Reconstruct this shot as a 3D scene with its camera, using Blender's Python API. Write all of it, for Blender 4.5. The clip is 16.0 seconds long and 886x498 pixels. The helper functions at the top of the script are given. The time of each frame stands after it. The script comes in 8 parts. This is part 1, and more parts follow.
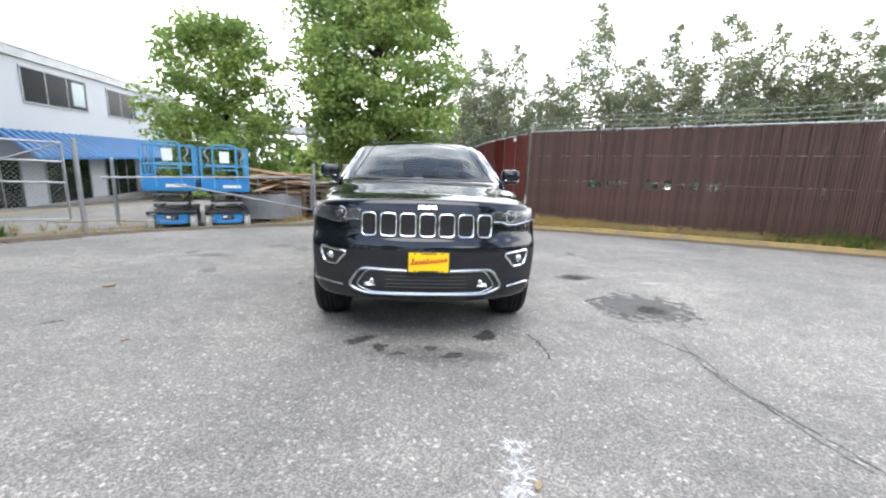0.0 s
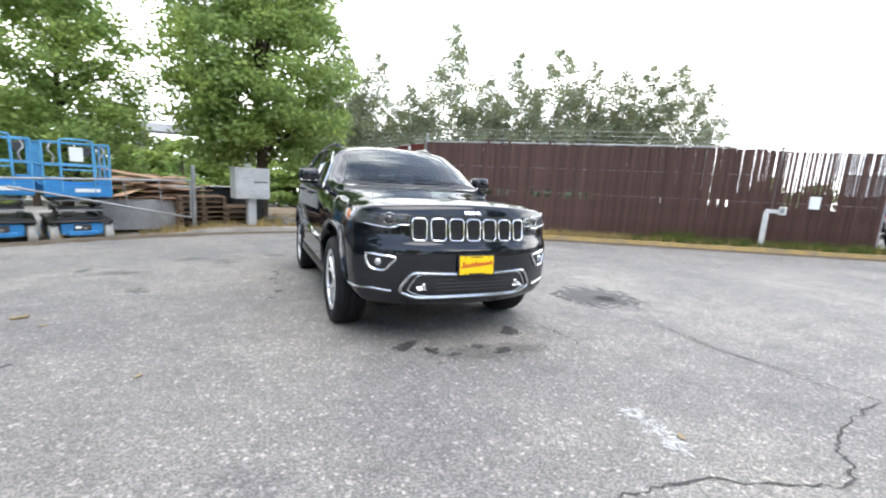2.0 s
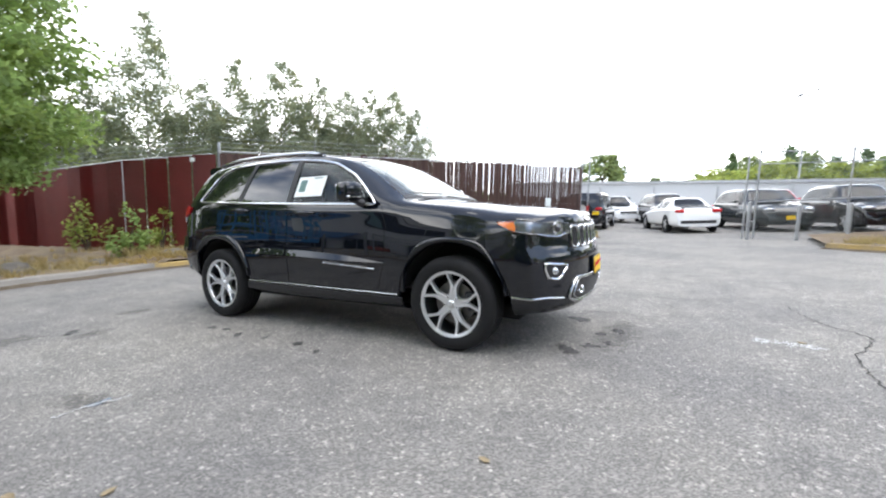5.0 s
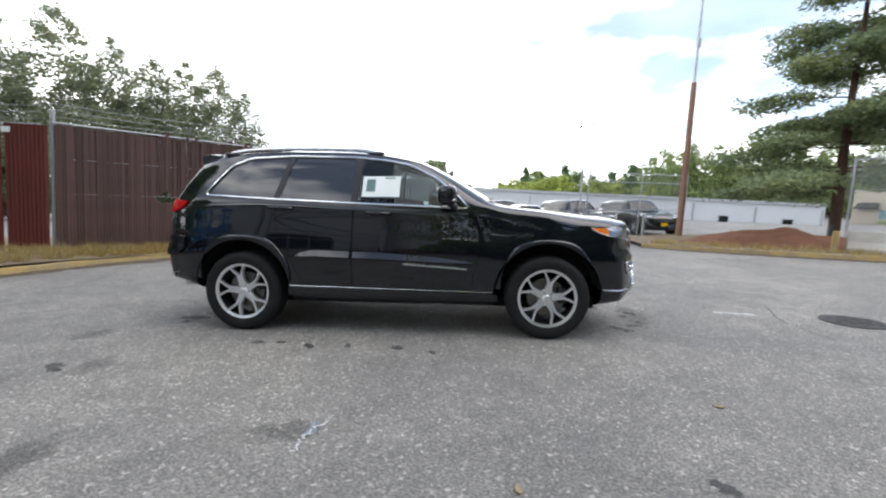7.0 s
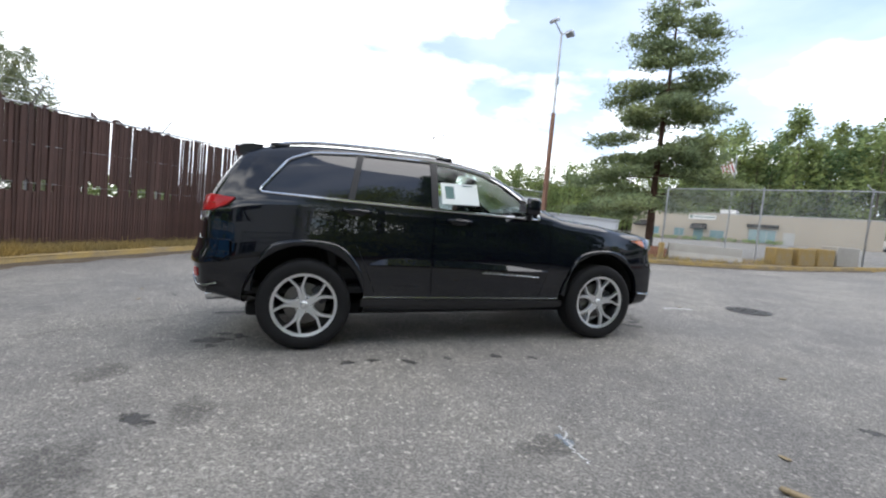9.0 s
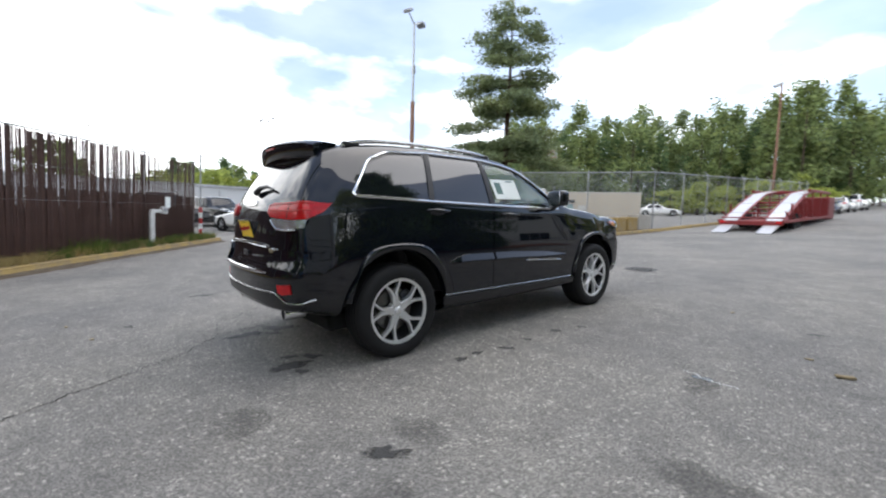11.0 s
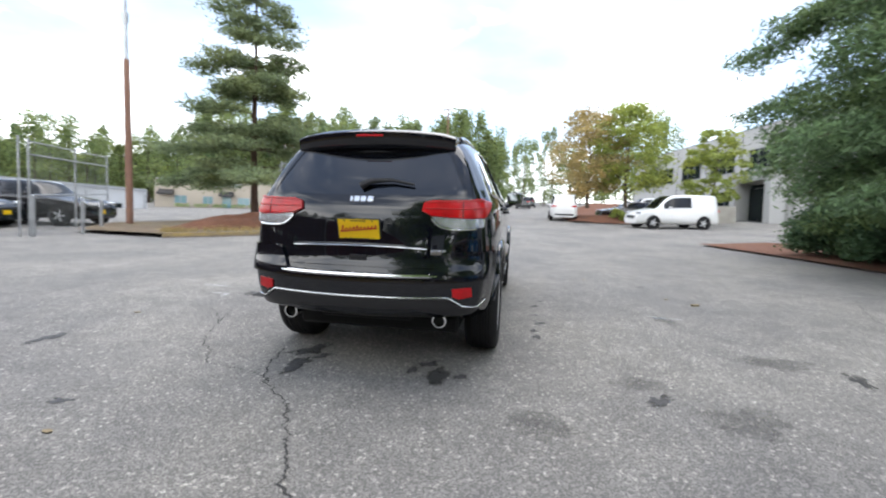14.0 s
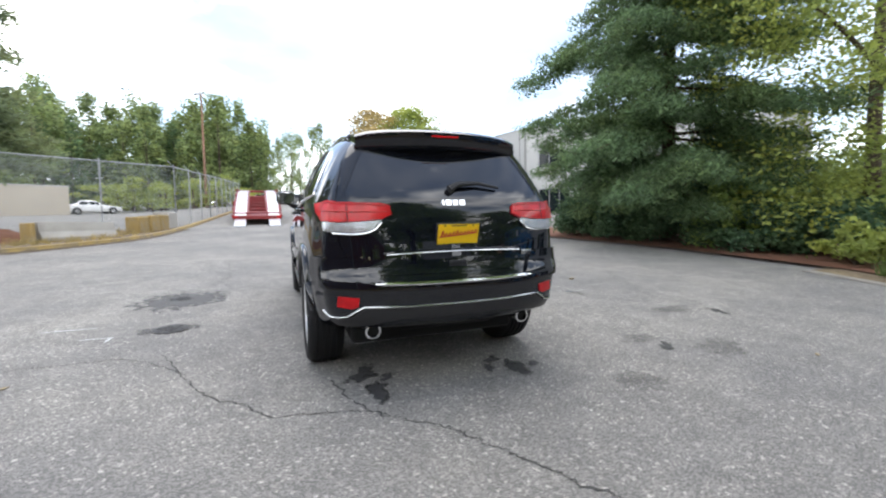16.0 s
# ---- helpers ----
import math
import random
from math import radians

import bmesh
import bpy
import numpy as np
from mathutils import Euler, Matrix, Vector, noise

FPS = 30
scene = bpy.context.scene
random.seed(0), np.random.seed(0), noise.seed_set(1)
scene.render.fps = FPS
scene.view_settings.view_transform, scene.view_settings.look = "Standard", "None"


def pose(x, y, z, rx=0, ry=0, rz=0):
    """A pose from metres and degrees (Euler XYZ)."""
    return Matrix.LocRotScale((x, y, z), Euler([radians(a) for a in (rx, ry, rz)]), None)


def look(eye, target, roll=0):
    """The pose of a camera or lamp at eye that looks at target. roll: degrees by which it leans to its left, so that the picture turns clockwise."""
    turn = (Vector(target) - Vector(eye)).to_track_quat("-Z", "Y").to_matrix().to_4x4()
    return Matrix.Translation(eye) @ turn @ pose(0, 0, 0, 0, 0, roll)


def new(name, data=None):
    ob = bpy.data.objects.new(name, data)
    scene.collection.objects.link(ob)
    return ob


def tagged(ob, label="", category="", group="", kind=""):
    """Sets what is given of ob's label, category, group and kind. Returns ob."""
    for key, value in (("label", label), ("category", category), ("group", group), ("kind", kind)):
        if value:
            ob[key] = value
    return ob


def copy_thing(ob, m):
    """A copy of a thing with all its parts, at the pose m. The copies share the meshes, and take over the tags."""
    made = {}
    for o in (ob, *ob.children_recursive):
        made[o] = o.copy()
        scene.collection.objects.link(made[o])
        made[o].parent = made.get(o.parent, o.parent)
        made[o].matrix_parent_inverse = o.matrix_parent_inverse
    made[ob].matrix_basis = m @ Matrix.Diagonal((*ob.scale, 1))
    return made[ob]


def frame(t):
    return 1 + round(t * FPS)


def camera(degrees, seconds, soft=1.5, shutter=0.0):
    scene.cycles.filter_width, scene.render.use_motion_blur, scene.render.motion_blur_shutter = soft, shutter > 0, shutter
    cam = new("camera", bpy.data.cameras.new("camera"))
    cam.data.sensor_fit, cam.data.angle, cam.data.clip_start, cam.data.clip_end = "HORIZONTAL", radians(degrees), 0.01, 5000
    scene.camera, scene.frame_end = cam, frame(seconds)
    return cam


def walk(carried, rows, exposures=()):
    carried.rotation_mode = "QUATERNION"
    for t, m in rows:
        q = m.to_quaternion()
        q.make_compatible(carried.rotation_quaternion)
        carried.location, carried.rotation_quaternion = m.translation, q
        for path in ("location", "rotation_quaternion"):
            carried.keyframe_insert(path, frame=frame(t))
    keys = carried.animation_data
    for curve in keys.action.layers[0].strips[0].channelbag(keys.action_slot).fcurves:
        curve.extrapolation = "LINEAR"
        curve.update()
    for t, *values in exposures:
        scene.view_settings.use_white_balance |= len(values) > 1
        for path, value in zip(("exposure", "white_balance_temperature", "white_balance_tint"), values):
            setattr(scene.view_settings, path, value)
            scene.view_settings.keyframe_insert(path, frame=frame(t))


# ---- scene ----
from mathutils.bvhtree import BVHTree

# The lot falls gently towards +y; the car's axes lie along y, its nose at -y.
LOT = pose(0, 0, 0, -3.0)

cam = camera(92.4, 16.0, soft=2.1, shutter=0.35)
PATH = [
    (0, (-0.141, -5.459, 1.206), (0.024, -3.488, 0.907), 1.9),
    (0.5, (-0.403, -5.464, 1.182), (-0.085, -3.51, 0.896), 3.3),
    (1, (-0.746, -5.403, 1.185), (-0.301, -3.478, 0.875), 3.7),
    (1.5, (-1.157, -5.387, 1.156), (-0.549, -3.5, 0.89), 3.1),
    (2, (-1.542, -5.268, 1.155), (-0.735, -3.454, 0.911), 2.4),
    (2.5, (-1.962, -5.072, 1.155), (-0.935, -3.374, 0.911), 2.5),
    (3, (-2.398, -4.814, 1.151), (-1.166, -3.258, 0.907), 3.7),
    (3.5, (-2.78, -4.426, 1.172), (-1.414, -2.982, 0.955), 3.4),
    (4, (-3.208, -4.031, 1.163), (-1.721, -2.723, 0.882), 1.9),
    (4.2, (-3.338, -3.84, 1.146), (-1.797, -2.593, 0.878), 0.9),
    (6.3, (-4.586, -1.617, 1.169), (-2.652, -1.15, 0.964), -0.5),
    (6.5, (-4.652, -1.381, 1.185), (-2.707, -0.989, 0.934), 0.2),
    (7, (-4.823, -0.822, 1.185), (-2.838, -0.656, 1.002), 0.5),
    (7.5, (-4.857, -0.265, 1.19), (-2.869, -0.305, 0.976), 0.1),
    (8, (-4.892, 0.316, 1.178), (-2.92, 0.059, 0.965), 0.6),
    (8.5, (-4.752, 0.874, 1.168), (-2.804, 0.472, 0.959), -0.4),
    (8.7, (-4.697, 1.088, 1.168), (-2.764, 0.606, 0.995), 1.2),
    (10.8, (-3.880, 3.155, 1.233), (-2.267, 1.989, 1.030), 0.8),
    (11, (-3.756, 3.360, 1.223), (-2.228, 2.085, 1.028), -0.1),
    (11.5, (-3.381, 3.759, 1.228), (-1.933, 2.392, 1.043), -1.6),
    (12, (-3.016, 4.119, 1.221), (-1.781, 2.556, 1.041), 0.2),
    (12.5, (-2.602, 4.458, 1.216), (-1.512, 2.795, 0.995), 0.1),
    (13, (-2.124, 4.731, 1.219), (-1.232, 2.952, 1.020), 0.1),
    (13.5, (-1.630, 4.985, 1.227), (-0.984, 3.102, 1.035), 1.0),
    (14, (-1.081, 5.116, 1.235), (-0.735, 3.158, 1.023), 1.3),
    (14.5, (-0.539, 5.205, 1.228), (-0.509, 3.218, 1.005), 1.7),
    (15, (0.022, 5.15, 1.232), (-0.205, 3.172, 1.039), 2.4),
    (15.5, (0.573, 5.107, 1.244), (0.068, 3.181, 1.055), 1.5),
    (16, (1.107, 4.954, 1.257), (0.391, 3.099, 1.04), -0.1),
]
walk(cam, [(t, LOT @ look(eye, target, roll)) for t, eye, target, roll in PATH], exposures=[(0.0, 1.14), (4.0, 1.12), (7.0, 0.52), (8.5, 0.46), (11.0, 0.34), (12.5, 0.54), (14.5, 0.78), (16.0, 0.80)])

# ---- world and sun: bright broken cloud, high soft sun ----
world = bpy.data.worlds.new("sky")
scene.world = world
world.use_nodes = True
wn, wl = world.node_tree.nodes, world.node_tree.links
wn.clear()


def wnode(kind, **values):
    n = wn.new(kind)
    for k, v in values.items():
        setattr(n, k, v)
    return n


SUN_ELEV, SUN_AZ = radians(68), radians(185)
sky = wnode("ShaderNodeTexSky", sky_type="NISHITA", sun_disc=False, sun_elevation=SUN_ELEV, sun_rotation=SUN_AZ, air_density=1.0, dust_density=0.6)
skybg = wnode("ShaderNodeBackground")
skybg.inputs["Strength"].default_value = 0.16
wl.new(sky.outputs["Color"], skybg.inputs["Color"])
coord = wnode("ShaderNodeTexCoord")
mapping = wnode("ShaderNodeMapping")
mapping.inputs["Scale"].default_value = (1.0, 1.0, 2.6)
mapping.inputs["Location"].default_value = (0.35, 0.1, 0.0)
wl.new(coord.outputs["Generated"], mapping.inputs["Vector"])
cl = wnode("ShaderNodeTexNoise")
cl.inputs["Scale"].default_value, cl.inputs["Detail"].default_value, cl.inputs["Roughness"].default_value = 2.4, 6.0, 0.5
wl.new(mapping.outputs["Vector"], cl.inputs["Vector"])
# thicker cloud towards +y and +x
sep = wnode("ShaderNodeSeparateXYZ")
wl.new(coord.outputs["Generated"], sep.inputs["Vector"])
bias = wnode("ShaderNodeMath", operation="MULTIPLY_ADD")
bias.inputs[1].default_value, bias.inputs[2].default_value = 0.16, 0.165
wl.new(sep.outputs["Y"], bias.inputs[0])
bias_x = wnode("ShaderNodeMath", operation="MULTIPLY_ADD")
bias_x.inputs[1].default_value = 0.05
wl.new(sep.outputs["X"], bias_x.inputs[0])
# thinner cloud overhead
bias_z = wnode("ShaderNodeMath", operation="MULTIPLY_ADD")
bias_z.inputs[1].default_value = -0.40
wl.new(sep.outputs["Z"], bias_z.inputs[0])
wl.new(bias_x.outputs[0], bias_z.inputs[2])
wl.new(bias.outputs[0], bias_x.inputs[2])
total = wnode("ShaderNodeMath", operation="ADD")
wl.new(cl.outputs["Fac"], total.inputs[0])
wl.new(bias_z.outputs[0], total.inputs[1])
cramp = wnode("ShaderNodeValToRGB")
cramp.color_ramp.elements[0].position, cramp.color_ramp.elements[1].position = 0.44, 0.60
cramp.color_ramp.elements[0].color = (0.13, 0.13, 0.13, 1)
wl.new(total.outputs[0], cramp.inputs["Fac"])
shade = wnode("ShaderNodeTexNoise")
shade.inputs["Scale"].default_value, shade.inputs["Detail"].default_value = 3.4, 6.0
wl.new(mapping.outputs["Vector"], shade.inputs["Vector"])
sramp = wnode("ShaderNodeValToRGB")
sramp.color_ramp.elements[0].position, sramp.color_ramp.elements[1].position = 0.35, 0.62
sramp.color_ramp.elements[0].color, sramp.color_ramp.elements[1].color = (0.46, 0.50, 0.56, 1), (1, 1, 1, 1)
wl.new(shade.outputs["Fac"], sramp.inputs["Fac"])
cloudbg = wnode("ShaderNodeBackground")
cloudbg.inputs["Strength"].default_value = 2.8
wl.new(sramp.outputs["Color"], cloudbg.inputs["Color"])
mixbg = wnode("ShaderNodeMixShader")
wl.new(cramp.outputs["Color"], mixbg.inputs["Fac"])
wl.new(skybg.outputs[0], mixbg.inputs[1])
wl.new(cloudbg.outputs[0], mixbg.inputs[2])
wout = wnode("ShaderNodeOutputWorld")
wl.new(mixbg.outputs[0], wout.inputs["Surface"])

sun_data = bpy.data.lights.new("sun", "SUN")
sun_data.energy, sun_data.angle, sun_data.color = 1.7, radians(60), (1.0, 0.96, 0.9)
sun = new("sun", sun_data)
sun.matrix_world = look((0, 0, 0), (-math.sin(SUN_AZ) * math.cos(SUN_ELEV), -math.cos(SUN_AZ) * math.cos(SUN_ELEV), -math.sin(SUN_ELEV)))

# ---- materials ----


def material(name, color, rough=0.6, metal=0.0, grain=0.0, grain_scale=40.0, stain=0.0, stain_scale=1.5, bump=0.0, bump_scale=60.0,
             coat=0.0, coat_rough=0.03, tint=None, rand=0.0, glass=0.0, emission=0.0, ior=1.45, subsurf=0.0, rough_var=0.0, stretch=(1, 1, 1), spec=0.5, island=0.0):
    """A Principled surface: grain and stains vary the colour at two scales, bump gives fine relief, rand varies it by object, island by loose piece."""
    m = bpy.data.materials.new(name)
    m.use_nodes = True
    n, l = m.node_tree.nodes, m.node_tree.links
    p = n["Principled BSDF"]
    p.inputs["Roughness"].default_value, p.inputs["Metallic"].default_value = rough, metal
    p.inputs["Coat Weight"].default_value, p.inputs["Coat Roughness"].default_value = coat, coat_rough
    p.inputs["Coat IOR"].default_value = 1.6
    p.inputs["Transmission Weight"].default_value, p.inputs["IOR"].default_value = glass, ior
    p.inputs["Specular IOR Level"].default_value = spec
    tc = n.new("ShaderNodeTexCoord")
    mp = n.new("ShaderNodeMapping")
    mp.inputs["Scale"].default_value = stretch
    l.new(tc.outputs["Object"], mp.inputs["Vector"])
    col = None

    def mixed(fac, other, before):
        mx = n.new("ShaderNodeMix")
        mx.data_type = "RGBA"
        l.new(fac, mx.inputs["Factor"])
        if before is None:
            mx.inputs["A"].default_value = (*color, 1)
        else:
            l.new(before, mx.inputs["A"])
        mx.inputs["B"].default_value = (*other, 1)
        return mx.outputs["Result"]

    def noise_fac(scale, detail, lo, hi, weight):
        t = n.new("ShaderNodeTexNoise")
        t.inputs["Scale"].default_value, t.inputs["Detail"].default_value = scale, detail
        l.new(mp.outputs["Vector"], t.inputs["Vector"])
        r = n.new("ShaderNodeMapRange")
        r.inputs["From Min"].default_value, r.inputs["From Max"].default_value, r.inputs["To Max"].default_value = lo, hi, weight
        l.new(t.outputs["Fac"], r.inputs["Value"])
        return r.outputs["Result"]

    other = tint or tuple(c * 0.45 for c in color)
    if stain:
        col = mixed(noise_fac(stain_scale, 6, 0.42, 0.68, stain), other, col)
    if grain:
        col = mixed(noise_fac(grain_scale, 3, 0.4, 0.65, grain), tuple(c * 0.5 for c in color), col)
    if rand or island:
        g = n.new("ShaderNodeObjectInfo" if rand else "ShaderNodeNewGeometry")
        r = n.new("ShaderNodeMapRange")
        amount = rand or island
        r.inputs["To Min"].default_value, r.inputs["To Max"].default_value = 1 - amount, 1 + amount
        l.new(g.outputs["Random" if rand else "Random Per Island"], r.inputs["Value"])
        h = n.new("ShaderNodeHueSaturation")
        l.new(r.outputs["Result"], h.inputs["Value"])
        if col is None:
            h.inputs["Color"].default_value = (*color, 1)
        else:
            l.new(col, h.inputs["Color"])
        col = h.outputs["Color"]
    if col is None:
        p.inputs["Base Color"].default_value = (*color, 1)
    else:
        l.new(col, p.inputs["Base Color"])
    if rough_var:
        rr = n.new("ShaderNodeMath")
        rr.operation = "ADD"
        rr.inputs[1].default_value = rough
        l.new(noise_fac(stain_scale * 2, 5, 0.35, 0.7, rough_var), rr.inputs[0])
        l.new(rr.outputs[0], p.inputs["Roughness"])
    if bump:
        t = n.new("ShaderNodeTexNoise")
        t.inputs["Scale"].default_value, t.inputs["Detail"].default_value = bump_scale, 4
        l.new(mp.outputs["Vector"], t.inputs["Vector"])
        b = n.new("ShaderNodeBump")
        b.inputs["Strength"].default_value, b.inputs["Distance"].default_value = bump, 0.02
        l.new(t.outputs["Fac"], b.inputs["Height"])
        l.new(b.outputs["Normal"], p.inputs["Normal"])
    if emission:
        p.inputs["Emission Color"].default_value = (*color, 1)
        p.inputs["Emission Strength"].default_value = emission
    return m


M = {}
M["paint"] = material("blue-black car paint", (0.0045, 0.0058, 0.0095), rough=0.4, coat=1.0, coat_rough=0.004, spec=0.0)
M["blackplastic"] = material("black plastic", (0.018, 0.018, 0.02), rough=0.45, grain=0.3, grain_scale=200, bump=0.05, bump_scale=400)
M["cladding"] = material("grey-black satin cladding", (0.019, 0.019, 0.021), rough=0.32, spec=0.5)
M["underside"] = material("dark underbody", (0.008, 0.008, 0.008), rough=0.9, grain=0.4)
M["chrome"] = material("chrome", (0.78, 0.79, 0.80), rough=0.08, metal=1.0)
M["platinum"] = material("satin chrome", (0.55, 0.56, 0.57), rough=0.22, metal=1.0)
M["rubber"] = material("tyre rubber", (0.012, 0.012, 0.013), rough=0.7, spec=0.3, stain=0.3, stain_scale=6, tint=(0.024, 0.023, 0.022), bump=0.15, bump_scale=150)
M["alloy"] = material("machined grey alloy", (0.78, 0.79, 0.80), rough=0.32, metal=0.8, grain=0.15, grain_scale=90)
M["alloydark"] = material("dark grey painted alloy", (0.05, 0.052, 0.056), rough=0.4, metal=0.6)
M["disc"] = material("brushed steel disc", (0.16, 0.155, 0.15), rough=0.4, metal=1.0)
M["glass"] = material("clear window glass", (0.80, 0.88, 0.86), rough=0.0, glass=1.0, ior=1.3)
M["privacy"] = material("privacy window glass", (0.004, 0.005, 0.008), rough=0.0, spec=0.5, ior=1.75)
M["lampglass"] = material("clear lamp glass", (0.95, 0.96, 0.97), rough=0.0, glass=1.0, ior=1.3)
M["red"] = material("red tail lamp plastic", (0.58, 0.004, 0.009), rough=0.3, coat=0.35, coat_rough=0.02, spec=0.3, stain=0.6, stain_scale=12, tint=(0.26, 0.002, 0.004))
M["amber"] = material("amber lamp plastic", (0.65, 0.16, 0.01), rough=0.1, coat=1.0)
M["lampclear"] = material("silvered lamp reflector", (0.62, 0.64, 0.67), rough=0.24, metal=0.75, stain=0.5, stain_scale=30)
M["lampbowl"] = material("shaded lamp bowl", (0.20, 0.21, 0.23), rough=0.2, metal=0.8, stain=0.6, stain_scale=30)
M["lampdark"] = material("dark lamp housing", (0.03, 0.03, 0.035), rough=0.15, coat=1.0)
M["yellow"] = material("yellow plate insert", (0.86, 0.55, 0.006), rough=0.4)
M["redprint"] = material("red print", (0.45, 0.015, 0.015), rough=0.5)
M["blackprint"] = material("black print", (0.012, 0.012, 0.012), rough=0.5)
M["paper"] = material("white paper", (0.78, 0.82, 0.80), rough=0.8, stain=0.1)
M["greenprint"] = material("dark grey-green print", (0.12, 0.2, 0.19), rough=0.8)
M["leather"] = material("black leather", (0.02, 0.02, 0.022), rough=0.5, bump=0.1, bump_scale=120)
M["dash"] = material("dark grey dashboard", (0.03, 0.03, 0.032), rough=0.6)
M["badge"] = material("bright badge metal", (0.85, 0.86, 0.87), rough=0.15, metal=1.0)

# ground
M["soil"] = material("bare dry soil", (0.17, 0.125, 0.08), rough=0.95, grain=0.6, grain_scale=18, stain=0.7, stain_scale=0.8, tint=(0.28, 0.22, 0.12), bump=0.5, bump_scale=25)
M["kerb"] = material("concrete kerb", (0.30, 0.28, 0.25), rough=0.9, grain=0.4, grain_scale=50, stain=0.6, stain_scale=2.0, bump=0.3)
M["kerbyellow"] = material("worn yellow kerb paint", (0.38, 0.27, 0.10), rough=0.85, grain=0.4, grain_scale=40, stain=0.85, stain_scale=3.0, tint=(0.20, 0.17, 0.13), bump=0.3)
M["concrete"] = material("weathered concrete", (0.40, 0.38, 0.34), rough=0.9, grain=0.35, grain_scale=60, stain=0.5, stain_scale=1.5, tint=(0.25, 0.23, 0.2), bump=0.2)
M["slat"] = material("brown privacy slat", (0.088, 0.046, 0.037), rough=0.7, stain=0.6, stain_scale=1.6, tint=(0.062, 0.044, 0.034), rand=0.2, grain=.3, grain_scale=12, stretch=(1, 1, .2))
M["sheet"] = material("red-brown corrugated sheet", (0.19, 0.044, 0.037), rough=0.55, stain=0.4, stain_scale=0.8, tint=(0.09, 0.022, 0.02), rand=0.15)
M["galv"] = material("galvanised steel", (0.42, 0.43, 0.44), rough=0.45, metal=0.7, grain=0.3, grain_scale=30, stain=0.4, stain_scale=3)
M["mesh"] = material("chain-link wire", (0.34, 0.36, 0.35), rough=0.5, metal=0.6)
M["bark"] = material("grey-brown bark", (0.10, 0.075, 0.055), rough=0.95, grain=0.6, grain_scale=20, bump=0.8, bump_scale=18, stretch=(1, 1, 0.25))
M["barkpale"] = material("pale poplar bark", (0.30, 0.28, 0.24), rough=0.9, grain=0.5, grain_scale=14, stain=0.5, stain_scale=2, bump=0.5, stretch=(1, 1, 0.4))
M["barkpine"] = material("red-brown pine bark", (0.085, 0.05, 0.036), rough=0.95, grain=0.6, grain_scale=16, bump=0.9, bump_scale=14, stretch=(1, 1, 0.3))


def leaf_material(name, color, spread=0.35):
    m = material(name, color, rough=0.55, island=spread, stain=0.5, stain_scale=0.7, tint=(color[0] * 1.5, color[1] * 1.25, color[2] * 0.8), spec=0.3)
    n, l = m.node_tree.nodes, m.node_tree.links
    p = n["Principled BSDF"]
    t = n.new("ShaderNodeBsdfTranslucent")
    add = n.new("ShaderNodeMixShader")
    add.inputs[0].default_value = 0.5
    src = p.inputs["Base Color"].links[0].from_socket
    l.new(src, t.inputs["Color"])
    l.new(p.outputs[0], add.inputs[1])
    l.new(t.outputs[0], add.inputs[2])
    l.new(add.outputs[0], n["Material Output"].inputs["Surface"])
    return m


M["leafmaple"] = leaf_material("maple leaves", (0.25, 0.35, 0.115))
M["leafpoplar"] = leaf_material("poplar leaves", (0.23, 0.265, 0.175))
M["leafpine"] = leaf_material("pine needles", (0.19, 0.24, 0.13), 0.4)
M["leafspruce"] = leaf_material("spruce needles", (0.125, 0.195, 0.095), 0.5)
M["leafwood"] = leaf_material("far woodland leaves", (0.20, 0.26, 0.11), 0.5)
M["leafyellow"] = leaf_material("yellow-green leaves", (0.30, 0.36, 0.10))
M["leafred"] = leaf_material("reddish leaves", (0.40, 0.33, 0.16))
M["grass"] = leaf_material("dry grass", (0.36, 0.29, 0.13), 0.4)
M["grassgreen"] = leaf_material("green weeds", (0.09, 0.14, 0.035), 0.4)


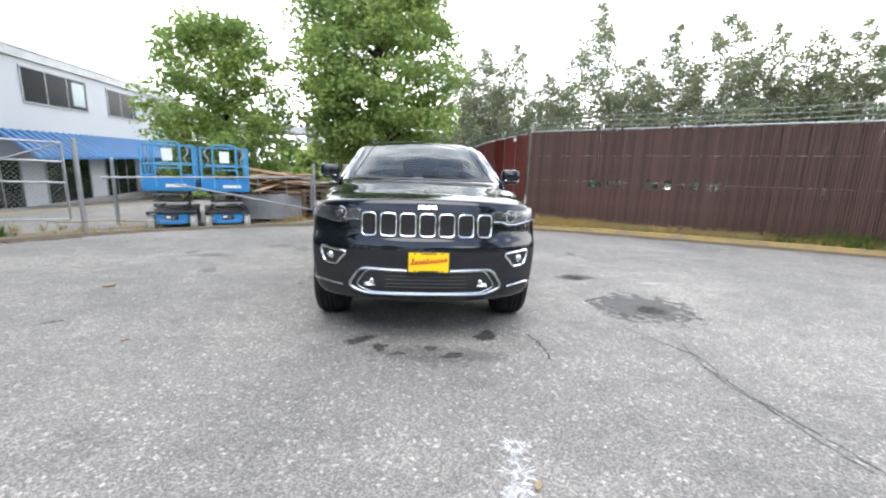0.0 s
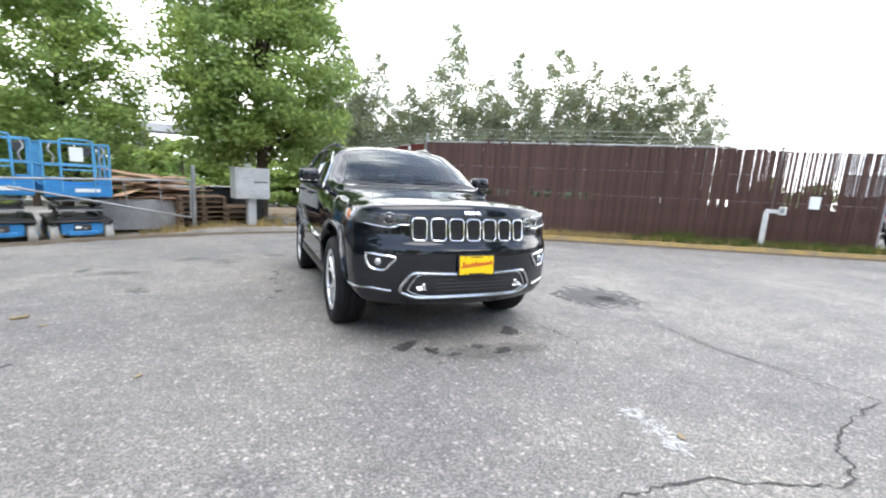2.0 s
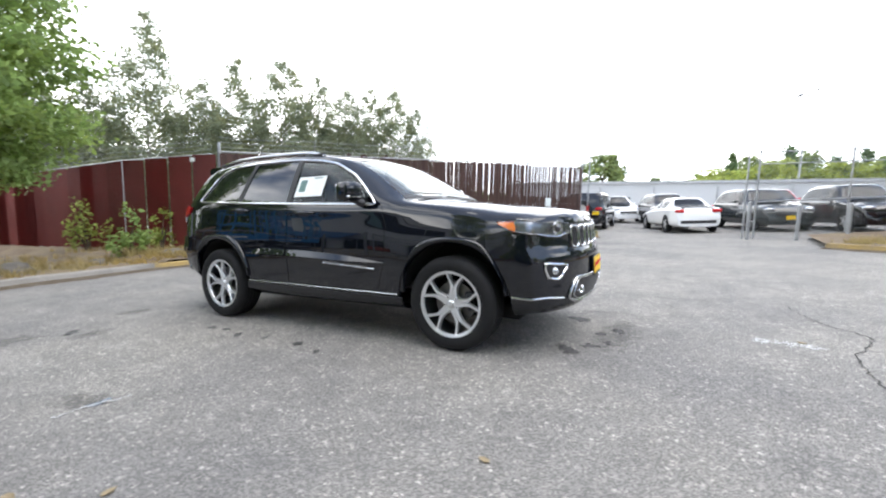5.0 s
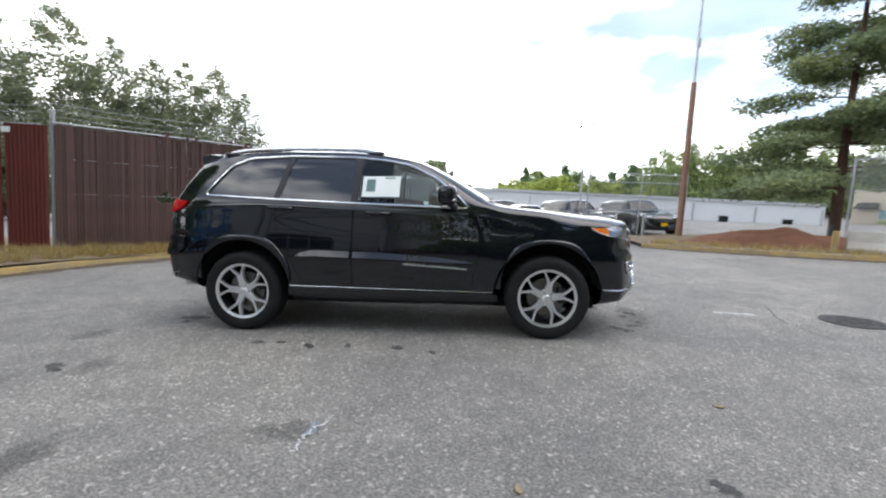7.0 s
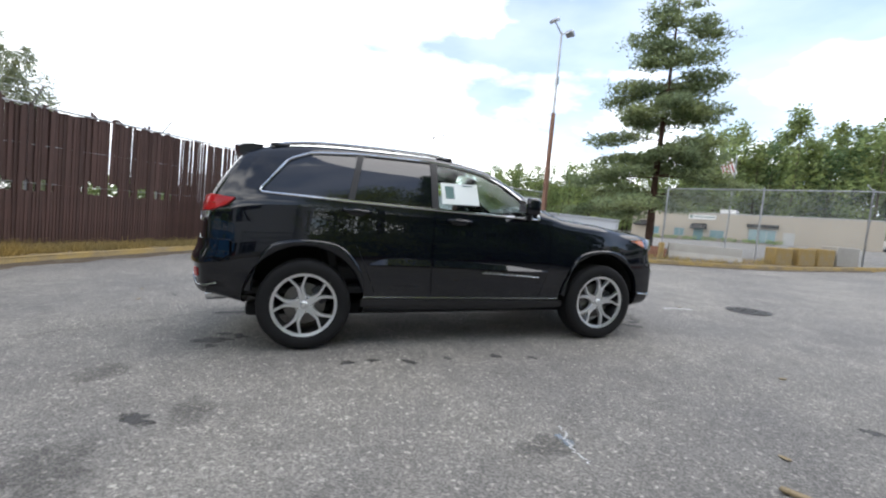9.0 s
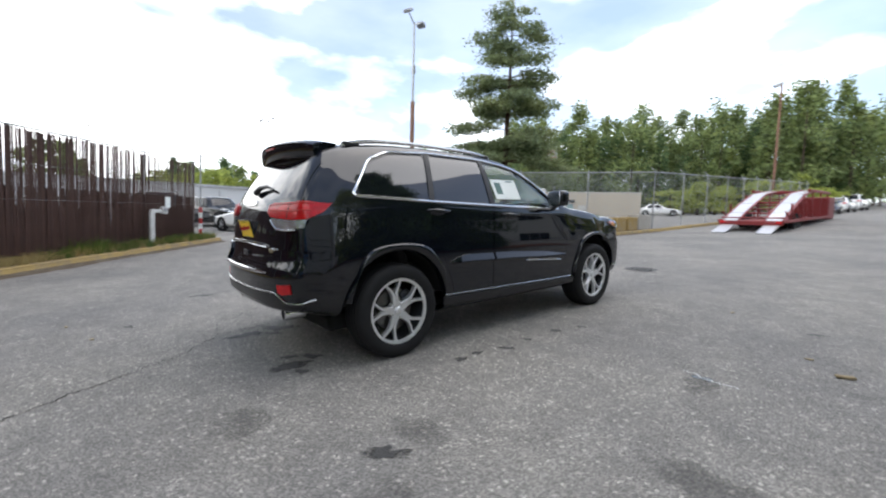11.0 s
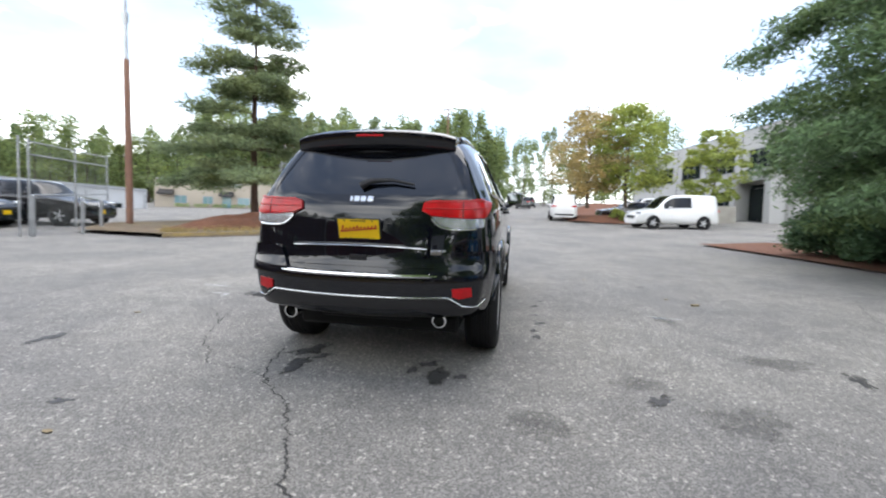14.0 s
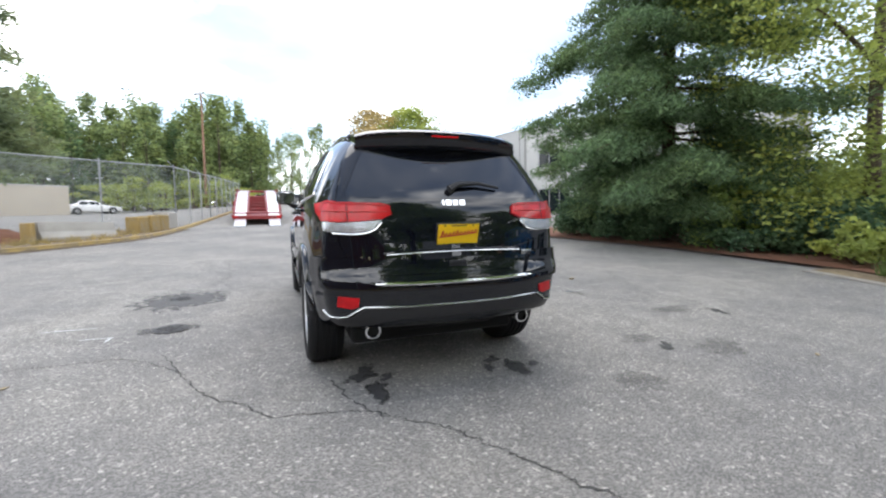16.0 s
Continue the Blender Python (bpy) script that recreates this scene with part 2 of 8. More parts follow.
def asphalt():
    """Weathered grey asphalt: pale stone chips, broad wear, fine relief."""
    m = bpy.data.materials.new("weathered asphalt")
    m.use_nodes = True
    n, l = m.node_tree.nodes, m.node_tree.links
    p = n["Principled BSDF"]
    p.inputs["Roughness"].default_value = 0.85
    tc = n.new("ShaderNodeTexCoord")

    def noise_tex(scale, detail=4, rough=0.5):
        t = n.new("ShaderNodeTexNoise")
        t.inputs["Scale"].default_value, t.inputs["Detail"].default_value, t.inputs["Roughness"].default_value = scale, detail, rough
        l.new(tc.outputs["Object"], t.inputs["Vector"])
        return t.outputs["Fac"]

    def ramp(src, a, b, lo, hi):
        r = n.new("ShaderNodeValToRGB")
        r.color_ramp.elements[0].position, r.color_ramp.elements[1].position = a, b
        r.color_ramp.elements[0].color, r.color_ramp.elements[1].color = (*lo, 1), (*hi, 1)
        l.new(src, r.inputs["Fac"])
        return r.outputs["Color"]

    def times(a, b, kind="MULTIPLY", fac=1.0):
        mx = n.new("ShaderNodeMix")
        mx.data_type, mx.blend_type = "RGBA", kind
        mx.inputs["Factor"].default_value = fac
        l.new(a, mx.inputs["A"])
        l.new(b, mx.inputs["B"])
        return mx.outputs["Result"]

    v = n.new("ShaderNodeTexVoronoi")
    v.inputs["Scale"].default_value = 120.0
    l.new(tc.outputs["Object"], v.inputs["Vector"])
    sp = n.new("ShaderNodeSeparateColor")
    l.new(v.outputs["Color"], sp.inputs["Color"])
    chips = ramp(sp.outputs["Red"], 0.25, 0.95, (0.148, 0.142, 0.133), (0.318, 0.305, 0.284))
    worn = ramp(noise_tex(0.45, 6, 0.6), 0.34, 0.70, (0.72, 0.72, 0.735), (1.12, 1.10, 1.06))
    patchy = ramp(noise_tex(3.2, 6, 0.65), 0.3, 0.7, (0.80, 0.80, 0.80), (1.12, 1.12, 1.11))
    spots = ramp(noise_tex(1.3, 3, 0.5), 0.66, 0.80, (1, 1, 1), (0.84, 0.84, 0.85))
    v2 = n.new("ShaderNodeTexVoronoi")
    v2.inputs["Scale"].default_value = 55.0
    l.new(tc.outputs["Object"], v2.inputs["Vector"])
    sp2 = n.new("ShaderNodeSeparateColor")
    l.new(v2.outputs["Color"], sp2.inputs["Color"])
    stones = ramp(sp2.outputs["Green"], 0.90, 0.97, (0.97, 0.97, 0.97), (1.75, 1.73, 1.68))
    l.new(times(times(times(times(chips, worn), patchy), spots), stones), p.inputs["Base Color"])
    b = n.new("ShaderNodeBump")
    b.inputs["Strength"].default_value, b.inputs["Distance"].default_value = 0.45, 0.006
    l.new(v.outputs["Distance"], b.inputs["Height"])
    l.new(b.outputs["Normal"], p.inputs["Normal"])
    return m


M["asphalt"] = asphalt()

# ---- building helpers ----


def finish(bm, name, mat, smooth=True, sharp=40):
    me = bpy.data.meshes.new(name)
    bm.normal_update()
    bm.to_mesh(me)
    bm.free()
    for m in (mat if isinstance(mat, (list, tuple)) else [mat]):
        me.materials.append(m)
    if smooth:
        me.polygons.foreach_set("use_smooth", [True] * len(me.polygons))
        me.set_sharp_from_angle(angle=radians(sharp))
    return me


def part(name, bm, mat, parent=None, label="", m=None, smooth=True, sharp=40):
    """Links a bmesh (or a mesh) as one object under a thing or under a part."""
    me = bm if isinstance(bm, bpy.types.Mesh) else finish(bm, name, mat, smooth, sharp)
    ob = new(name, me)
    if parent is not None:
        ob.parent = parent
    if m is not None:
        ob.matrix_basis = m
    if label:
        tagged(ob, label=label)
    return ob


def thing(name, m=None, label="", category="", group="", kind="", bm=None, mat=None, **kw):
    """A top-level thing: an Empty at its base, or one mesh."""
    ob = new(name, finish(bm, name, mat, **kw) if bm is not None else None)
    if m is not None:
        ob.matrix_basis = m
    return tagged(ob, label, category, group, kind)


def rise(x, y):
    """How far the ground outside the yard climbs above the lot's plane."""
    r = min(math.hypot(x, y), 160.0)
    north = 1.0 if y < 4 else max(0.0, 1 - (y - 4) / 10)
    beyond = -.703 * (x + 4.8) + .711 * (y - 4.4)
    dip = max(0.0, min(1.0, (beyond - .7) / .6)) * max(0.0, min(1.0, (-x - 3.4) / 1.0))
    south_east = max(0.0, min(1.0, (-y - 18) / 12)) * max(0.0, min(1.0, (x - 8) / 8))
    return 0.018 * max(0.0, r - 14) * north * (1 - .8 * south_east) - .18 * dip


def ground(x, y, h=0.0):
    """The place on the ground at x, y, lifted by h."""
    return LOT @ Vector((x, y, h + rise(x, y)))


def at(x, y, rz=0.0, h=0.0):
    """An upright pose that stands on the lot."""
    g = ground(x, y, h)
    return pose(g.x, g.y, g.z, 0, 0, rz)


def on(x, y, rz=0.0, h=0.0):
    """A pose that lies square on the lot's slope."""
    return LOT @ pose(x, y, h, 0, 0, rz)


def box(bm, size, m=None, bevel=0.0, segs=1):
    """Adds a box of that size, its centre at m's origin."""
    r = bmesh.ops.create_cube(bm, size=1.0)
    bmesh.ops.scale(bm, vec=size, verts=r["verts"])
    if bevel:
        es = list({e for v in r["verts"] for e in v.link_edges})
        r2 = bmesh.ops.bevel(bm, geom=es, offset=bevel, segments=segs, affect="EDGES", profile=0.5)
        vs = list({v for f in r2["faces"] for v in f.verts} | {v for v in r["verts"] if v.is_valid})
    else:
        vs = r["verts"]
    if m is not None:
        bmesh.ops.transform(bm, matrix=m, verts=vs)
    return vs


def boxes(*items, bevel=0.0):
    """A bmesh of boxes: (size, centre) or (size, pose)."""
    bm = bmesh.new()
    for size, c in items:
        box(bm, size, c if isinstance(c, Matrix) else Matrix.Translation(c), bevel)
    return bm


def tube(bm, pts, radii, segs=8, close=True):
    """Adds a tapered tube through pts."""
    pts = [Vector(p) for p in pts]
    if not isinstance(radii, (list, tuple)):
        radii = [radii] * len(pts)
    rings, up = [], None
    for i, p in enumerate(pts):
        d = (pts[min(i + 1, len(pts) - 1)] - pts[max(i - 1, 0)]).normalized()
        if up is None:
            up = Vector((0, 0, 1)) if abs(d.z) < 0.9 else Vector((1, 0, 0))
        side = d.cross(up)
        side = side.normalized() if side.length > 1e-6 else Vector((1, 0, 0))
        up = side.cross(d).normalized()
        rings.append([bm.verts.new(p + (side * math.cos(a) + up * math.sin(a)) * radii[i]) for a in (2 * math.pi * k / segs for k in range(segs))])
    for a, b in zip(rings, rings[1:]):
        for k in range(segs):
            bm.faces.new((a[k], a[(k + 1) % segs], b[(k + 1) % segs], b[k]))
    if close:
        bm.faces.new(rings[0][::-1])
        bm.faces.new(rings[-1])
    return rings


def tubes(*items, segs=8):
    bm = bmesh.new()
    for pts, r in items:
        tube(bm, pts, r, segs)
    return bm


def loop_tube(bm, pts, radius, segs=8, squash=None):
    """Adds a closed ring of tube through pts."""
    pts = [Vector(p) for p in pts]
    rings = []
    n = len(pts)
    for i, p in enumerate(pts):
        d = (pts[(i + 1) % n] - pts[i - 1]).normalized()
        axis = squash or Vector((0, 0, 1))
        side = d.cross(axis).normalized()
        up = side.cross(d).normalized()
        rings.append([bm.verts.new(p + (side * math.cos(a) + up * math.sin(a)) * radius) for a in (2 * math.pi * k / segs for k in range(segs))])
    for i in range(n):
        a, b = rings[i], rings[(i + 1) % n]
        for k in range(segs):
            bm.faces.new((a[k], a[(k + 1) % segs], b[(k + 1) % segs], b[k]))


def lathe(profile, segs=48, closed=False):
    """Turns (r, h) points about the x axis; h runs along x."""
    bm = bmesh.new()
    rings = []
    for r, h in profile:
        rings.append([bm.verts.new((h, r * math.cos(a), r * math.sin(a))) for a in (2 * math.pi * k / segs for k in range(segs))])
    pairs = list(zip(rings, rings[1:])) + ([(rings[-1], rings[0])] if closed else [])
    for a, b in pairs:
        for k in range(segs):
            bm.faces.new((a[k], b[k], b[(k + 1) % segs], a[(k + 1) % segs]))
    bmesh.ops.recalc_face_normals(bm, faces=bm.faces)
    return bm


def plate(outline, depth, axis="z", bevel=0.0):
    """A flat slab with that outline (2D) and depth, standing square to the axis."""
    bm = bmesh.new()
    vs = [bm.verts.new({"z": (a, b, 0), "x": (0, a, b), "y": (a, 0, b)}[axis]) for a, b in outline]
    f = bm.faces.new(vs)
    d = {"z": (0, 0, depth), "x": (depth, 0, 0), "y": (0, depth, 0)}[axis]
    r = bmesh.ops.extrude_face_region(bm, geom=[f])
    bmesh.ops.translate(bm, vec=d, verts=[v for v in r["geom"] if isinstance(v, bmesh.types.BMVert)])
    bmesh.ops.recalc_face_normals(bm, faces=bm.faces)
    if bevel:
        bmesh.ops.bevel(bm, geom=list(bm.edges), offset=bevel, segments=2, affect="EDGES", profile=0.6)
    return bm


def smooth_line(pts, step=4, closed=False):
    """Catmull-Rom through pts."""
    P = [Vector(p) for p in pts]
    n = len(P)
    out = []
    for i in range(n if closed else n - 1):
        p0, p1, p2, p3 = (P[(i - 1) % n], P[i], P[(i + 1) % n], P[(i + 2) % n]) if closed else (P[max(i - 1, 0)], P[i], P[i + 1], P[min(i + 2, n - 1)])
        for k in range(step):
            t = k / step
            out.append(0.5 * (2 * p1 + (p2 - p0) * t + (2 * p0 - 5 * p1 + 4 * p2 - p3) * t * t + (3 * p1 - p0 - 3 * p2 + p3) * t ** 3))
    if not closed:
        out.append(P[-1])
    return out


def rounded_rect(w, h, r, n=4, cx=0.0, cy=0.0):
    pts = []
    for sx, sy, a0 in ((1, 1, 0), (-1, 1, 90), (-1, -1, 180), (1, -1, 270)):
        for k in range(n + 1):
            a = radians(a0 + 90 * k / n)
            pts.append((cx + sx * (w / 2 - r) + r * math.cos(a), cy + sy * (h / 2 - r) + r * math.sin(a)))
    return pts

# ---- the parked SUV: body shell as a loft of half sections along y ----
# Each section: half widths and heights from the underside's middle round the flank to the roof's (or bonnet's) middle.
NOSE = [(0, .308), (.62, .325), (.80, .357), (.855, .46), (.882, .62), (.885, .78), (.879, .91), (.858, 1.005), (.785, 1.062), (.52, 1.085), (.26, 1.097), (0, 1.101)]
TAIL = [(0, .425), (.60, .442), (.795, .467), (.852, .55), (.880, .68), (.886, .85), (.868, 1.08), (.838, 1.255), (.665, 1.585), (.50, 1.648), (.26, 1.674), (0, 1.68)]
TAIL = [(x * .985, z) for x, z in TAIL]


def shrunk(section, d):
    """A section drawn in by about d all round."""
    zs = [p[1] for p in section]
    mid, half = (min(zs) + max(zs)) / 2, (max(zs) - min(zs)) / 2
    return [(x * (1 - d / .88), mid + (z - mid) * (1 - d / half)) for x, z in section]


SECTIONS = [
    (-2.402, shrunk(NOSE, .034)),
    (-2.397, shrunk(NOSE, .016)),
    (-2.383, shrunk(NOSE, .005)),
    (-2.355, NOSE),
    (-2.20, [(0, .30), (.63, .30), (.82, .35), (.878, .47), (.897, .64), (.899, .80), (.888, .93), (.864, 1.025), (.788, 1.088), (.53, 1.112), (.265, 1.124), (0, 1.128)]),
    (-1.85, [(0, 0.26), (0.64, 0.26), (0.85, 0.34), (0.885, 0.48), (0.905, 0.68), (0.9, 0.85), (0.878, 0.985), (0.844, 1.075), (0.76, 1.12), (0.55, 1.145), (0.28, 1.155), (0, 1.16)]),
    (-1.457, [(0, 0.26), (0.66, 0.26), (0.89, 0.34), (0.925, 0.48), (0.943, 0.68), (0.937, 0.88), (0.91, 1.04), (0.88, 1.13), (0.8, 1.17), (0.56, 1.19), (0.28, 1.2), (0, 1.205)]),
    (-1.05, [(0, 0.26), (0.66, 0.26), (0.895, 0.33), (0.925, 0.46), (0.942, 0.66), (0.936, 0.88), (0.91, 1.06), (0.886, 1.165), (0.81, 1.215), (0.58, 1.235), (0.3, 1.245), (0, 1.25)]),
    (-0.85, [(0, 0.26), (0.66, 0.26), (0.895, 0.33), (0.925, 0.46), (0.94, 0.66), (0.938, 0.88), (0.915, 1.07), (0.896, 1.185), (0.85, 1.25), (0.64, 1.325), (0.32, 1.355), (0, 1.365)]),
    (-0.5, [(0, 0.26), (0.66, 0.26), (0.895, 0.33), (0.925, 0.46), (0.938, 0.66), (0.938, 0.88), (0.918, 1.08), (0.901, 1.2), (0.775, 1.44), (0.6, 1.525), (0.3, 1.555), (0, 1.565)]),
    (-0.2, [(0, 0.26), (0.66, 0.26), (0.895, 0.33), (0.925, 0.46), (0.938, 0.66), (0.938, 0.88), (0.918, 1.09), (0.901, 1.21), (0.715, 1.6), (0.54, 1.665), (0.27, 1.69), (0, 1.7)]),
    (0.1, [(0, 0.26), (0.66, 0.26), (0.895, 0.33), (0.925, 0.46), (0.938, 0.66), (0.938, 0.88), (0.918, 1.1), (0.901, 1.225), (0.695, 1.655), (0.53, 1.71), (0.27, 1.73), (0, 1.738)]),
    (0.5, [(0, 0.26), (0.66, 0.26), (0.895, 0.33), (0.925, 0.46), (0.938, 0.66), (0.938, 0.88), (0.92, 1.12), (0.901, 1.25), (0.69, 1.675), (0.52, 1.725), (0.27, 1.745), (0, 1.752)]),
    (1.1, [(0, 0.26), (0.66, 0.26), (0.895, 0.34), (0.925, 0.46), (0.94, 0.66), (0.94, 0.88), (0.924, 1.14), (0.901, 1.285), (0.68, 1.67), (0.51, 1.72), (0.27, 1.74), (0, 1.748)]),
    (1.5, [(0, 0.27), (0.66, 0.27), (0.89, 0.35), (0.925, 0.48), (0.942, 0.68), (0.942, 0.9), (0.924, 1.14), (0.898, 1.295), (0.675, 1.66), (0.505, 1.708), (0.265, 1.732), (0, 1.741)]),
    (1.85, [(0, .31), (.64, .31), (.87, .38), (.908, .50), (.930, .69), (.934, .89), (.914, 1.13), (.886, 1.295), (.668, 1.640), (.50, 1.690), (.26, 1.716), (0, 1.724)]),
    (2.15, [(0, .38), (.61, .38), (.835, .42), (.885, .53), (.912, .69), (.917, .87), (.894, 1.11), (.863, 1.28), (.667, 1.612), (.50, 1.668), (.26, 1.694), (0, 1.70)]),
    (2.325, TAIL),
    (2.365, shrunk(TAIL, .007)),
    (2.392, shrunk(TAIL, .024)),
    (2.404, shrunk(TAIL, .052)),
]


def monotone(xs, ys, q):
    """Monotone cubic interpolation."""
    xs, ys, q = np.asarray(xs, float), np.asarray(ys, float), np.asarray(q, float)
    h, d = np.diff(xs), np.diff(ys) / np.diff(xs)
    m = np.zeros(len(xs))
    m[0], m[-1] = d[0], d[-1]
    for i in range(1, len(xs) - 1):
        if d[i - 1] * d[i] > 0:
            w1, w2 = 2 * h[i] + h[i - 1], h[i] + 2 * h[i - 1]
            m[i] = (w1 + w2) / (w1 / d[i - 1] + w2 / d[i])
    k = np.clip(np.searchsorted(xs, q) - 1, 0, len(xs) - 2)
    t = (q - xs[k]) / h[k]
    return (2 * t ** 3 - 3 * t ** 2 + 1) * ys[k] + (t ** 3 - 2 * t ** 2 + t) * h[k] * m[k] + (3 * t ** 2 - 2 * t ** 3) * ys[k + 1] + (t ** 3 - t ** 2) * h[k] * m[k + 1]


NOSE_RAKE = ([.25, .33, .42, .50, .74, .785, .82, .88, 1.0, 1.04, 1.10], [.13, .07, .018, 0, 0, .008, .036, .044, .056, .066, .085])
TAIL_RAKE = ([.40, .47, .56, .74, .785, .82, .95, 1.12, 1.25, 1.31, 1.45, 1.60, 1.70], [.09, .03, 0, 0, .012, .042, .056, .078, .115, .15, .262, .385, .455])


def roof_rise(y, z):
    """How far the greenhouse climbs towards the tail."""
    return float(np.interp(y, [-.1, .5, 1.1, 1.7, 2.4], [0, .024, .042, .052, .055])) * min(1.0, max(0.0, (z - 1.30) / .36))


def raised(outline):
    """A side-view outline (y, z) that follows the climbing greenhouse."""
    return [(y, z + roof_rise(y, z)) for y, z in outline]


def raised_rear(outline):
    """A rear-view outline (x, z) that follows it."""
    return [(x, z + roof_rise(2.1, z)) for x, z in outline]


def bowed(p):
    """Bends the square-ended loft: nose and tail bow back towards their corners and lean with height."""
    x, y, z = p
    if y < -1.35:
        w = min(1.0, (-y - 1.35) / 1.045) ** 1.6
        y += w * (.33 * (abs(x) / .93) ** 2.7 + float(monotone(*NOSE_RAKE, [min(max(z, .25), 1.1)])[0]))
    elif y > 1.2:
        w = min(1.0, (y - 1.2) / 1.2) ** 1.15
        y -= w * (.175 * (abs(x) / .9) ** 3.2 * max(0.0, 1.35 - .45 * z) + float(monotone(*TAIL_RAKE, [min(max(z, .40), 1.7)])[0]))
    return Vector((x, y, z + roof_rise(p[1], z)))


def loft(per=5):
    """Points [station][profile] of the half body (x >= 0), its ends still square."""
    ys = [s[0] for s in SECTIONS]
    q = []
    for a, b in zip(ys, ys[1:]):
        k = max(2, int(round((b - a) / 0.03)))
        q += [a + (b - a) * i / k for i in range(k)]
    q.append(ys[-1])
    cols = []
    for j in range(12):
        cols.append((monotone(ys, [s[1][j][0] for s in SECTIONS], q), monotone(ys, [s[1][j][1] for s in SECTIONS], q)))
    grid = []
    for i, y in enumerate(q):
        line = smooth_line([(cols[j][0][i], y, cols[j][1][i]) for j in range(12)], per)
        grid.append([Vector((max(0, p.x), p.y, p.z)) for p in line])
    return grid


def body_mesh():
    """The closed, bowed and evened body skin."""
    grid = loft()
    bm = bmesh.new()
    rows = []
    for line in grid:
        left = [bm.verts.new(p) for p in line]
        right = [bm.verts.new((-p.x, p.y, p.z)) for p in line[1:-1]]
        rows.append(left + right[::-1])
    n = len(rows[0])
    for a, b in zip(rows, rows[1:]):
        for k in range(n):
            bm.faces.new((a[k], a[(k + 1) % n], b[(k + 1) % n], b[k]))
    # end faces: rungs from flank to flank at each height of the profile
    half = len(grid[0]) - 1
    across = np.linspace(1, -1, 35)
    for row in (rows[0], rows[-1]):
        rungs = []
        for k in range(1, half):
            l, r = row[k], row[n - k]
            rungs.append([l] + [bm.verts.new((l.co.x * t, l.co.y, l.co.z)) for t in across[1:-1]] + [r])
        for a, b in zip(rungs, rungs[1:]):
            for j in range(len(a) - 1):
                bm.faces.new((a[j], a[j + 1], b[j + 1], b[j]))
        for end, rung in ((row[0], rungs[0]), (row[half], rungs[-1])):
            for j in range(len(rung) - 1):
                bm.faces.new((end, rung[j], rung[j + 1]))
    for v in bm.verts:
        v.co = bowed(v.co)
    bmesh.ops.recalc_face_normals(bm, faces=bm.faces)
    for _ in range(2):
        bmesh.ops.smooth_vert(bm, verts=bm.verts, factor=0.5, use_axis_x=True, use_axis_y=True, use_axis_z=True)
    me = bpy.data.meshes.new("skin")
    bm.to_mesh(me)
    bm.free()
    return me


SKIN = body_mesh()


def body_bm(inset=0.0):
    """The body skin; inset moves it inwards."""
    bm = bmesh.new()
    bm.from_mesh(SKIN)
    if inset:
        bm.normal_update()
        mv = [(v, v.normal.copy()) for v in bm.verts]
        for v, nn in mv:
            v.co -= nn * inset
    return bm


skin_bm = body_bm()
skin_bm.normal_update()
skin_tree = BVHTree.FromBMesh(skin_bm)
skin_bm.faces.ensure_lookup_table()
skin_bm.verts.ensure_lookup_table()
# even the normals out over neighbours, as on pressed steel
SKIN_N = [v.normal.copy() for v in skin_bm.verts]
for _ in range(2):
    SKIN_N = [(SKIN_N[v.index] * 2 + sum((SKIN_N[e.other_vert(v).index] for e in v.link_edges), Vector())).normalized() for v in skin_bm.verts]


def skin_normal(p):
    """The smooth normal of the body's skin nearest to p, and the distance."""
    co, fn, i, d = skin_tree.find_nearest(p)
    f = skin_bm.faces[i]
    if len(f.verts) > 4:
        return fn, d
    w, total = Vector(), 0.0
    for v in f.verts:
        k = 1.0 / (1e-5 + (v.co - co).length ** 2)
        w += SKIN_N[v.index] * k
    return w.normalized(), d


def hug(p, axis, lift=0.0):
    """Casts p along an axis ('+x': from +x inwards) onto the skin; lifted off by its normal."""
    s = 1 if axis[0] == "+" else -1
    k = "xyz".index(axis[1])
    o = Vector(p)
    o[k] = s * 5
    d = Vector((0, 0, 0))
    d[k] = -s
    hit, nrm, i, dist = skin_tree.ray_cast(o, d)
    if hit is None:
        hit, nrm, i, dist = skin_tree.find_nearest(Vector(p))
    nn, _ = skin_normal(hit)
    return hit + nn * lift, nn


def solid(bm, name="tool"):
    me = bpy.data.meshes.new(name)
    bm.to_mesh(me)
    bm.free()
    return new(name, me)


def boolean(base, tool, op):
    """base (an object) op tool: the result as a new object; base and tool are kept."""
    md = base.modifiers.new("b", "BOOLEAN")
    md.operation, md.object, md.solver = op, tool, "EXACT"
    bpy.context.view_layer.update()
    me = bpy.data.meshes.new_from_object(base.evaluated_get(bpy.context.evaluated_depsgraph_get()))
    base.modifiers.remove(md)
    return new("cut", me)


def scrap(*obs):
    for o in obs:
        me = o.data
        bpy.data.objects.remove(o)
        if me.users == 0:
            bpy.data.meshes.remove(me)


def prism(outline, axis, a, b, round_to=0):
    """A closed prism with that 2D outline between a and b on the axis."""
    if round_to:
        outline = [(v.x, v.y) for v in smooth_line([(p[0], p[1], 0) for p in outline], round_to, closed=True)]
    bm = bmesh.new()
    put = {"x": lambda u, v, w: (w, u, v), "y": lambda u, v, w: (u, w, v), "z": lambda u, v, w: (u, v, w)}[axis]
    A = [bm.verts.new(put(u, v, a)) for u, v in outline]
    B = [bm.verts.new(put(u, v, b)) for u, v in outline]
    n = len(A)
    for k in range(n):
        bm.faces.new((A[k], A[(k + 1) % n], B[(k + 1) % n], B[k]))
    bm.faces.new(A[::-1])
    bm.faces.new(B)
    bmesh.ops.recalc_face_normals(bm, faces=bm.faces)
    return bm


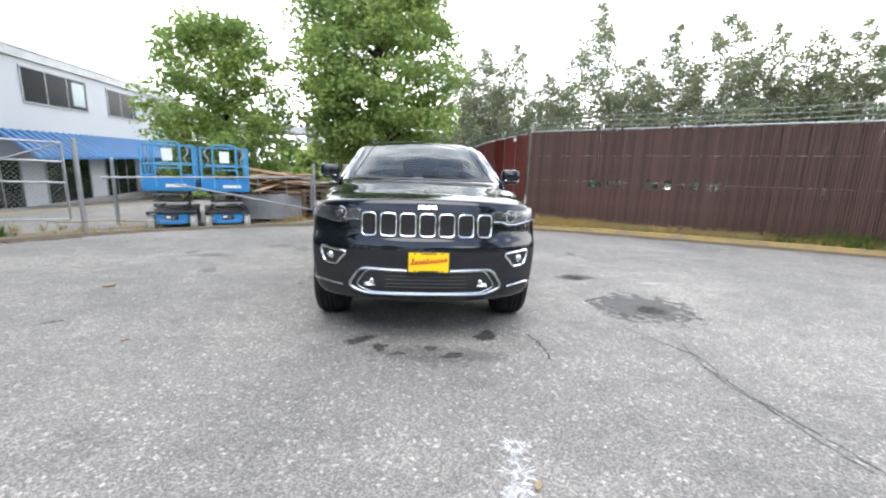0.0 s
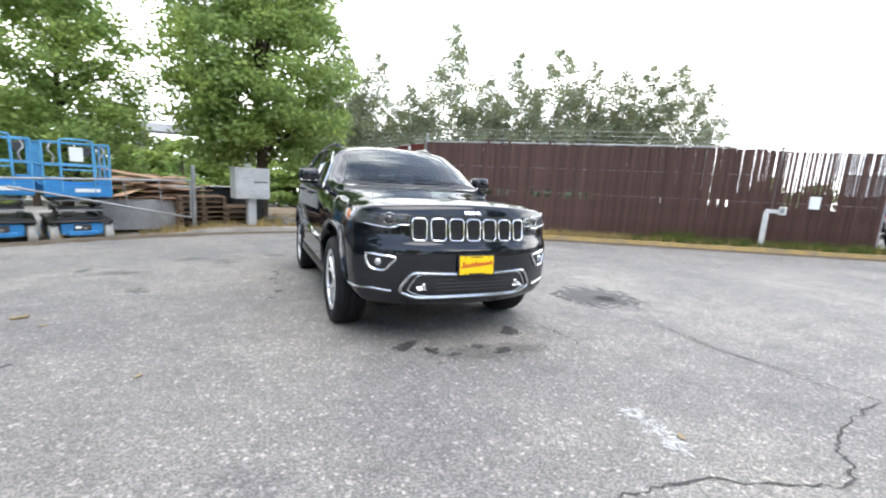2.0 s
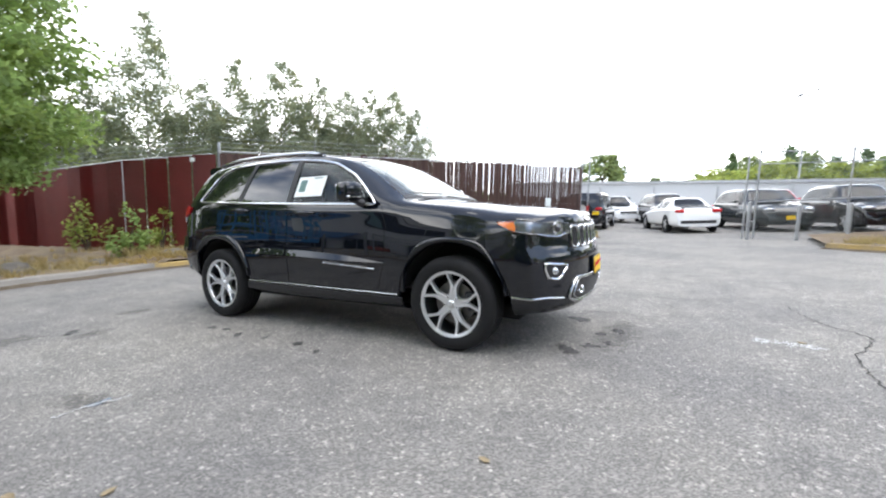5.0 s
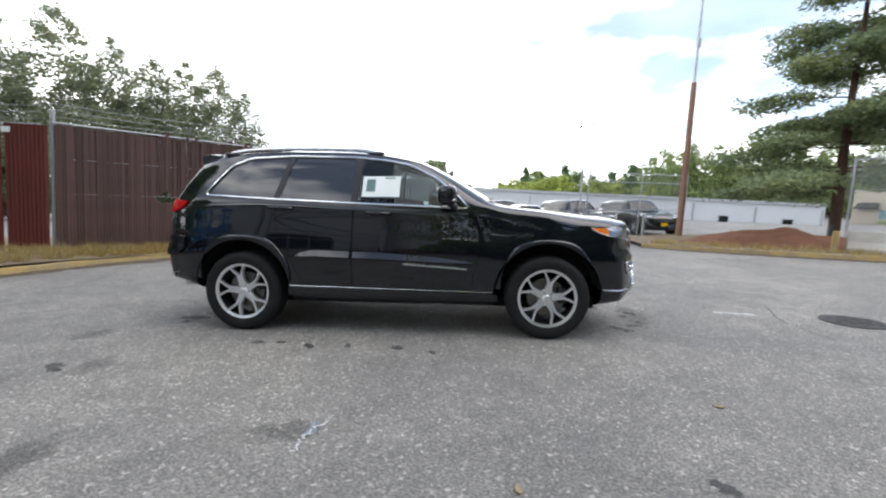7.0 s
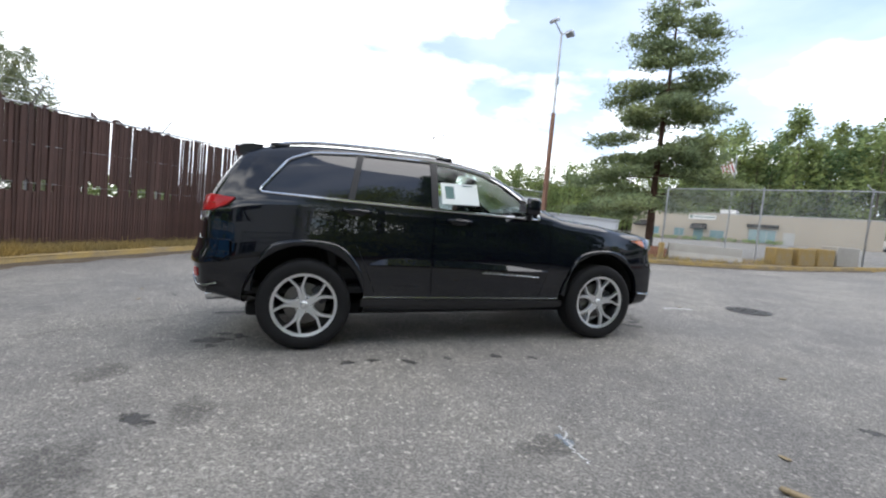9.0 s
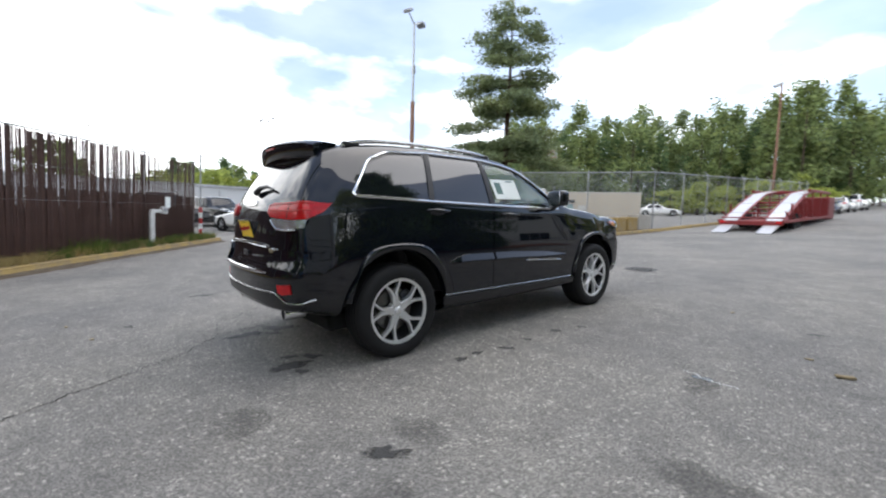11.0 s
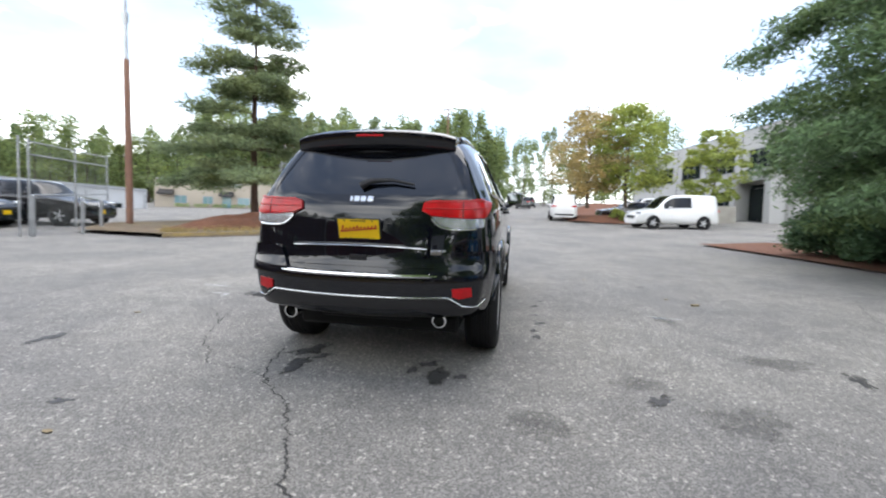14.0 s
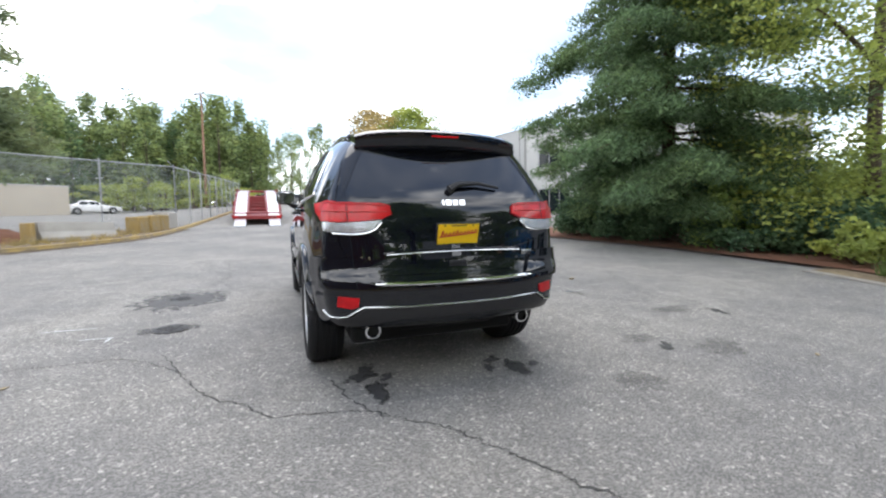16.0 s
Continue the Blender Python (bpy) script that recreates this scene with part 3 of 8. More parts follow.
def skin_shade(me, sink=0.0):
    """Gives faces that lie on the skin the skin's own smooth normals."""
    me.polygons.foreach_set("use_smooth", [True] * len(me.polygons))
    normals = [None] * len(me.loops)
    for poly in me.polygons:
        fn = poly.normal
        nn, d = skin_normal(poly.center)
        onskin = d < sink + 0.006 and fn.dot(nn) > 0.8
        for li in poly.loop_indices:
            if onskin:
                normals[li] = skin_normal(me.vertices[me.loops[li].vertex_index].co)[0]
            else:
                normals[li] = fn.copy()
    me.normals_split_custom_set(normals)


# Outlines in side view (y, z): the glass band of each window, the doors, and in front and rear view (x, z) the screens.
W_FRONT = raised([(-.70, 1.215), (-.58, 1.33), (-.40, 1.475), (-.16, 1.595), (.06, 1.635), (.30, 1.65), (.31, 1.255)])
W_REAR = raised([(.38, 1.258), (.37, 1.655), (.98, 1.645), (1.06, 1.285)])
W_QUARTER = raised([(1.13, 1.29), (1.04, 1.645), (1.42, 1.62), (1.60, 1.555), (1.80, 1.325)])
W_SCREEN = [(-.735, 1.245), (-.62, 1.50), (-.555, 1.635), (-.30, 1.668), (0, 1.676), (.30, 1.668), (.555, 1.635), (.62, 1.50), (.735, 1.245), (.40, 1.275), (0, 1.285), (-.40, 1.275)]
W_BACK = raised_rear([(-.72, 1.30), (-.61, 1.50), (-.55, 1.59), (0, 1.63), (.55, 1.59), (.61, 1.50), (.72, 1.30), (.35, 1.288), (0, 1.285), (-.35, 1.288)])
D_FRONT = raised([(-.80, 1.18), (-.84, 1.0), (-.82, .70), (-.74, .45), (.36, .45), (.365, .80), (.34, 1.21), (.34, 1.665), (.06, 1.65), (-.16, 1.612), (-.41, 1.492), (-.60, 1.343), (-.72, 1.235)])
D_REAR = raised([(.372, .45), (.86, .45), (.92, .62), (1.02, .86), (1.10, 1.0), (1.12, 1.27), (1.02, 1.66), (.36, 1.672), (.355, 1.21), (.378, .80)])
GATE = raised_rear([(-.672, 1.585), (-.58, 1.66), (0, 1.70), (.58, 1.66), (.672, 1.585), (.765, 1.29), (.76, 1.0), (.66, .80), (-.66, .80), (-.76, 1.0), (-.765, 1.29)])
HOOD = [(-.50, -2.235), (-.62, -2.155), (-.70, -2.03), (-.765, -1.6), (-.79, -.98), (-.4, -1.06), (0, -1.09), (.4, -1.06), (.79, -.98), (.765, -1.6), (.70, -2.03), (.62, -2.155), (.50, -2.235), (.25, -2.285), (0, -2.298), (-.25, -2.285)]


def grown(outline, d):
    """The outline moved outwards by d."""
    c = Vector((sum(p[0] for p in outline) / len(outline), sum(p[1] for p in outline) / len(outline)))
    n = len(outline)
    area = sum(outline[i][0] * outline[(i + 1) % n][1] - outline[(i + 1) % n][0] * outline[i][1] for i in range(n))
    s = 1 if area > 0 else -1
    out = []
    for i in range(n):
        a, b, c2 = Vector(outline[i - 1]), Vector(outline[i]), Vector(outline[(i + 1) % n])
        e1, e2 = (b - a).normalized(), (c2 - b).normalized()
        n1, n2 = Vector((e1.y, -e1.x)) * s, Vector((e2.y, -e2.x)) * s
        k = (n1 + n2)
        k = k / max(0.35, k.length_squared / 2) if k.length > 1e-4 else n1
        out.append(tuple(b + k * d))
    return out


def rounded(outline, r=0.03, n=3):
    """The outline with its corners rounded."""
    out, m = [], len(outline)
    for i in range(m):
        a, b, c = Vector(outline[i - 1]), Vector(outline[i]), Vector(outline[(i + 1) % m])
        ra, rc = min(r, (a - b).length * 0.4), min(r, (c - b).length * 0.4)
        p, q = b + (a - b).normalized() * ra, b + (c - b).normalized() * rc
        for k in range(n + 1):
            t = k / n
            out.append(tuple(p * (1 - t) ** 2 + b * 2 * t * (1 - t) + q * t * t))
    return out


car = thing("suv", on(0, 0), "glossy black mid-size SUV parked on the asphalt lot", "car")

outer = solid(body_bm())
shell_bm = body_bm()
inner = body_bm()
bmesh.ops.transform(inner, matrix=Matrix.Translation((0, 0, .85)) @ Matrix.Diagonal((.95, .95, .95, 1)) @ Matrix.Translation((0, 0, -.85)), verts=inner.verts)
inner_me = bpy.data.meshes.new("inner")
bmesh.ops.reverse_faces(inner, faces=inner.faces)
inner.to_mesh(inner_me)
inner.free()
shell_bm.from_mesh(inner_me)
shell = solid(shell_bm)
glass_bm = body_bm(0.004)
g2 = body_bm(0.009)
bmesh.ops.reverse_faces(g2, faces=g2.faces)
g2_me = bpy.data.meshes.new("g2")
g2.to_mesh(g2_me)
g2.free()
glass_bm.from_mesh(g2_me)
glass_shell = solid(glass_bm)

# openings
side_windows = {"front_door_window": rounded(W_FRONT, .03), "rear_door_window": rounded(W_REAR, .03), "quarter_window": rounded(W_QUARTER, .045)}
cutters = [prism(o, "x", -1.3, 1.3) for o in side_windows.values()]
cutters.append(prism(rounded(W_SCREEN, .04), "y", -1.6, 0.02))
cutters.append(prism(rounded(W_BACK, .04), "y", 1.9, 2.6))
for y in (-1.4575, 1.4575):
    for s in (-1, 1):
        c = lathe([(0.001, 0), (0.497, 0), (0.497, 0.5), (0.001, 0.5)], 48)
        bmesh.ops.transform(c, matrix=Matrix.Translation((0.58 if s > 0 else -1.08, y, 0.40)), verts=c.verts)
        bmesh.ops.remove_doubles(c, verts=c.verts, dist=0.002)
        bmesh.ops.recalc_face_normals(c, faces=c.faces)
        cutters.append(c)
work = shell
for c in cutters:
    t = solid(c)
    done = boolean(work, t, "DIFFERENCE")
    scrap(work, t)
    work = done


def panel(name, outline, axis, a, b, gap=0.004, label=""):
    """Cuts a door or lid out of the shell, with a shut line round it."""
    global work
    t = solid(prism(outline, axis, a, b))
    piece = boolean(work, t, "INTERSECT")
    scrap(t)
    t = solid(prism(grown(outline, gap), axis, a, b))
    rest = boolean(work, t, "DIFFERENCE")
    scrap(t, work)
    work = rest
    me = piece.data
    bpy.data.objects.remove(piece)
    me.materials.clear()
    me.materials.append(M["paint"])
    skin_shade(me)
    return part(name, me, None, car, label)


doors = {}
for s in (-1, 1):
    doors["front", s] = panel("front_door", rounded(D_FRONT, .03), "x", 0.4 * s, 1.3 * s)
    doors["rear", s] = panel("rear_door", rounded(D_REAR, .03), "x", 0.4 * s, 1.3 * s)
liftgate = panel("liftgate", rounded(GATE, .04), "y", 2.0, 2.6)
hood = panel("hood", rounded(HOOD, .04), "z", 1.0, 1.5)
me = work.data
bpy.data.objects.remove(work)
me.materials.clear()
me.materials.append(M["paint"])
skin_shade(me)
body = part("body", me, None, car)


def glazing(name, outline, axis, a, b, mat, parent, label=""):
    t = solid(prism(grown(outline, 0.006), axis, a, b))
    piece = boolean(glass_shell, t, "INTERSECT")
    scrap(t)
    me = piece.data
    bpy.data.objects.remove(piece)
    me.materials.clear()
    me.materials.append(mat)
    skin_shade(me, 0.01)
    ob = part(name, me, None, parent, label)
    return ob


for s in (-1, 1):
    glazing("window", side_windows["front_door_window"], "x", 0.4 * s, 1.3 * s, M["glass"], doors["front", s], "clear front side window")
    glazing("window", side_windows["rear_door_window"], "x", 0.4 * s, 1.3 * s, M["privacy"], doors["rear", s], "dark tinted side window")
    glazing("quarter_window", side_windows["quarter_window"], "x", 0.4 * s, 1.3 * s, M["privacy"], car, "dark tinted rear quarter window")
glazing("windshield", rounded(W_SCREEN, .04), "y", -1.6, 0.05, M["glass"], car, "clear sloping windshield")
glazing("rear_window", rounded(W_BACK, .04), "y", 1.9, 2.6, M["privacy"], liftgate, "dark tinted rear window")
scrap(outer, glass_shell)


def close_to(p, lift=0.0):
    """The skin's point nearest to p, lifted off along its normal."""
    co = skin_tree.find_nearest(Vector(p))[0]
    nn, _ = skin_normal(co)
    return co + nn * lift, nn


def patch(name, outline, mat, parent, lift=0.0, thick=0.006, label="", cell=0.05, smooth=True, m=None):
    """A piece that lies on the body's skin: outline of 3D points near the skin, its inside laid on the skin."""
    bm = bmesh.new()
    vs = [bm.verts.new(close_to(p)[0]) for p in outline]
    es = [bm.edges.new((vs[i], vs[(i + 1) % len(vs)])) for i in range(len(vs))]
    bmesh.ops.triangle_fill(bm, edges=es, use_beauty=True)
    for _ in range(4):
        long = [e for e in bm.edges if e.calc_length() > cell]
        if not long:
            break
        bmesh.ops.subdivide_edges(bm, edges=long, cuts=1)
        bmesh.ops.triangulate(bm, faces=bm.faces)
    place = {v: close_to(v.co) for v in bm.verts}
    for v, (co, nn) in place.items():
        v.co = co + nn * (lift - 0.004)
    normals = {v.index: nn for v, (co, nn) in place.items()}
    bm.verts.index_update()
    order = [place[v][1] for v in bm.verts]
    faces = list(bm.faces)
    avg = sum(order, Vector()).normalized()
    bm.normal_update()
    if sum(f.normal.dot(avg) for f in faces) < 0:
        bmesh.ops.reverse_faces(bm, faces=faces)
    top = bmesh.ops.extrude_face_region(bm, geom=faces)
    tv = [g for g in top["geom"] if isinstance(g, bmesh.types.BMVert)]
    for v in tv:
        co, nn = close_to(v.co)
        v.co = co + nn * (lift + thick)
    bmesh.ops.recalc_face_normals(bm, faces=bm.faces)
    return part(name, bm, mat, parent, label, m=m, smooth=smooth, sharp=35)


def face_on(outline, axis):
    """2D outline -> 3D points on the skin seen along the axis."""
    k = axis[1]
    return [hug({"x": (0, a, b), "y": (a, 0, b), "z": (a, b, 0)}[k], axis)[0] for a, b in outline]


def mirror(pts, s):
    """The points on that side; those on the nose or tail are laid on it as seen from the front or rear."""
    out = []
    for x, y, z in pts:
        if y < -1.99 and x < .83 and z < 1.05:
            out.append(tuple(hug((x * s, 0, z), "-y")[0]))
        elif y > 2.1 and x < .83:
            out.append(tuple(hug((x * s, 0, z), "+y")[0]))
        else:
            out.append((x * s, y, z))
    return out


def trim(name, pts, radius, mat, parent, lift=0.003, segs=8, closed=False, step=5, label=""):
    """A rod that follows the skin near pts."""
    line = smooth_line(pts, step, closed)
    line = [close_to(p, lift)[0] for p in line]
    bm = bmesh.new()
    if closed:
        loop_tube(bm, line, radius, segs, Vector((0, 1, 0.001)))
    else:
        tube(bm, line, radius, segs)
    return part(name, bm, mat, parent, label)


# -- sides --
for s in (-1, 1):
    side = "+x" if s > 0 else "-x"

    def at_side(y, z, lift=0.0):
        return hug((0, y, z), side, lift)[0]

    # bright surround of the side glass
    ring = rounded(raised([(-.735, 1.200), (-.60, 1.335), (-.41, 1.487), (-.165, 1.608), (.06, 1.648), (.36, 1.668), (1.0, 1.662), (1.43, 1.635), (1.615, 1.567), (1.835, 1.31), (1.1, 1.272), (.34, 1.24)]), .05, 4)
    dense = []
    for a, b in zip(ring, ring[1:] + ring[:1]):
        n = max(1, int(math.dist(a, b) / 0.06))
        dense += [(a[0] + (b[0] - a[0]) * k / n, a[1] + (b[1] - a[1]) * k / n) for k in range(n)]
    bm = bmesh.new()
    loop_tube(bm, [at_side(y, z, 0.003) for y, z in dense], 0.011, 8, Vector((1, 0, 0)))
    part("window_surround", bm, M["chrome"], car, "bright chrome surround of the side windows", m=None)
    # gloss-black pillar covers between the windows
    for o in ([(.315, 1.252), (.305, 1.655), (.368, 1.66), (.378, 1.255)], [(1.07, 1.285), (.985, 1.65), (1.035, 1.65), (1.125, 1.288)]):
        patch("pillar_cover", [at_side(*p) for p in raised(o)], M["blackplastic"], car, 0.0, 0.004)
    # lower door moulding, badge strip, sill strip
    for key, ys in (("front", np.linspace(.355, -.83, 26)), ("rear", np.linspace(.93, .385, 14))):
        bm = bmesh.new()
        rows = []
        for y in ys:
            top = float(np.interp(y, [-.83, -.43, .09, .74, .86, .93], [.702, .752, .786, .802, .778, .742]))
            bot = float(np.interp(y, [-.83, -.43, .09, .74, .93], [.692, .700, .722, .738, .732]))
            rows.append([bm.verts.new(at_side(y, z, lf)) for z, lf in ((top, -.002), (top - .004, .006), (bot + .004, .034 * min(1, (top - bot) / .05)), (bot, .028 * min(1, (top - bot) / .05)), (bot - .012, -.002))])
        for p, q in zip(rows, rows[1:]):
            for k in range(4):
                bm.faces.new((p[k], p[k + 1], q[k + 1], q[k]))
        bmesh.ops.recalc_face_normals(bm, faces=bm.faces)
        part("door_moulding", bm, M["paint"], doors[key, s], "raised glossy lower door moulding", sharp=25)
    bm = bmesh.new()
    tube(bm, [at_side(-.12 - .05 * k, .678 - .0032 * k, 0.004) for k in range(13)], 0.007, 6)
    part("badge_strip", bm, M["platinum"], doors["front", s], "thin bright name strip")
    for k in range(13):
        if k != 5:
            part("letter_bar", boxes(((0.005, 0.022, 0.020), (0, 0, 0))), M["platinum"], doors["front", s], m=Matrix.Translation(at_side(-.16 - .039 * k, .683 - .0025 * k, 0.011)))
    for key, y, z in (("rear", 1.05, 1.192), ("front", .115, 1.148)):
        bm = bmesh.new()
        tube(bm, [at_side(y - .115, z - .005, 0.002), at_side(y - .10, z - .004, 0.03), at_side(y, z, 0.042), at_side(y + .10, z + .004, 0.03), at_side(y + .115, z + .005, 0.002)], [.013, .015, .017, .015, .013], 10)
        h = part("door_handle", bm, M["paint"], doors[key, s])
        patch("handle_recess", [at_side(y + .085 * math.cos(a), z - .008 + .032 * math.sin(a)) for a in np.linspace(0, 2 * math.pi, 13)[:-1]], M["blackplastic"], doors[key, s], 0.0, 0.0015)
    bm = bmesh.new()
    tube(bm, [at_side(y, .452 - .012 * (1 - y), 0.006) for y in np.linspace(.98, -.95, 24)], 0.005, 8)
    part("sill_strip", bm, M["platinum"], car, "satin chrome strip along the sill")
    patch("sill_cladding", [at_side(*p) for p in [(.99, .435), (-1.0, .405), (-1.0, .35), (-.4, .335), (.5, .345), (.99, .37)]], M["cladding"], car, 0.0, 0.012)
    # wheel arch flares
    for yc, outer_pts in ((1.4575, [(1.88, .50), (1.865, .62), (1.80, .83), (1.69, .935), (1.43, .965), (1.18, .925), (1.03, .78), (.965, .62), (.955, .50)]),
                          (-1.4575, [(-1.02, .46), (-1.035, .62), (-1.12, .84), (-1.26, .925), (-1.48, .95), (-1.69, .915), (-1.80, .82), (-1.90, .62), (-1.92, .48)])):
        op = smooth_line([(yc + (a - yc) * .975, .40 + (b - .40) * (.955 if b > .7 else 1.0), 0) for a, b in outer_pts], 5)
        bm = bmesh.new()
        rows = []
        for p in op:
            d = Vector((p.x - yc, p.y - 0.40))
            inn = d.normalized() * 0.482 + Vector((yc, 0.40))
            line = []
            for t, lf in ((0.0, -0.004), (0.0, 0.010), (0.10, 0.020), (0.25, 0.027), (0.45, 0.028), (0.7, 0.022), (0.9, 0.012), (1.0, 0.002), (1.0, -0.05)):
                yy, zz = p.x + (inn.x - p.x) * t, p.y + (inn.y - p.y) * t
                base = at_side(yy, zz)
                base = Vector((s * max(abs(base.x), 0.80), yy, zz))
                line.append(bm.verts.new(base + Vector((s * lf, 0, 0))))
            rows.append(line)
        for a, b in zip(rows, rows[1:]):
            for k in range(len(a) - 1):
                bm.faces.new((a[k], a[k + 1], b[k + 1], b[k]))
        bmesh.ops.recalc_face_normals(bm, faces=bm.faces)
        part("wheel_arch", bm, M["paint"], car, "glossy black wheel arch flare", sharp=50)
        # well lining
        w = lathe([(0.02, -0.34), (0.493, -0.34), (0.493, 0.0)] if s > 0 else [(0.493, -0.34), (0.493, 0.0), (0.02, 0.0)], 40)
        bmesh.ops.transform(w, matrix=pose(s * (0.90 if s > 0 else 0.90), yc, 0.40), verts=w.verts)
        if s < 0:
            bmesh.ops.translate(w, vec=(0.34, 0, 0), verts=w.verts)
        bmesh.ops.delete(w, geom=[f for f in w.faces if f.calc_center_median().z < 0.46], context="FACES")
        part("wheel_well", w, M["underside"], car)
    # mirror
    mir = part("mirror", finish((lambda b: (box(b, (.20, .155, .165), bevel=.045, segs=3), b)[1])(bmesh.new()), "mirror", M["paint"]), None, car, "glossy black door mirror", m=pose(s * 1.02, -.545, 1.318, 0, 0, 6 * s))
    part("mirror_glass", boxes(((.165, .006, .125), (0, .079, 0)), bevel=.002), M["chrome"], mir)
    part("mirror_lip", boxes(((.17, .03, .02), (0, -.06, -.045)), bevel=.006), M["chrome"], mir)
    bm = bmesh.new()
    tube(bm, [(s * .90, -.60, 1.215), (s * .94, -.575, 1.225), (s * .99, -.555, 1.26)], [.035, .03, .03], 8)
    part("mirror_arm", bm, M["blackplastic"], car)
    # roof rail
    bm = bmesh.new()
    pts = [Vector((s * .60, y, 0)) for y in (.12, .22, .40, .8, 1.2, 1.5, 1.68, 1.78)]
    lifts = (0.0, .018, .026, .028, .028, .026, .018, .0)
    line = smooth_line([hug((p.x, p.y, 0), "+z")[0] + Vector((0, 0, l)) for p, l in zip(pts, lifts)], 4)
    tube(bm, line, 0.019, 8)
    part("roof_rail", bm, M["platinum"], car, "satin silver roof rail")
    for y in (.20, 1.70):
        q = hug((s * .60, y, 0), "+z")[0]
        part("rail_foot", boxes(((.045, .15, .04), tuple(q + Vector((0, 0, .008)))), bevel=.012), M["blackplastic"], car)
    # headlamp
    head = [(.492, -2.3, 1.004), (.60, -2.25, 1.008), (.70, -2.2, 1.012), (.78, -2.1, 1.018), (.83, -1.98, 1.024), (.868, -1.84, 1.034), (.875, -1.92, .985), (.848, -2.0, .952), (.77, -2.1, .930), (.68, -2.2, .912), (.60, -2.25, .912), (.565, -2.26, .930), (.492, -2.3, .932)]
    lamp = patch("headlamp", mirror(head, s), M["lampbowl"], car, 0.0, 0.004, "clear-lensed headlamp with a silvered reflector", 0.04)
    trim("lamp_edge", [close_to(p, .002)[0] for p in mirror(head, s)], .006, M["lampdark"], lamp, .006, closed=True, step=3)
    patch("lamp_mask", mirror([(.505, -2.3, .997), (.62, -2.2, 1.002), (.705, -2.2, 1.004), (.735, -2.1, .972), (.70, -2.1, .946), (.575, -2.2, .948), (.505, -2.3, .945)], s), M["lampdark"], lamp, 0.0, 0.008, cell=.04)
    patch("turn_signal", mirror([(.838, -1.97, 1.016), (.868, -1.84, 1.027), (.875, -1.92, .987), (.852, -1.99, .957), (.842, -1.99, .985)], s), M["amber"], lamp, 0.0, 0.010, "amber turn signal", .03)
    trim("light_strip", mirror([(.50, -2.3, .938), (.57, -2.2, .936), (.61, -2.2, .919), (.69, -2.2, .919), (.80, -2.1, .940)], s), .0035, M["chrome"], lamp, .008)
    c, nn = hug((s * .635, 0, .978), "-y")
    bm = bmesh.new()
    bmesh.ops.create_uvsphere(bm, u_segments=16, v_segments=10, radius=.036)
    part("projector_lens", bm, M["lampdark"], lamp, "dark round projector lens", m=Matrix.Translation(c))
    bm = bmesh.new()
    loop_tube(bm, [c + (Vector((0, 0, 1)) * math.sin(a) + nn.cross(Vector((0, 0, 1))).normalized() * math.cos(a)) * .043 + nn * .012 for a in np.linspace(0, 2 * math.pi, 25)[:-1]], .005, 6, nn)
    part("lens_ring", bm, M["chrome"], lamp)
    cover = patch("lens_cover", mirror(head, s), M["lampglass"], lamp, 0.018, 0.003, "", 0.05)
    cover.visible_shadow = False
    # fog lamp in a bright bezel
    fog = [(.79, -2.10, .715), (.70, -2.18, .71), (.60, -2.24, .695), (.635, -2.22, .645), (.67, -2.2, .605), (.735, -2.15, .605), (.775, -2.12, .63)]
    fl = patch("fog_lamp", mirror(fog, s), M["blackplastic"], car, 0.0, 0.004, "fog lamp in a bright bezel", .04)
    bm = bmesh.new()
    loop_tube(bm, [close_to(p, .006)[0] for p in smooth_line(mirror(fog, s), 4, True)], .0105, 8, Vector((0, 1, 0.001)))
    part("bezel", bm, M["chrome"], fl)
    c, nn = hug((s * .715, 0, .662), "-y")
    bm = bmesh.new()
    bmesh.ops.create_uvsphere(bm, u_segments=14, v_segments=8, radius=.03)
    part("bulb_lens", bm, M["lampclear"], fl, m=Matrix.Translation(c))
    # front corner strip
    trim("bumper_strip", mirror([(.62, -2.21, .445), (.70, -2.16, .455), (.79, -2.06, .465), (.86, -1.96, .475)], s), .010, M["platinum"], car, .004)
    # tail lamp: red above, clear below
    tail = [(.435, 2.31, 1.18), (.445, 2.295, 1.235), (.50, 2.28, 1.248), (.62, 2.26, 1.25), (.75, 2.20, 1.255), (.83, 2.10, 1.255), (.865, 2.00, 1.245), (.86, 2.06, 1.19), (.83, 2.17, 1.14), (.76, 2.26, 1.135), (.62, 2.32, 1.14), (.50, 2.33, 1.15)]
    tl = patch("tail_lamp", mirror(tail, s), M["red"], car, 0.0, 0.020, "red and clear wrap-around tail lamp", .04)
    low = [(.50, 2.335, 1.145), (.62, 2.325, 1.135), (.76, 2.265, 1.13), (.83, 2.17, 1.135), (.835, 2.19, 1.08), (.79, 2.24, 1.074), (.66, 2.32, 1.068), (.56, 2.34, 1.085)]
    patch("reversing_lamp", mirror(low, s), M["lampclear"], tl, 0.0, 0.015, "clear lower lamp section", .04)
    trim("lamp_trim", mirror([(.50, 2.335, 1.13), (.56, 2.345, 1.078), (.66, 2.32, 1.060), (.79, 2.24, 1.066)], s), .006, M["chrome"], tl, .014)
    trim("lamp_rib", mirror([(.46, 2.31, 1.195), (.62, 2.29, 1.196), (.75, 2.23, 1.197), (.83, 2.14, 1.197)], s), .0045, M["redprint"], tl, .021)
    trim("lamp_top", mirror([(.45, 2.30, 1.232), (.62, 2.27, 1.243), (.75, 2.21, 1.247), (.83, 2.11, 1.247)], s), .004, M["redprint"], tl, .021)
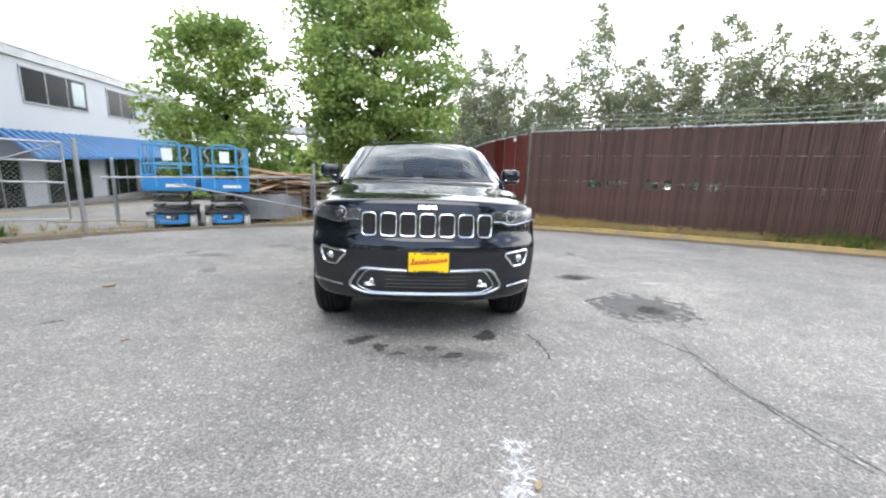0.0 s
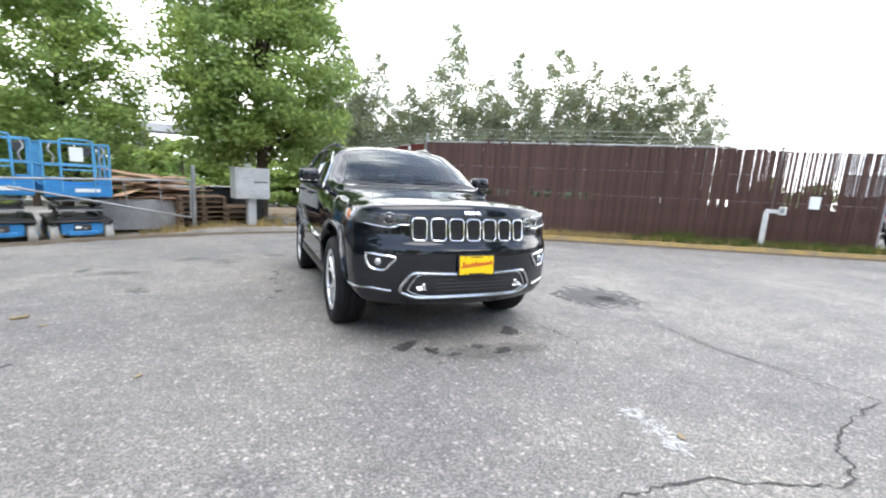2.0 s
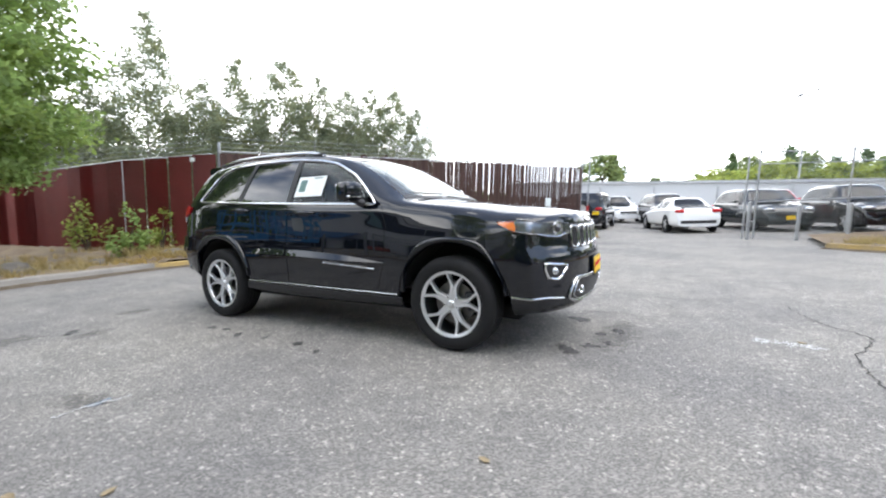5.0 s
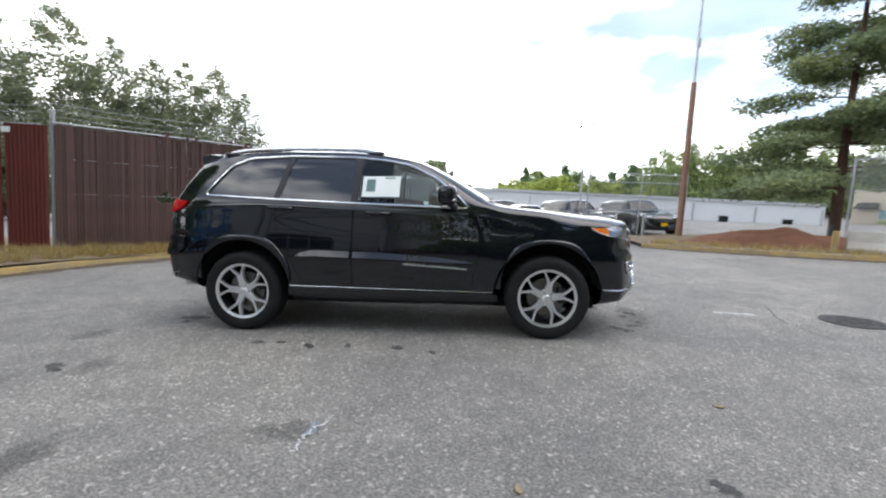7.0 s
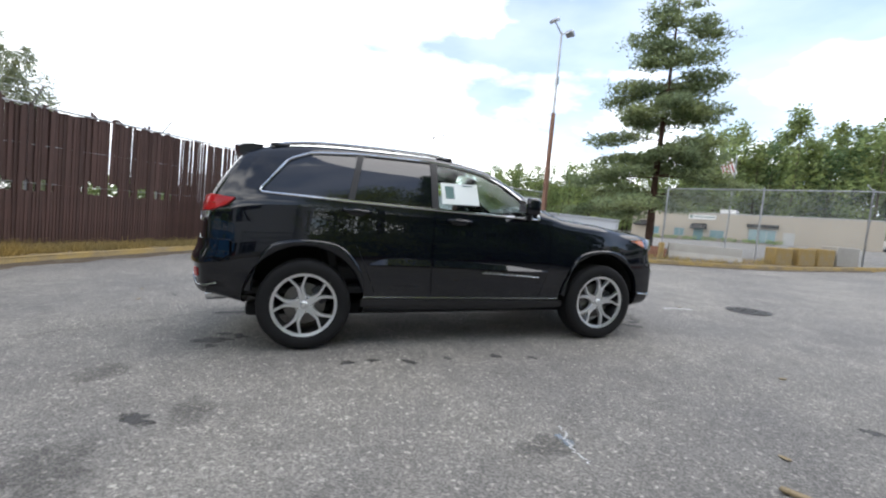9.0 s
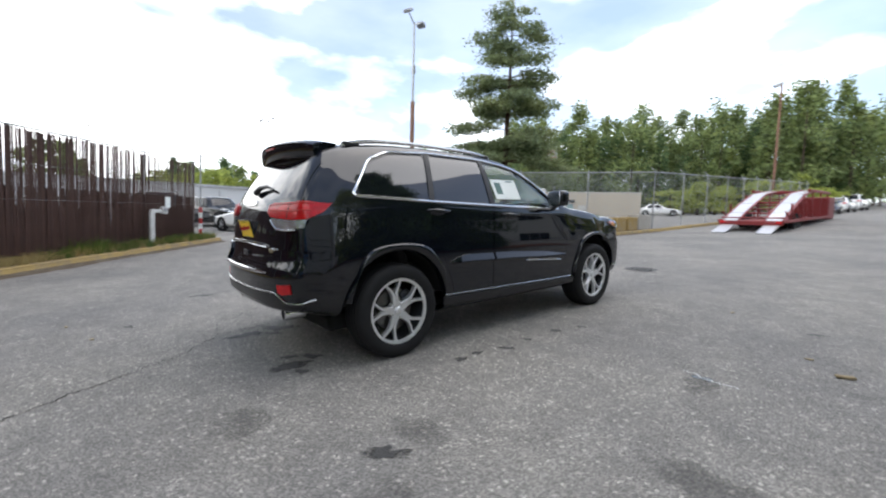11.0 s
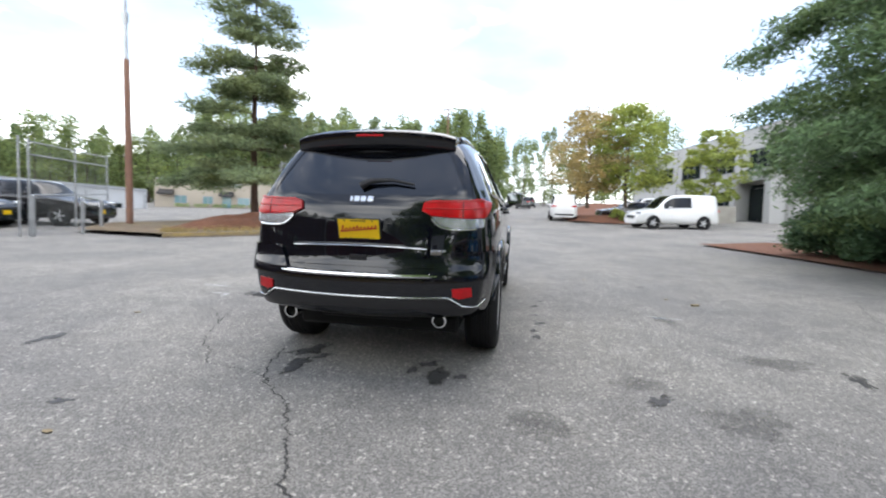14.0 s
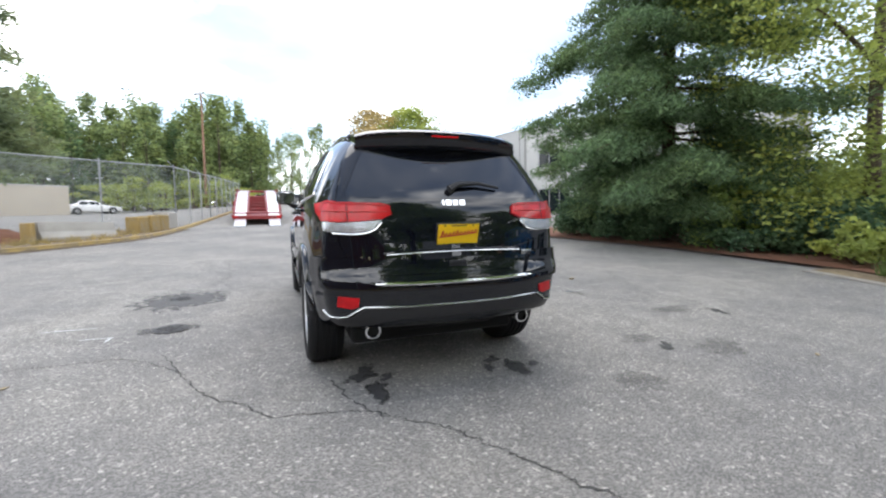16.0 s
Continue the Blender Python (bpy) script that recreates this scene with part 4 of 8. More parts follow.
    patch("lamp_divider", mirror([(.70, 2.24, 1.25), (.706, 2.237, 1.25), (.706, 2.27, 1.14), (.70, 2.273, 1.14)], s), M["blackprint"], tl, 0.018, 0.004)
    # rear bumper: reflector, exhaust tip, corner pod
    patch("reflector", mirror([(.655, 2.34, .665), (.78, 2.27, .675), (.785, 2.27, .61), (.70, 2.32, .595), (.66, 2.34, .61)], s), M["red"], car, 0.0, 0.008, "red bumper reflector", .05)
    patch("bumper_corner", mirror([(.585, 2.36, .905), (.66, 2.32, .915), (.80, 2.22, .915), (.875, 2.02, .905), (.89, 2.02, .80), (.87, 2.1, .74), (.78, 2.27, .72), (.62, 2.36, .72), (.50, 2.40, .745), (.535, 2.38, .80)], s), M["paint"], car, 0.0, 0.024, "glossy bumper shoulder", .05)
    e = lathe([(.040, 0), (.052, .003), (.056, .10), (.052, .16), (.044, .16), (.045, .02), (.042, 0)], 20)
    bmesh.ops.rotate(e, cent=(0, 0, 0), matrix=Matrix.Rotation(radians(-90), 3, "Z"), verts=e.verts)
    ex = part("exhaust_tip", e, M["chrome"], car, "round chrome exhaust tip", m=pose(s * .56, 2.27, .418, -4))
    part("bore", finish(lathe([(.001, .0), (.043, .0)], 16), "bore", M["underside"]), None, ex, m=pose(0, -.03, 0, 0, 0, 90))

# -- front --
patch("lower_grille", face_on([(-.50, .45), (-.44, .575), (-.36, .585), (.36, .585), (.44, .575), (.50, .45), (.40, .42), (-.40, .42)], "-y"), M["blackplastic"], car, 0.0, 0.004, "black lower bumper insert", .06)
loop = rounded([(-.58, .445), (-.49, .585), (-.15, .575), (.15, .575), (.49, .585), (.58, .445), (.45, .395), (-.45, .395)], .05, 4)
dense = []
for a, b in zip(loop, loop[1:] + loop[:1]):
    n = max(1, int(math.dist(a, b) / 0.06))
    dense += [(a[0] + (b[0] - a[0]) * k / n, a[1] + (b[1] - a[1]) * k / n) for k in range(n)]
for w, lf in ((.013, .006), (.007, .004)):
    bm = bmesh.new()
    k = 1.0 if w > .01 else 0.90
    loop_tube(bm, [hug((x * k, 0, .50 + (z - .50) * k), "-y", lf)[0] for x, z in dense], w, 8, Vector((0, 1, 0.001)))
    part("bumper_ring", bm, M["platinum"], car, "satin chrome ring in the lower bumper")
for s in (-1, 1):
    c, nn = hug((s * .415, 0, .475), "-y")
    hk = part("tow_hook", boxes(((.085, .03, .018), (0, -.015, -.012)), ((.03, .035, .05), (-.015 * s, -.012, .012)), ((.085, .02, .02), (0, 0, .0)), bevel=.006), M["chrome"], car, "chrome tow hook", m=Matrix.Translation(c))
bm = bmesh.new()
for k in range(5):
    z = .45 + .027 * k
    tube(bm, [hug((x, 0, z), "-y", .004)[0] for x in np.linspace(-.30, .30, 13)], .004, 5)
part("grille_mesh", bm, M["blackprint"], car)
# seven-slot grille
GW = [-.426, -.284, -.142, 0, .142, .284, .426]
patch("grille_panel", face_on([(-.50, 1.002), (0, 1.012), (.50, 1.002), (.49, .822), (.2, .812), (-.2, .812), (-.49, .822)], "-y"), M["blackplastic"], car, 0.0, 0.004, "black grille panel", .06)
for gx in GW:
    wd = .114 if abs(gx) < .3 else .104
    pts = rounded_rect(wd, .165, .028, 4, gx, .905)
    slot = patch("grille_slot", face_on(pts, "-y"), M["blackprint"], car, 0.0, 0.006, "upright grille slot with a bright rim and black mesh", .04)
    bm = bmesh.new()
    loop_tube(bm, [hug((x, 0, z), "-y", .010)[0] for x, z in pts], .0078, 8, Vector((0, 1, 0.001)))
    part("slot_rim", bm, M["chrome"], slot)
    bm = bmesh.new()
    for r in range(7):
        for c in range(4):
            hx, hz = gx - .036 + .0245 * c + (.012 if r % 2 else 0) - .006, .905 - .063 + .021 * r
            if abs(hx - gx) < wd / 2 - .012:
                q = hug((hx, 0, hz), "-y", .009)[0]
                loop_tube(bm, [q + Vector((math.cos(a) * .0115, 0, math.sin(a) * .0115)) for a in np.linspace(0, 2 * math.pi, 7)[:-1]], .0026, 4, Vector((0, 1, 0)))
    part("slot_mesh", bm, M["blackplastic"], slot)
# plain bright bars in place of the nose badge
for dx, w in ((-.062, .018), (-.030, .034), (.008, .032), (.048, .034)):
    c, nn = hug((dx, 0, 1.035), "-y", .004)
    part("badge", boxes(((w, .008, .036), (0, 0, 0)), bevel=.003), M["badge"], car, "plain bright metal badge", m=Matrix.Translation(c) @ pose(0, 0, 0, -35))


def dealer_plate(name, m, label):
    pl = part(name, boxes(((.315, .012, .165), (0, 0, 0)), bevel=.004), M["blackprint"], car, label, m=m)
    part("insert", boxes(((.292, .004, .142), (0, -.008, .003)), bevel=.001), M["yellow"], pl)
    bm = bmesh.new()
    # slanted red strokes stand for the printed word
    tube(bm, [(-.135, -.0115, -.012), (-.05, -.0115, -.004), (.05, -.0115, .006), (.135, -.0115, .016)], .004, 4)
    for k in range(10):
        x = -.118 + .0262 * k
        z = -.004 + .0022 * k
        h = (.036, .018, .018, .022, .030, .018, .016, .018, .018, .022)[k]
        tube(bm, [(x - .004, -.0115, z - .004), (x + .006, -.0115, z + h)], .0042, 4)
        tube(bm, [(x + .006, -.0115, z + h), (x + .014, -.0115, z + .002)], .0032, 4)
    part("red_script", bm, M["redprint"], pl)
    part("frame_print", boxes(((.15, .002, .009), (0, -.0105, -.062))), M["blackprint"], pl)
    part("frame_print", boxes(((.11, .002, .007), (0, -.0105, .0655))), M["blackprint"], pl)
    for x in (-.10, .10):
        for z in (-.062, .066):
            part("screw", boxes(((.012, .006, .010), (x, -.009, z)), bevel=.002), M["blackprint"], pl)
    return pl


fp = hug((0, 0, .63), "-y")[0]
dealer_plate("front_plate", pose(.012, fp.y - .018, .640, -2), "yellow dealer plate with red script in a black frame")
dealer_plate("rear_plate", pose(-.005, hug((0, 0, 1.045), "+y")[0].y + .012, 1.045, 14, 0, 180), "yellow dealer plate with red script in a black frame")

# bonnet creases and wipers
for s in (-1, 1):
    bm = bmesh.new()
    a, b = hug((s * .10 - .25, 0, 1.30), "-y", .012)[0], hug((s * .10 + .32, 0, 1.315), "-y", .014)[0]
    tube(bm, [hug((s * .30 - .30 + k * .1, 0, 1.292 - .0 * k), "-y", .012)[0] for k in range(6)], .006, 6)
    part("wiper", bm, M["blackplastic"], car)
patch("hood_vent", [hug((x, y, 0), "+z")[0] for x, y in [(-.012, -2.02), (.012, -2.02), (.02, -1.90), (-.02, -1.90)]], M["blackplastic"], hood, 0, .004)
patch("cowl", [hug((x, y, 0), "+z")[0] for x, y in [(-.76, -.955), (-.4, -1.04), (0, -1.065), (.4, -1.04), (.76, -.955), (.72, -.90), (.4, -.985), (0, -1.01), (-.4, -.985), (-.72, -.90)]], M["blackplastic"], car, 0, .004)

# -- rear --
sp_rows = []
bm = bmesh.new()
for x in np.linspace(-.61, .61, 17):
    e = (abs(x) / .61) ** 8
    Y = 2.135 - .115 * (x / .61) ** 2
    prof = [(1.84, 1.69 - .03 * e), (Y - .20, 1.712 - .02 * e), (Y - .10, 1.716 - .02 * e), (Y - .03, 1.708 - .02 * e), (Y, 1.688 - .02 * e), (Y - .006, 1.628 - .02 * e), (Y - .035, 1.580 - .01 * e), (Y - .10, 1.550), (1.84, 1.52)]
    sp_rows.append([bm.verts.new((x, y, z + .052 - .022 * (x / .61) ** 2)) for y, z in prof])
n = len(sp_rows[0])
for a, b in zip(sp_rows, sp_rows[1:]):
    for k in range(n):
        bm.faces.new((a[k], b[k], b[(k + 1) % n], a[(k + 1) % n]))
bm.faces.new(sp_rows[0])
bm.faces.new(sp_rows[-1][::-1])
bmesh.ops.recalc_face_normals(bm, faces=bm.faces)
spoiler = part("spoiler", bm, M["paint"], car, "glossy black roof spoiler", sharp=50)
part("brake_light", boxes(((.20, .006, .014), (0, 2.136, 1.712)), bevel=.002), M["red"], spoiler, "thin red high brake light")
bm = bmesh.new()
tube(bm, [hug((.02, 0, 1.335), "+y", .02)[0], hug((-.05, 0, 1.365), "+y", .03)[0], hug((-.20, 0, 1.375), "+y", .028)[0], hug((-.36, 0, 1.35), "+y", .02)[0]], [.028, .02, .013, .009], 8)
part("rear_wiper", bm, M["blackplastic"], liftgate)
for dx, w in ((-.075, .02), (-.036, .042), (.012, .040), (.062, .042)):
    c, nn = hug((-dx, 0, 1.255), "+y", .004)
    part("badge", boxes(((w, .008, .045), (0, 0, 0)), bevel=.003), M["badge"], liftgate, "plain bright metal badge", m=Matrix.Translation(c) @ pose(0, 0, 0, 25))
strip = [hug((x, 0, .935 + .012 * (1 - (x / .5) ** 2)), "+y", .008)[0] for x in np.linspace(-.50, .50, 17)]
bm = bmesh.new()
tube(bm, strip, [.003] + [.010] * 15 + [.003], 8)
part("gate_strip", bm, M["paint"], liftgate)
bm = bmesh.new()
tube(bm, [hug((x, 0, .925 + .012 * (1 - (x / .5) ** 2)), "+y", .014)[0] for x in np.linspace(-.48, .48, 17)], .0035, 6)
part("gate_brightline", bm, M["chrome"], liftgate)
c, nn = hug((0, 0, .86), "+y", .003)
part("gate_handle", boxes(((.12, .014, .03), (0, 0, 0)), ((.13, .01, .008), (0, .004, -.02)), bevel=.004), M["blackplastic"], liftgate, m=Matrix.Translation(c))
bar = [hug((x, 0, .742 + .010 * (x / .62) ** 2), "+y", .010)[0] for x in np.linspace(-.60, .60, 25)]
bm = bmesh.new()
tube(bm, bar, [.006] + [.015] * 23 + [.006], 8)
part("bumper_bar", bm, M["chrome"], car, "bright chrome bar across the rear bumper")
low = [(-.91, .548), (-.87, .548), (-.80, .546), (-.71, .550), (-.62, .606), (-.3, .598), (0, .595), (.3, .598), (.62, .606), (.71, .550), (.80, .546), (.87, .548), (.91, .548)]
line = []
for a, b in zip(low, low[1:]):
    line += [(a[0] + (b[0] - a[0]) * k / 4, a[1] + (b[1] - a[1]) * k / 4) for k in range(4)]
bm = bmesh.new()
tube(bm, [close_to((x, 2.42 - .35 * abs(x) ** 2.6, z), .006)[0] for x, z in line], .0062, 8)
part("lower_strip", bm, M["platinum"], car, "satin chrome strip above the rear valance")
patch("rear_valance", [close_to((x, 2.42 - .35 * abs(x) ** 2.6, z))[0] for x, z in [(-.84, .54), (-.70, .542), (-.61, .596), (0, .585), (.61, .596), (.70, .542), (.84, .54), (.78, .48), (.4, .52), (-.4, .52), (-.78, .48)]], M["cladding"], car, 0, .008, "dark grey rear valance", .07)
part("underbody", boxes(((1.3, 3.9, .12), (0, 0, .30)), ((.7, .5, .14), (0, 1.95, .45)), ((1.2, .12, .10), (0, -1.4575, .32)), ((1.2, .12, .12), (0, 1.4575, .34)), bevel=.02), M["underside"], car)
# small print plates on the gate: "4x4" left, an edition badge right
cu = bpy.data.curves.new("four_by_four", "FONT")
cu.body, cu.size, cu.extrude = "4x4", .045, .002
tmp = new("tmp", cu)
bpy.context.view_layer.update()
me = bpy.data.meshes.new_from_object(tmp.evaluated_get(bpy.context.evaluated_depsgraph_get()))
bpy.data.objects.remove(tmp)
me.materials.clear()
me.materials.append(M["badge"])
c, nn = hug((.60, 0, .905), "+y", .004)
part("four_by_four", me, None, liftgate, "bright drive badge", m=Matrix.Translation(c + Vector((.045, 0, -.015))) @ pose(0, 0, 0, 90, 0, 180 - 18))
c, nn = hug((-.555, 0, .905), "+y", .004)
part("edition_badge", boxes(((.105, .006, .036), (0, 0, 0)), ((.09, .008, .012), (0, .002, .006)), bevel=.002), M["platinum"], liftgate, "small bright edition badge", m=Matrix.Translation(c) @ pose(0, 0, 0, 0, 0, 18))
bm = bmesh.new()
tube(bm, [(0, 1.62, 1.76), (0, 1.66, 1.80), (0, 1.76, 1.815), (0, 1.80, 1.76)], [.03, .02, .012, .01], 8)
part("antenna_fin", bm, M["paint"], car)

# -- cabin --
part("dashboard", boxes(((1.36, .34, .26), (0, -.66, 1.02)), ((1.30, .5, .05), (0, -.82, 1.16)), bevel=.03), M["dash"], car)
bm = bmesh.new()
loop_tube(bm, [(.37 + .185 * math.cos(a), -.40 + .06 * math.sin(a), 1.09 + .175 * math.sin(a)) for a in np.linspace(0, 2 * math.pi, 29)[:-1]], .016, 8, Vector((0, 1, 0)))
box(bm, (.16, .05, .12), pose(.37, -.41, 1.09, -20), .02)
part("steering_wheel", bm, M["leather"], car)
for x in (-.37, .37):
    for y, wd in ((.12, .52), (.98, .56)):
        seat = part("seat", boxes(((wd, .52, .20), (x, y - .02, .62)), bevel=.05), M["leather"], car, "black leather seat")
        part("backrest", boxes(((wd, .18, .66), pose(x, y + .30, .95, -14)), bevel=.06), M["leather"], seat)
        part("headrest", boxes(((.27, .11, .18), pose(x, y + .395, 1.36, -10)), bevel=.04), M["leather"], seat)
part("cabin_floor", boxes(((1.5, 3.0, .06), (0, .5, .48)), bevel=.01), M["dash"], car)
part("rear_view_mirror", boxes(((.25, .04, .07), (0, -.30, 1.58)), bevel=.015), M["blackplastic"], car)
st = part("window_sticker", boxes(((.004, .36, .22), (0, 0, 0))), M["paper"], car, "white price sheet inside the side window", m=pose(-.835, .10, 1.40, 0, 27, 0))
part("sheet_print", boxes(((.002, .085, .13), (-.0035, .10, .01))), M["greenprint"], st)
part("sheet_heading", boxes(((.002, .10, .012), (-.0035, -.08, .09))), M["greenprint"], st)

# -- wheels --
tyre_prof = [(.268, -.118), (.290, -.130), (.335, -.134), (.362, -.124), (.376, -.108), (.383, -.09)]
for g in (-.062, -.022, .022, .062):
    tyre_prof += [(.386, g - .008), (.376, g - .006), (.376, g + .006), (.386, g + .008)]
tyre_prof += [(.383, .09), (.376, .108), (.362, .124), (.335, .134), (.290, .130), (.268, .118)]


def wheel(s, y):
    w = part("wheel", finish(lathe([(.262, -.112), (.250, -.10), (.245, .06), (.252, .098), (.262, .112), (.270, .118), (.274, .112), (.262, .104)], 56), "rim", M["alloydark"]), None, car, "grey alloy wheel with five split spokes", m=pose(s * .812, y, .384, 8 if y < 0 else 31, 0, 0 if s > 0 else 180))
    part("tyre", finish(lathe(tyre_prof, 64), "tyre", M["rubber"], sharp=30), None, w, "black road tyre")
    part("rim_lip", finish(lathe([(.243, .10), (.247, .112), (.262, .117), (.270, .119), (.262, .104)], 56), "lip", M["alloy"]), None, w)
    for k in range(5):
        a = 2 * math.pi * k / 5
        bm = bmesh.new()
        for d in (-1, 1):
            # arm of the Y from the hub to the rim
            secs = []
            for r, off, wd, h0, h1 in ((.045, .015, .042, .050, .090), (.110, .0145, .031, .055, .098), (.150, .0165, .030, .058, .101), (.185, .034, .027, .066, .105), (.258, .083, .029, .075, .112)):
                o = d * off
                secs.append([(h0, r, o - wd / 2), (h1 - .008, r, o - wd / 2), (h1, r, o - wd / 2 + .005), (h1, r, o + wd / 2 - .005), (h1 - .008, r, o + wd / 2), (h0, r, o + wd / 2)])
            rings = [[bm.verts.new(p) for p in sec] for sec in secs]
            for p, q in zip(rings, rings[1:]):
                for j in range(6):
                    bm.faces.new((p[j], p[(j + 1) % 6], q[(j + 1) % 6], q[j]))
            bm.faces.new(rings[0])
            bm.faces.new(rings[-1][::-1])
        bmesh.ops.recalc_face_normals(bm, faces=bm.faces)
        bmesh.ops.rotate(bm, cent=(0, 0, 0), matrix=Matrix.Rotation(a, 3, "X"), verts=bm.verts)
        part("spoke", bm, M["alloy"], w, sharp=30)
        n = lathe([(.001, .096), (.009, .096), (.011, .08)], 8)
        bmesh.ops.translate(n, vec=(0, .058 * math.cos(a + .63), .058 * math.sin(a + .63)), verts=n.verts)
        part("lug_nut", n, M["chrome"], w)
    part("hub_cap", finish(lathe([(.001, .104), (.022, .103), (.030, .098), (.034, .088), (.075, .084), (.085, .05)], 24), "hub", M["alloy"]), None, w)
    part("brake_disc", finish(lathe([(.09, -.01), (.175, -.01), (.175, .02), (.09, .02), (.06, .03)], 40), "disc", M["disc"]), None, w)
    part("caliper", boxes(((.07, .09, .16), (.01, .15, .0)), bevel=.015), M["alloydark"], w)


for s in (-1, 1):
    for y in (-1.4575, 1.4575):
        wheel(s, y)
for o in car.children_recursive:
    if o.name.split(".")[0] in ("window", "windshield", "quarter_window", "rear_window"):
        o.visible_shadow = False

# ---- ground, kerbs, verges ----
bm = bmesh.new()
us = [14 * math.sinh(4.6 * u) for u in np.linspace(-1, 1, 131)]
gv = [[bm.verts.new((x, y, rise(x, y))) for y in us] for x in us]
for i in range(130):
    for j in range(130):
        bm.faces.new((gv[i][j], gv[i + 1][j], gv[i + 1][j + 1], gv[i][j + 1]))
thing("ground", LOT.copy(), "weathered grey asphalt lot, worn and stained", "ground", kind="structure", bm=bm, mat=M["asphalt"])

M["crack"] = material("dark open crack", (0.060, 0.058, 0.055), rough=0.95, grain=0.4, grain_scale=60)
M["patch"] = material("dark tar patch", (0.105, 0.102, 0.10), rough=0.75, grain=0.5, grain_scale=70, stain=0.5, stain_scale=4, tint=(0.15, 0.148, 0.145), bump=0.3, bump_scale=90)
M["oil"] = material("oil-stained asphalt", (0.052, 0.051, 0.050), rough=0.6, grain=0.5, grain_scale=80, bump=0.3, bump_scale=90)
M["linepaint"] = material("worn white road paint", (0.62, 0.62, 0.61), rough=0.8, grain=0.6, grain_scale=35, stain=0.7, stain_scale=9, tint=(0.25, 0.25, 0.24))
M["bluepaint"] = material("pale blue spray mark", (0.32, 0.38, 0.44), rough=0.8, grain=0.6, grain_scale=50, stain=0.8, stain_scale=12, tint=(0.2, 0.2, 0.2))
M["iron"] = material("cast iron cover", (0.055, 0.052, 0.05), rough=0.6, metal=0.4, grain=0.4, grain_scale=60, bump=0.4)
M["mulch"] = material("red-brown bark mulch", (0.20, 0.088, 0.050), rough=0.95, grain=0.7, grain_scale=30, stain=0.5, stain_scale=3, tint=(0.10, 0.05, 0.03), bump=1.0, bump_scale=40)



def soaked(m, scale=14.0, most=.92):
    """Lets a stain thin out raggedly towards its rim, so that the asphalt shows through."""
    n, l = m.node_tree.nodes, m.node_tree.links

    def maths(op, a, b):
        k = n.new("ShaderNodeMath")
        k.operation = op
        for i, v in enumerate((a, b)):
            if isinstance(v, float):
                k.inputs[i].default_value = v
            else:
                l.new(v, k.inputs[i])
        return k.outputs[0]

    tc = n.new("ShaderNodeTexCoord")
    sp = n.new("ShaderNodeSeparateXYZ")
    l.new(tc.outputs["Generated"], sp.inputs[0])
    dx, dy = maths("SUBTRACT", sp.outputs["X"], .5), maths("SUBTRACT", sp.outputs["Y"], .5)
    r = maths("SQRT", maths("ADD", maths("MULTIPLY", dx, dx), maths("MULTIPLY", dy, dy)), 0.0)
    t = n.new("ShaderNodeTexNoise")
    t.inputs["Scale"].default_value, t.inputs["Detail"].default_value = scale, 6.0
    l.new(tc.outputs["Object"], t.inputs["Vector"])
    f = maths("ADD", r, maths("MULTIPLY", maths("SUBTRACT", t.outputs["Fac"], .5), .9))
    k = n.new("ShaderNodeMapRange")
    k.interpolation_type = "SMOOTHSTEP"
    k.inputs["From Min"].default_value, k.inputs["From Max"].default_value = .20, .46
    k.inputs["To Min"].default_value, k.inputs["To Max"].default_value = most, 0.0
    l.new(f, k.inputs["Value"])
    clear, mix = n.new("ShaderNodeBsdfTransparent"), n.new("ShaderNodeMixShader")
    l.new(k.outputs["Result"], mix.inputs[0])
    l.new(clear.outputs[0], mix.inputs[1])
    l.new(n["Principled BSDF"].outputs[0], mix.inputs[2])
    l.new(mix.outputs[0], n["Material Output"].inputs["Surface"])


soaked(M["oil"])
soaked(M["patch"], 9.0, .8)
M["dirt"] = material("damp leaf dirt and grit", (0.10, 0.074, 0.048), rough=0.95, grain=0.6, grain_scale=40, stain=0.7, stain_scale=4, tint=(0.17, 0.145, 0.11), bump=0.6, bump_scale=60)

rng = np.random.default_rng(5)


def ribbon(pts, width, h=0.004, wobble=0.3):
    """A thin uneven strip on the ground through pts."""
    line = smooth_line([(x, y, 0) for x, y in pts], 11)
    bm = bmesh.new()
    rows = []
    for i, p in enumerate(line):
        d = (line[min(i + 1, len(line) - 1)] - line[max(i - 1, 0)]).normalized()
        side = Vector((-d.y, d.x, 0))
        j = side * float(rng.normal(0, width * 0.7) + .03 * noise.noise((p.x * 9, p.y * 9, 2)))
        w = width * float(0.12 + rng.random() * 0.55)
        rows.append([bm.verts.new((*(p + j + side * k)[:2], h + rise(p.x, p.y))) for k in (w, -w)])
    for a, b in zip(rows, rows[1:]):
        bm.faces.new((a[0], b[0], b[1], a[1]))
    bmesh.ops.recalc_face_normals(bm, faces=bm.faces)
    return bm


def blot(x, y, rx, ry, rz=0.0, rough=0.25, n=26, h=0.004):
    """An uneven flat patch on the ground."""
    bm = bmesh.new()
    vs = []
    ph = rng.random(4) * 6.3
    for k in range(n):
        a = 2 * math.pi * k / n
        r = 1 + rough * (0.5 * math.sin(2 * a + ph[0]) + 0.4 * math.sin(3 * a + ph[1]) + 0.35 * math.sin(5 * a + ph[2])) + rough * 0.4 * float(rng.normal())
        u, v = rx * r * math.cos(a), ry * r * math.sin(a)
        c, s = math.cos(radians(rz)), math.sin(radians(rz))
        X, Y = x + u * c - v * s, y + u * s + v * c
        vs.append(bm.verts.new((X, Y, h + rise(X, Y))))
    bm.faces.new(vs)
    return bm


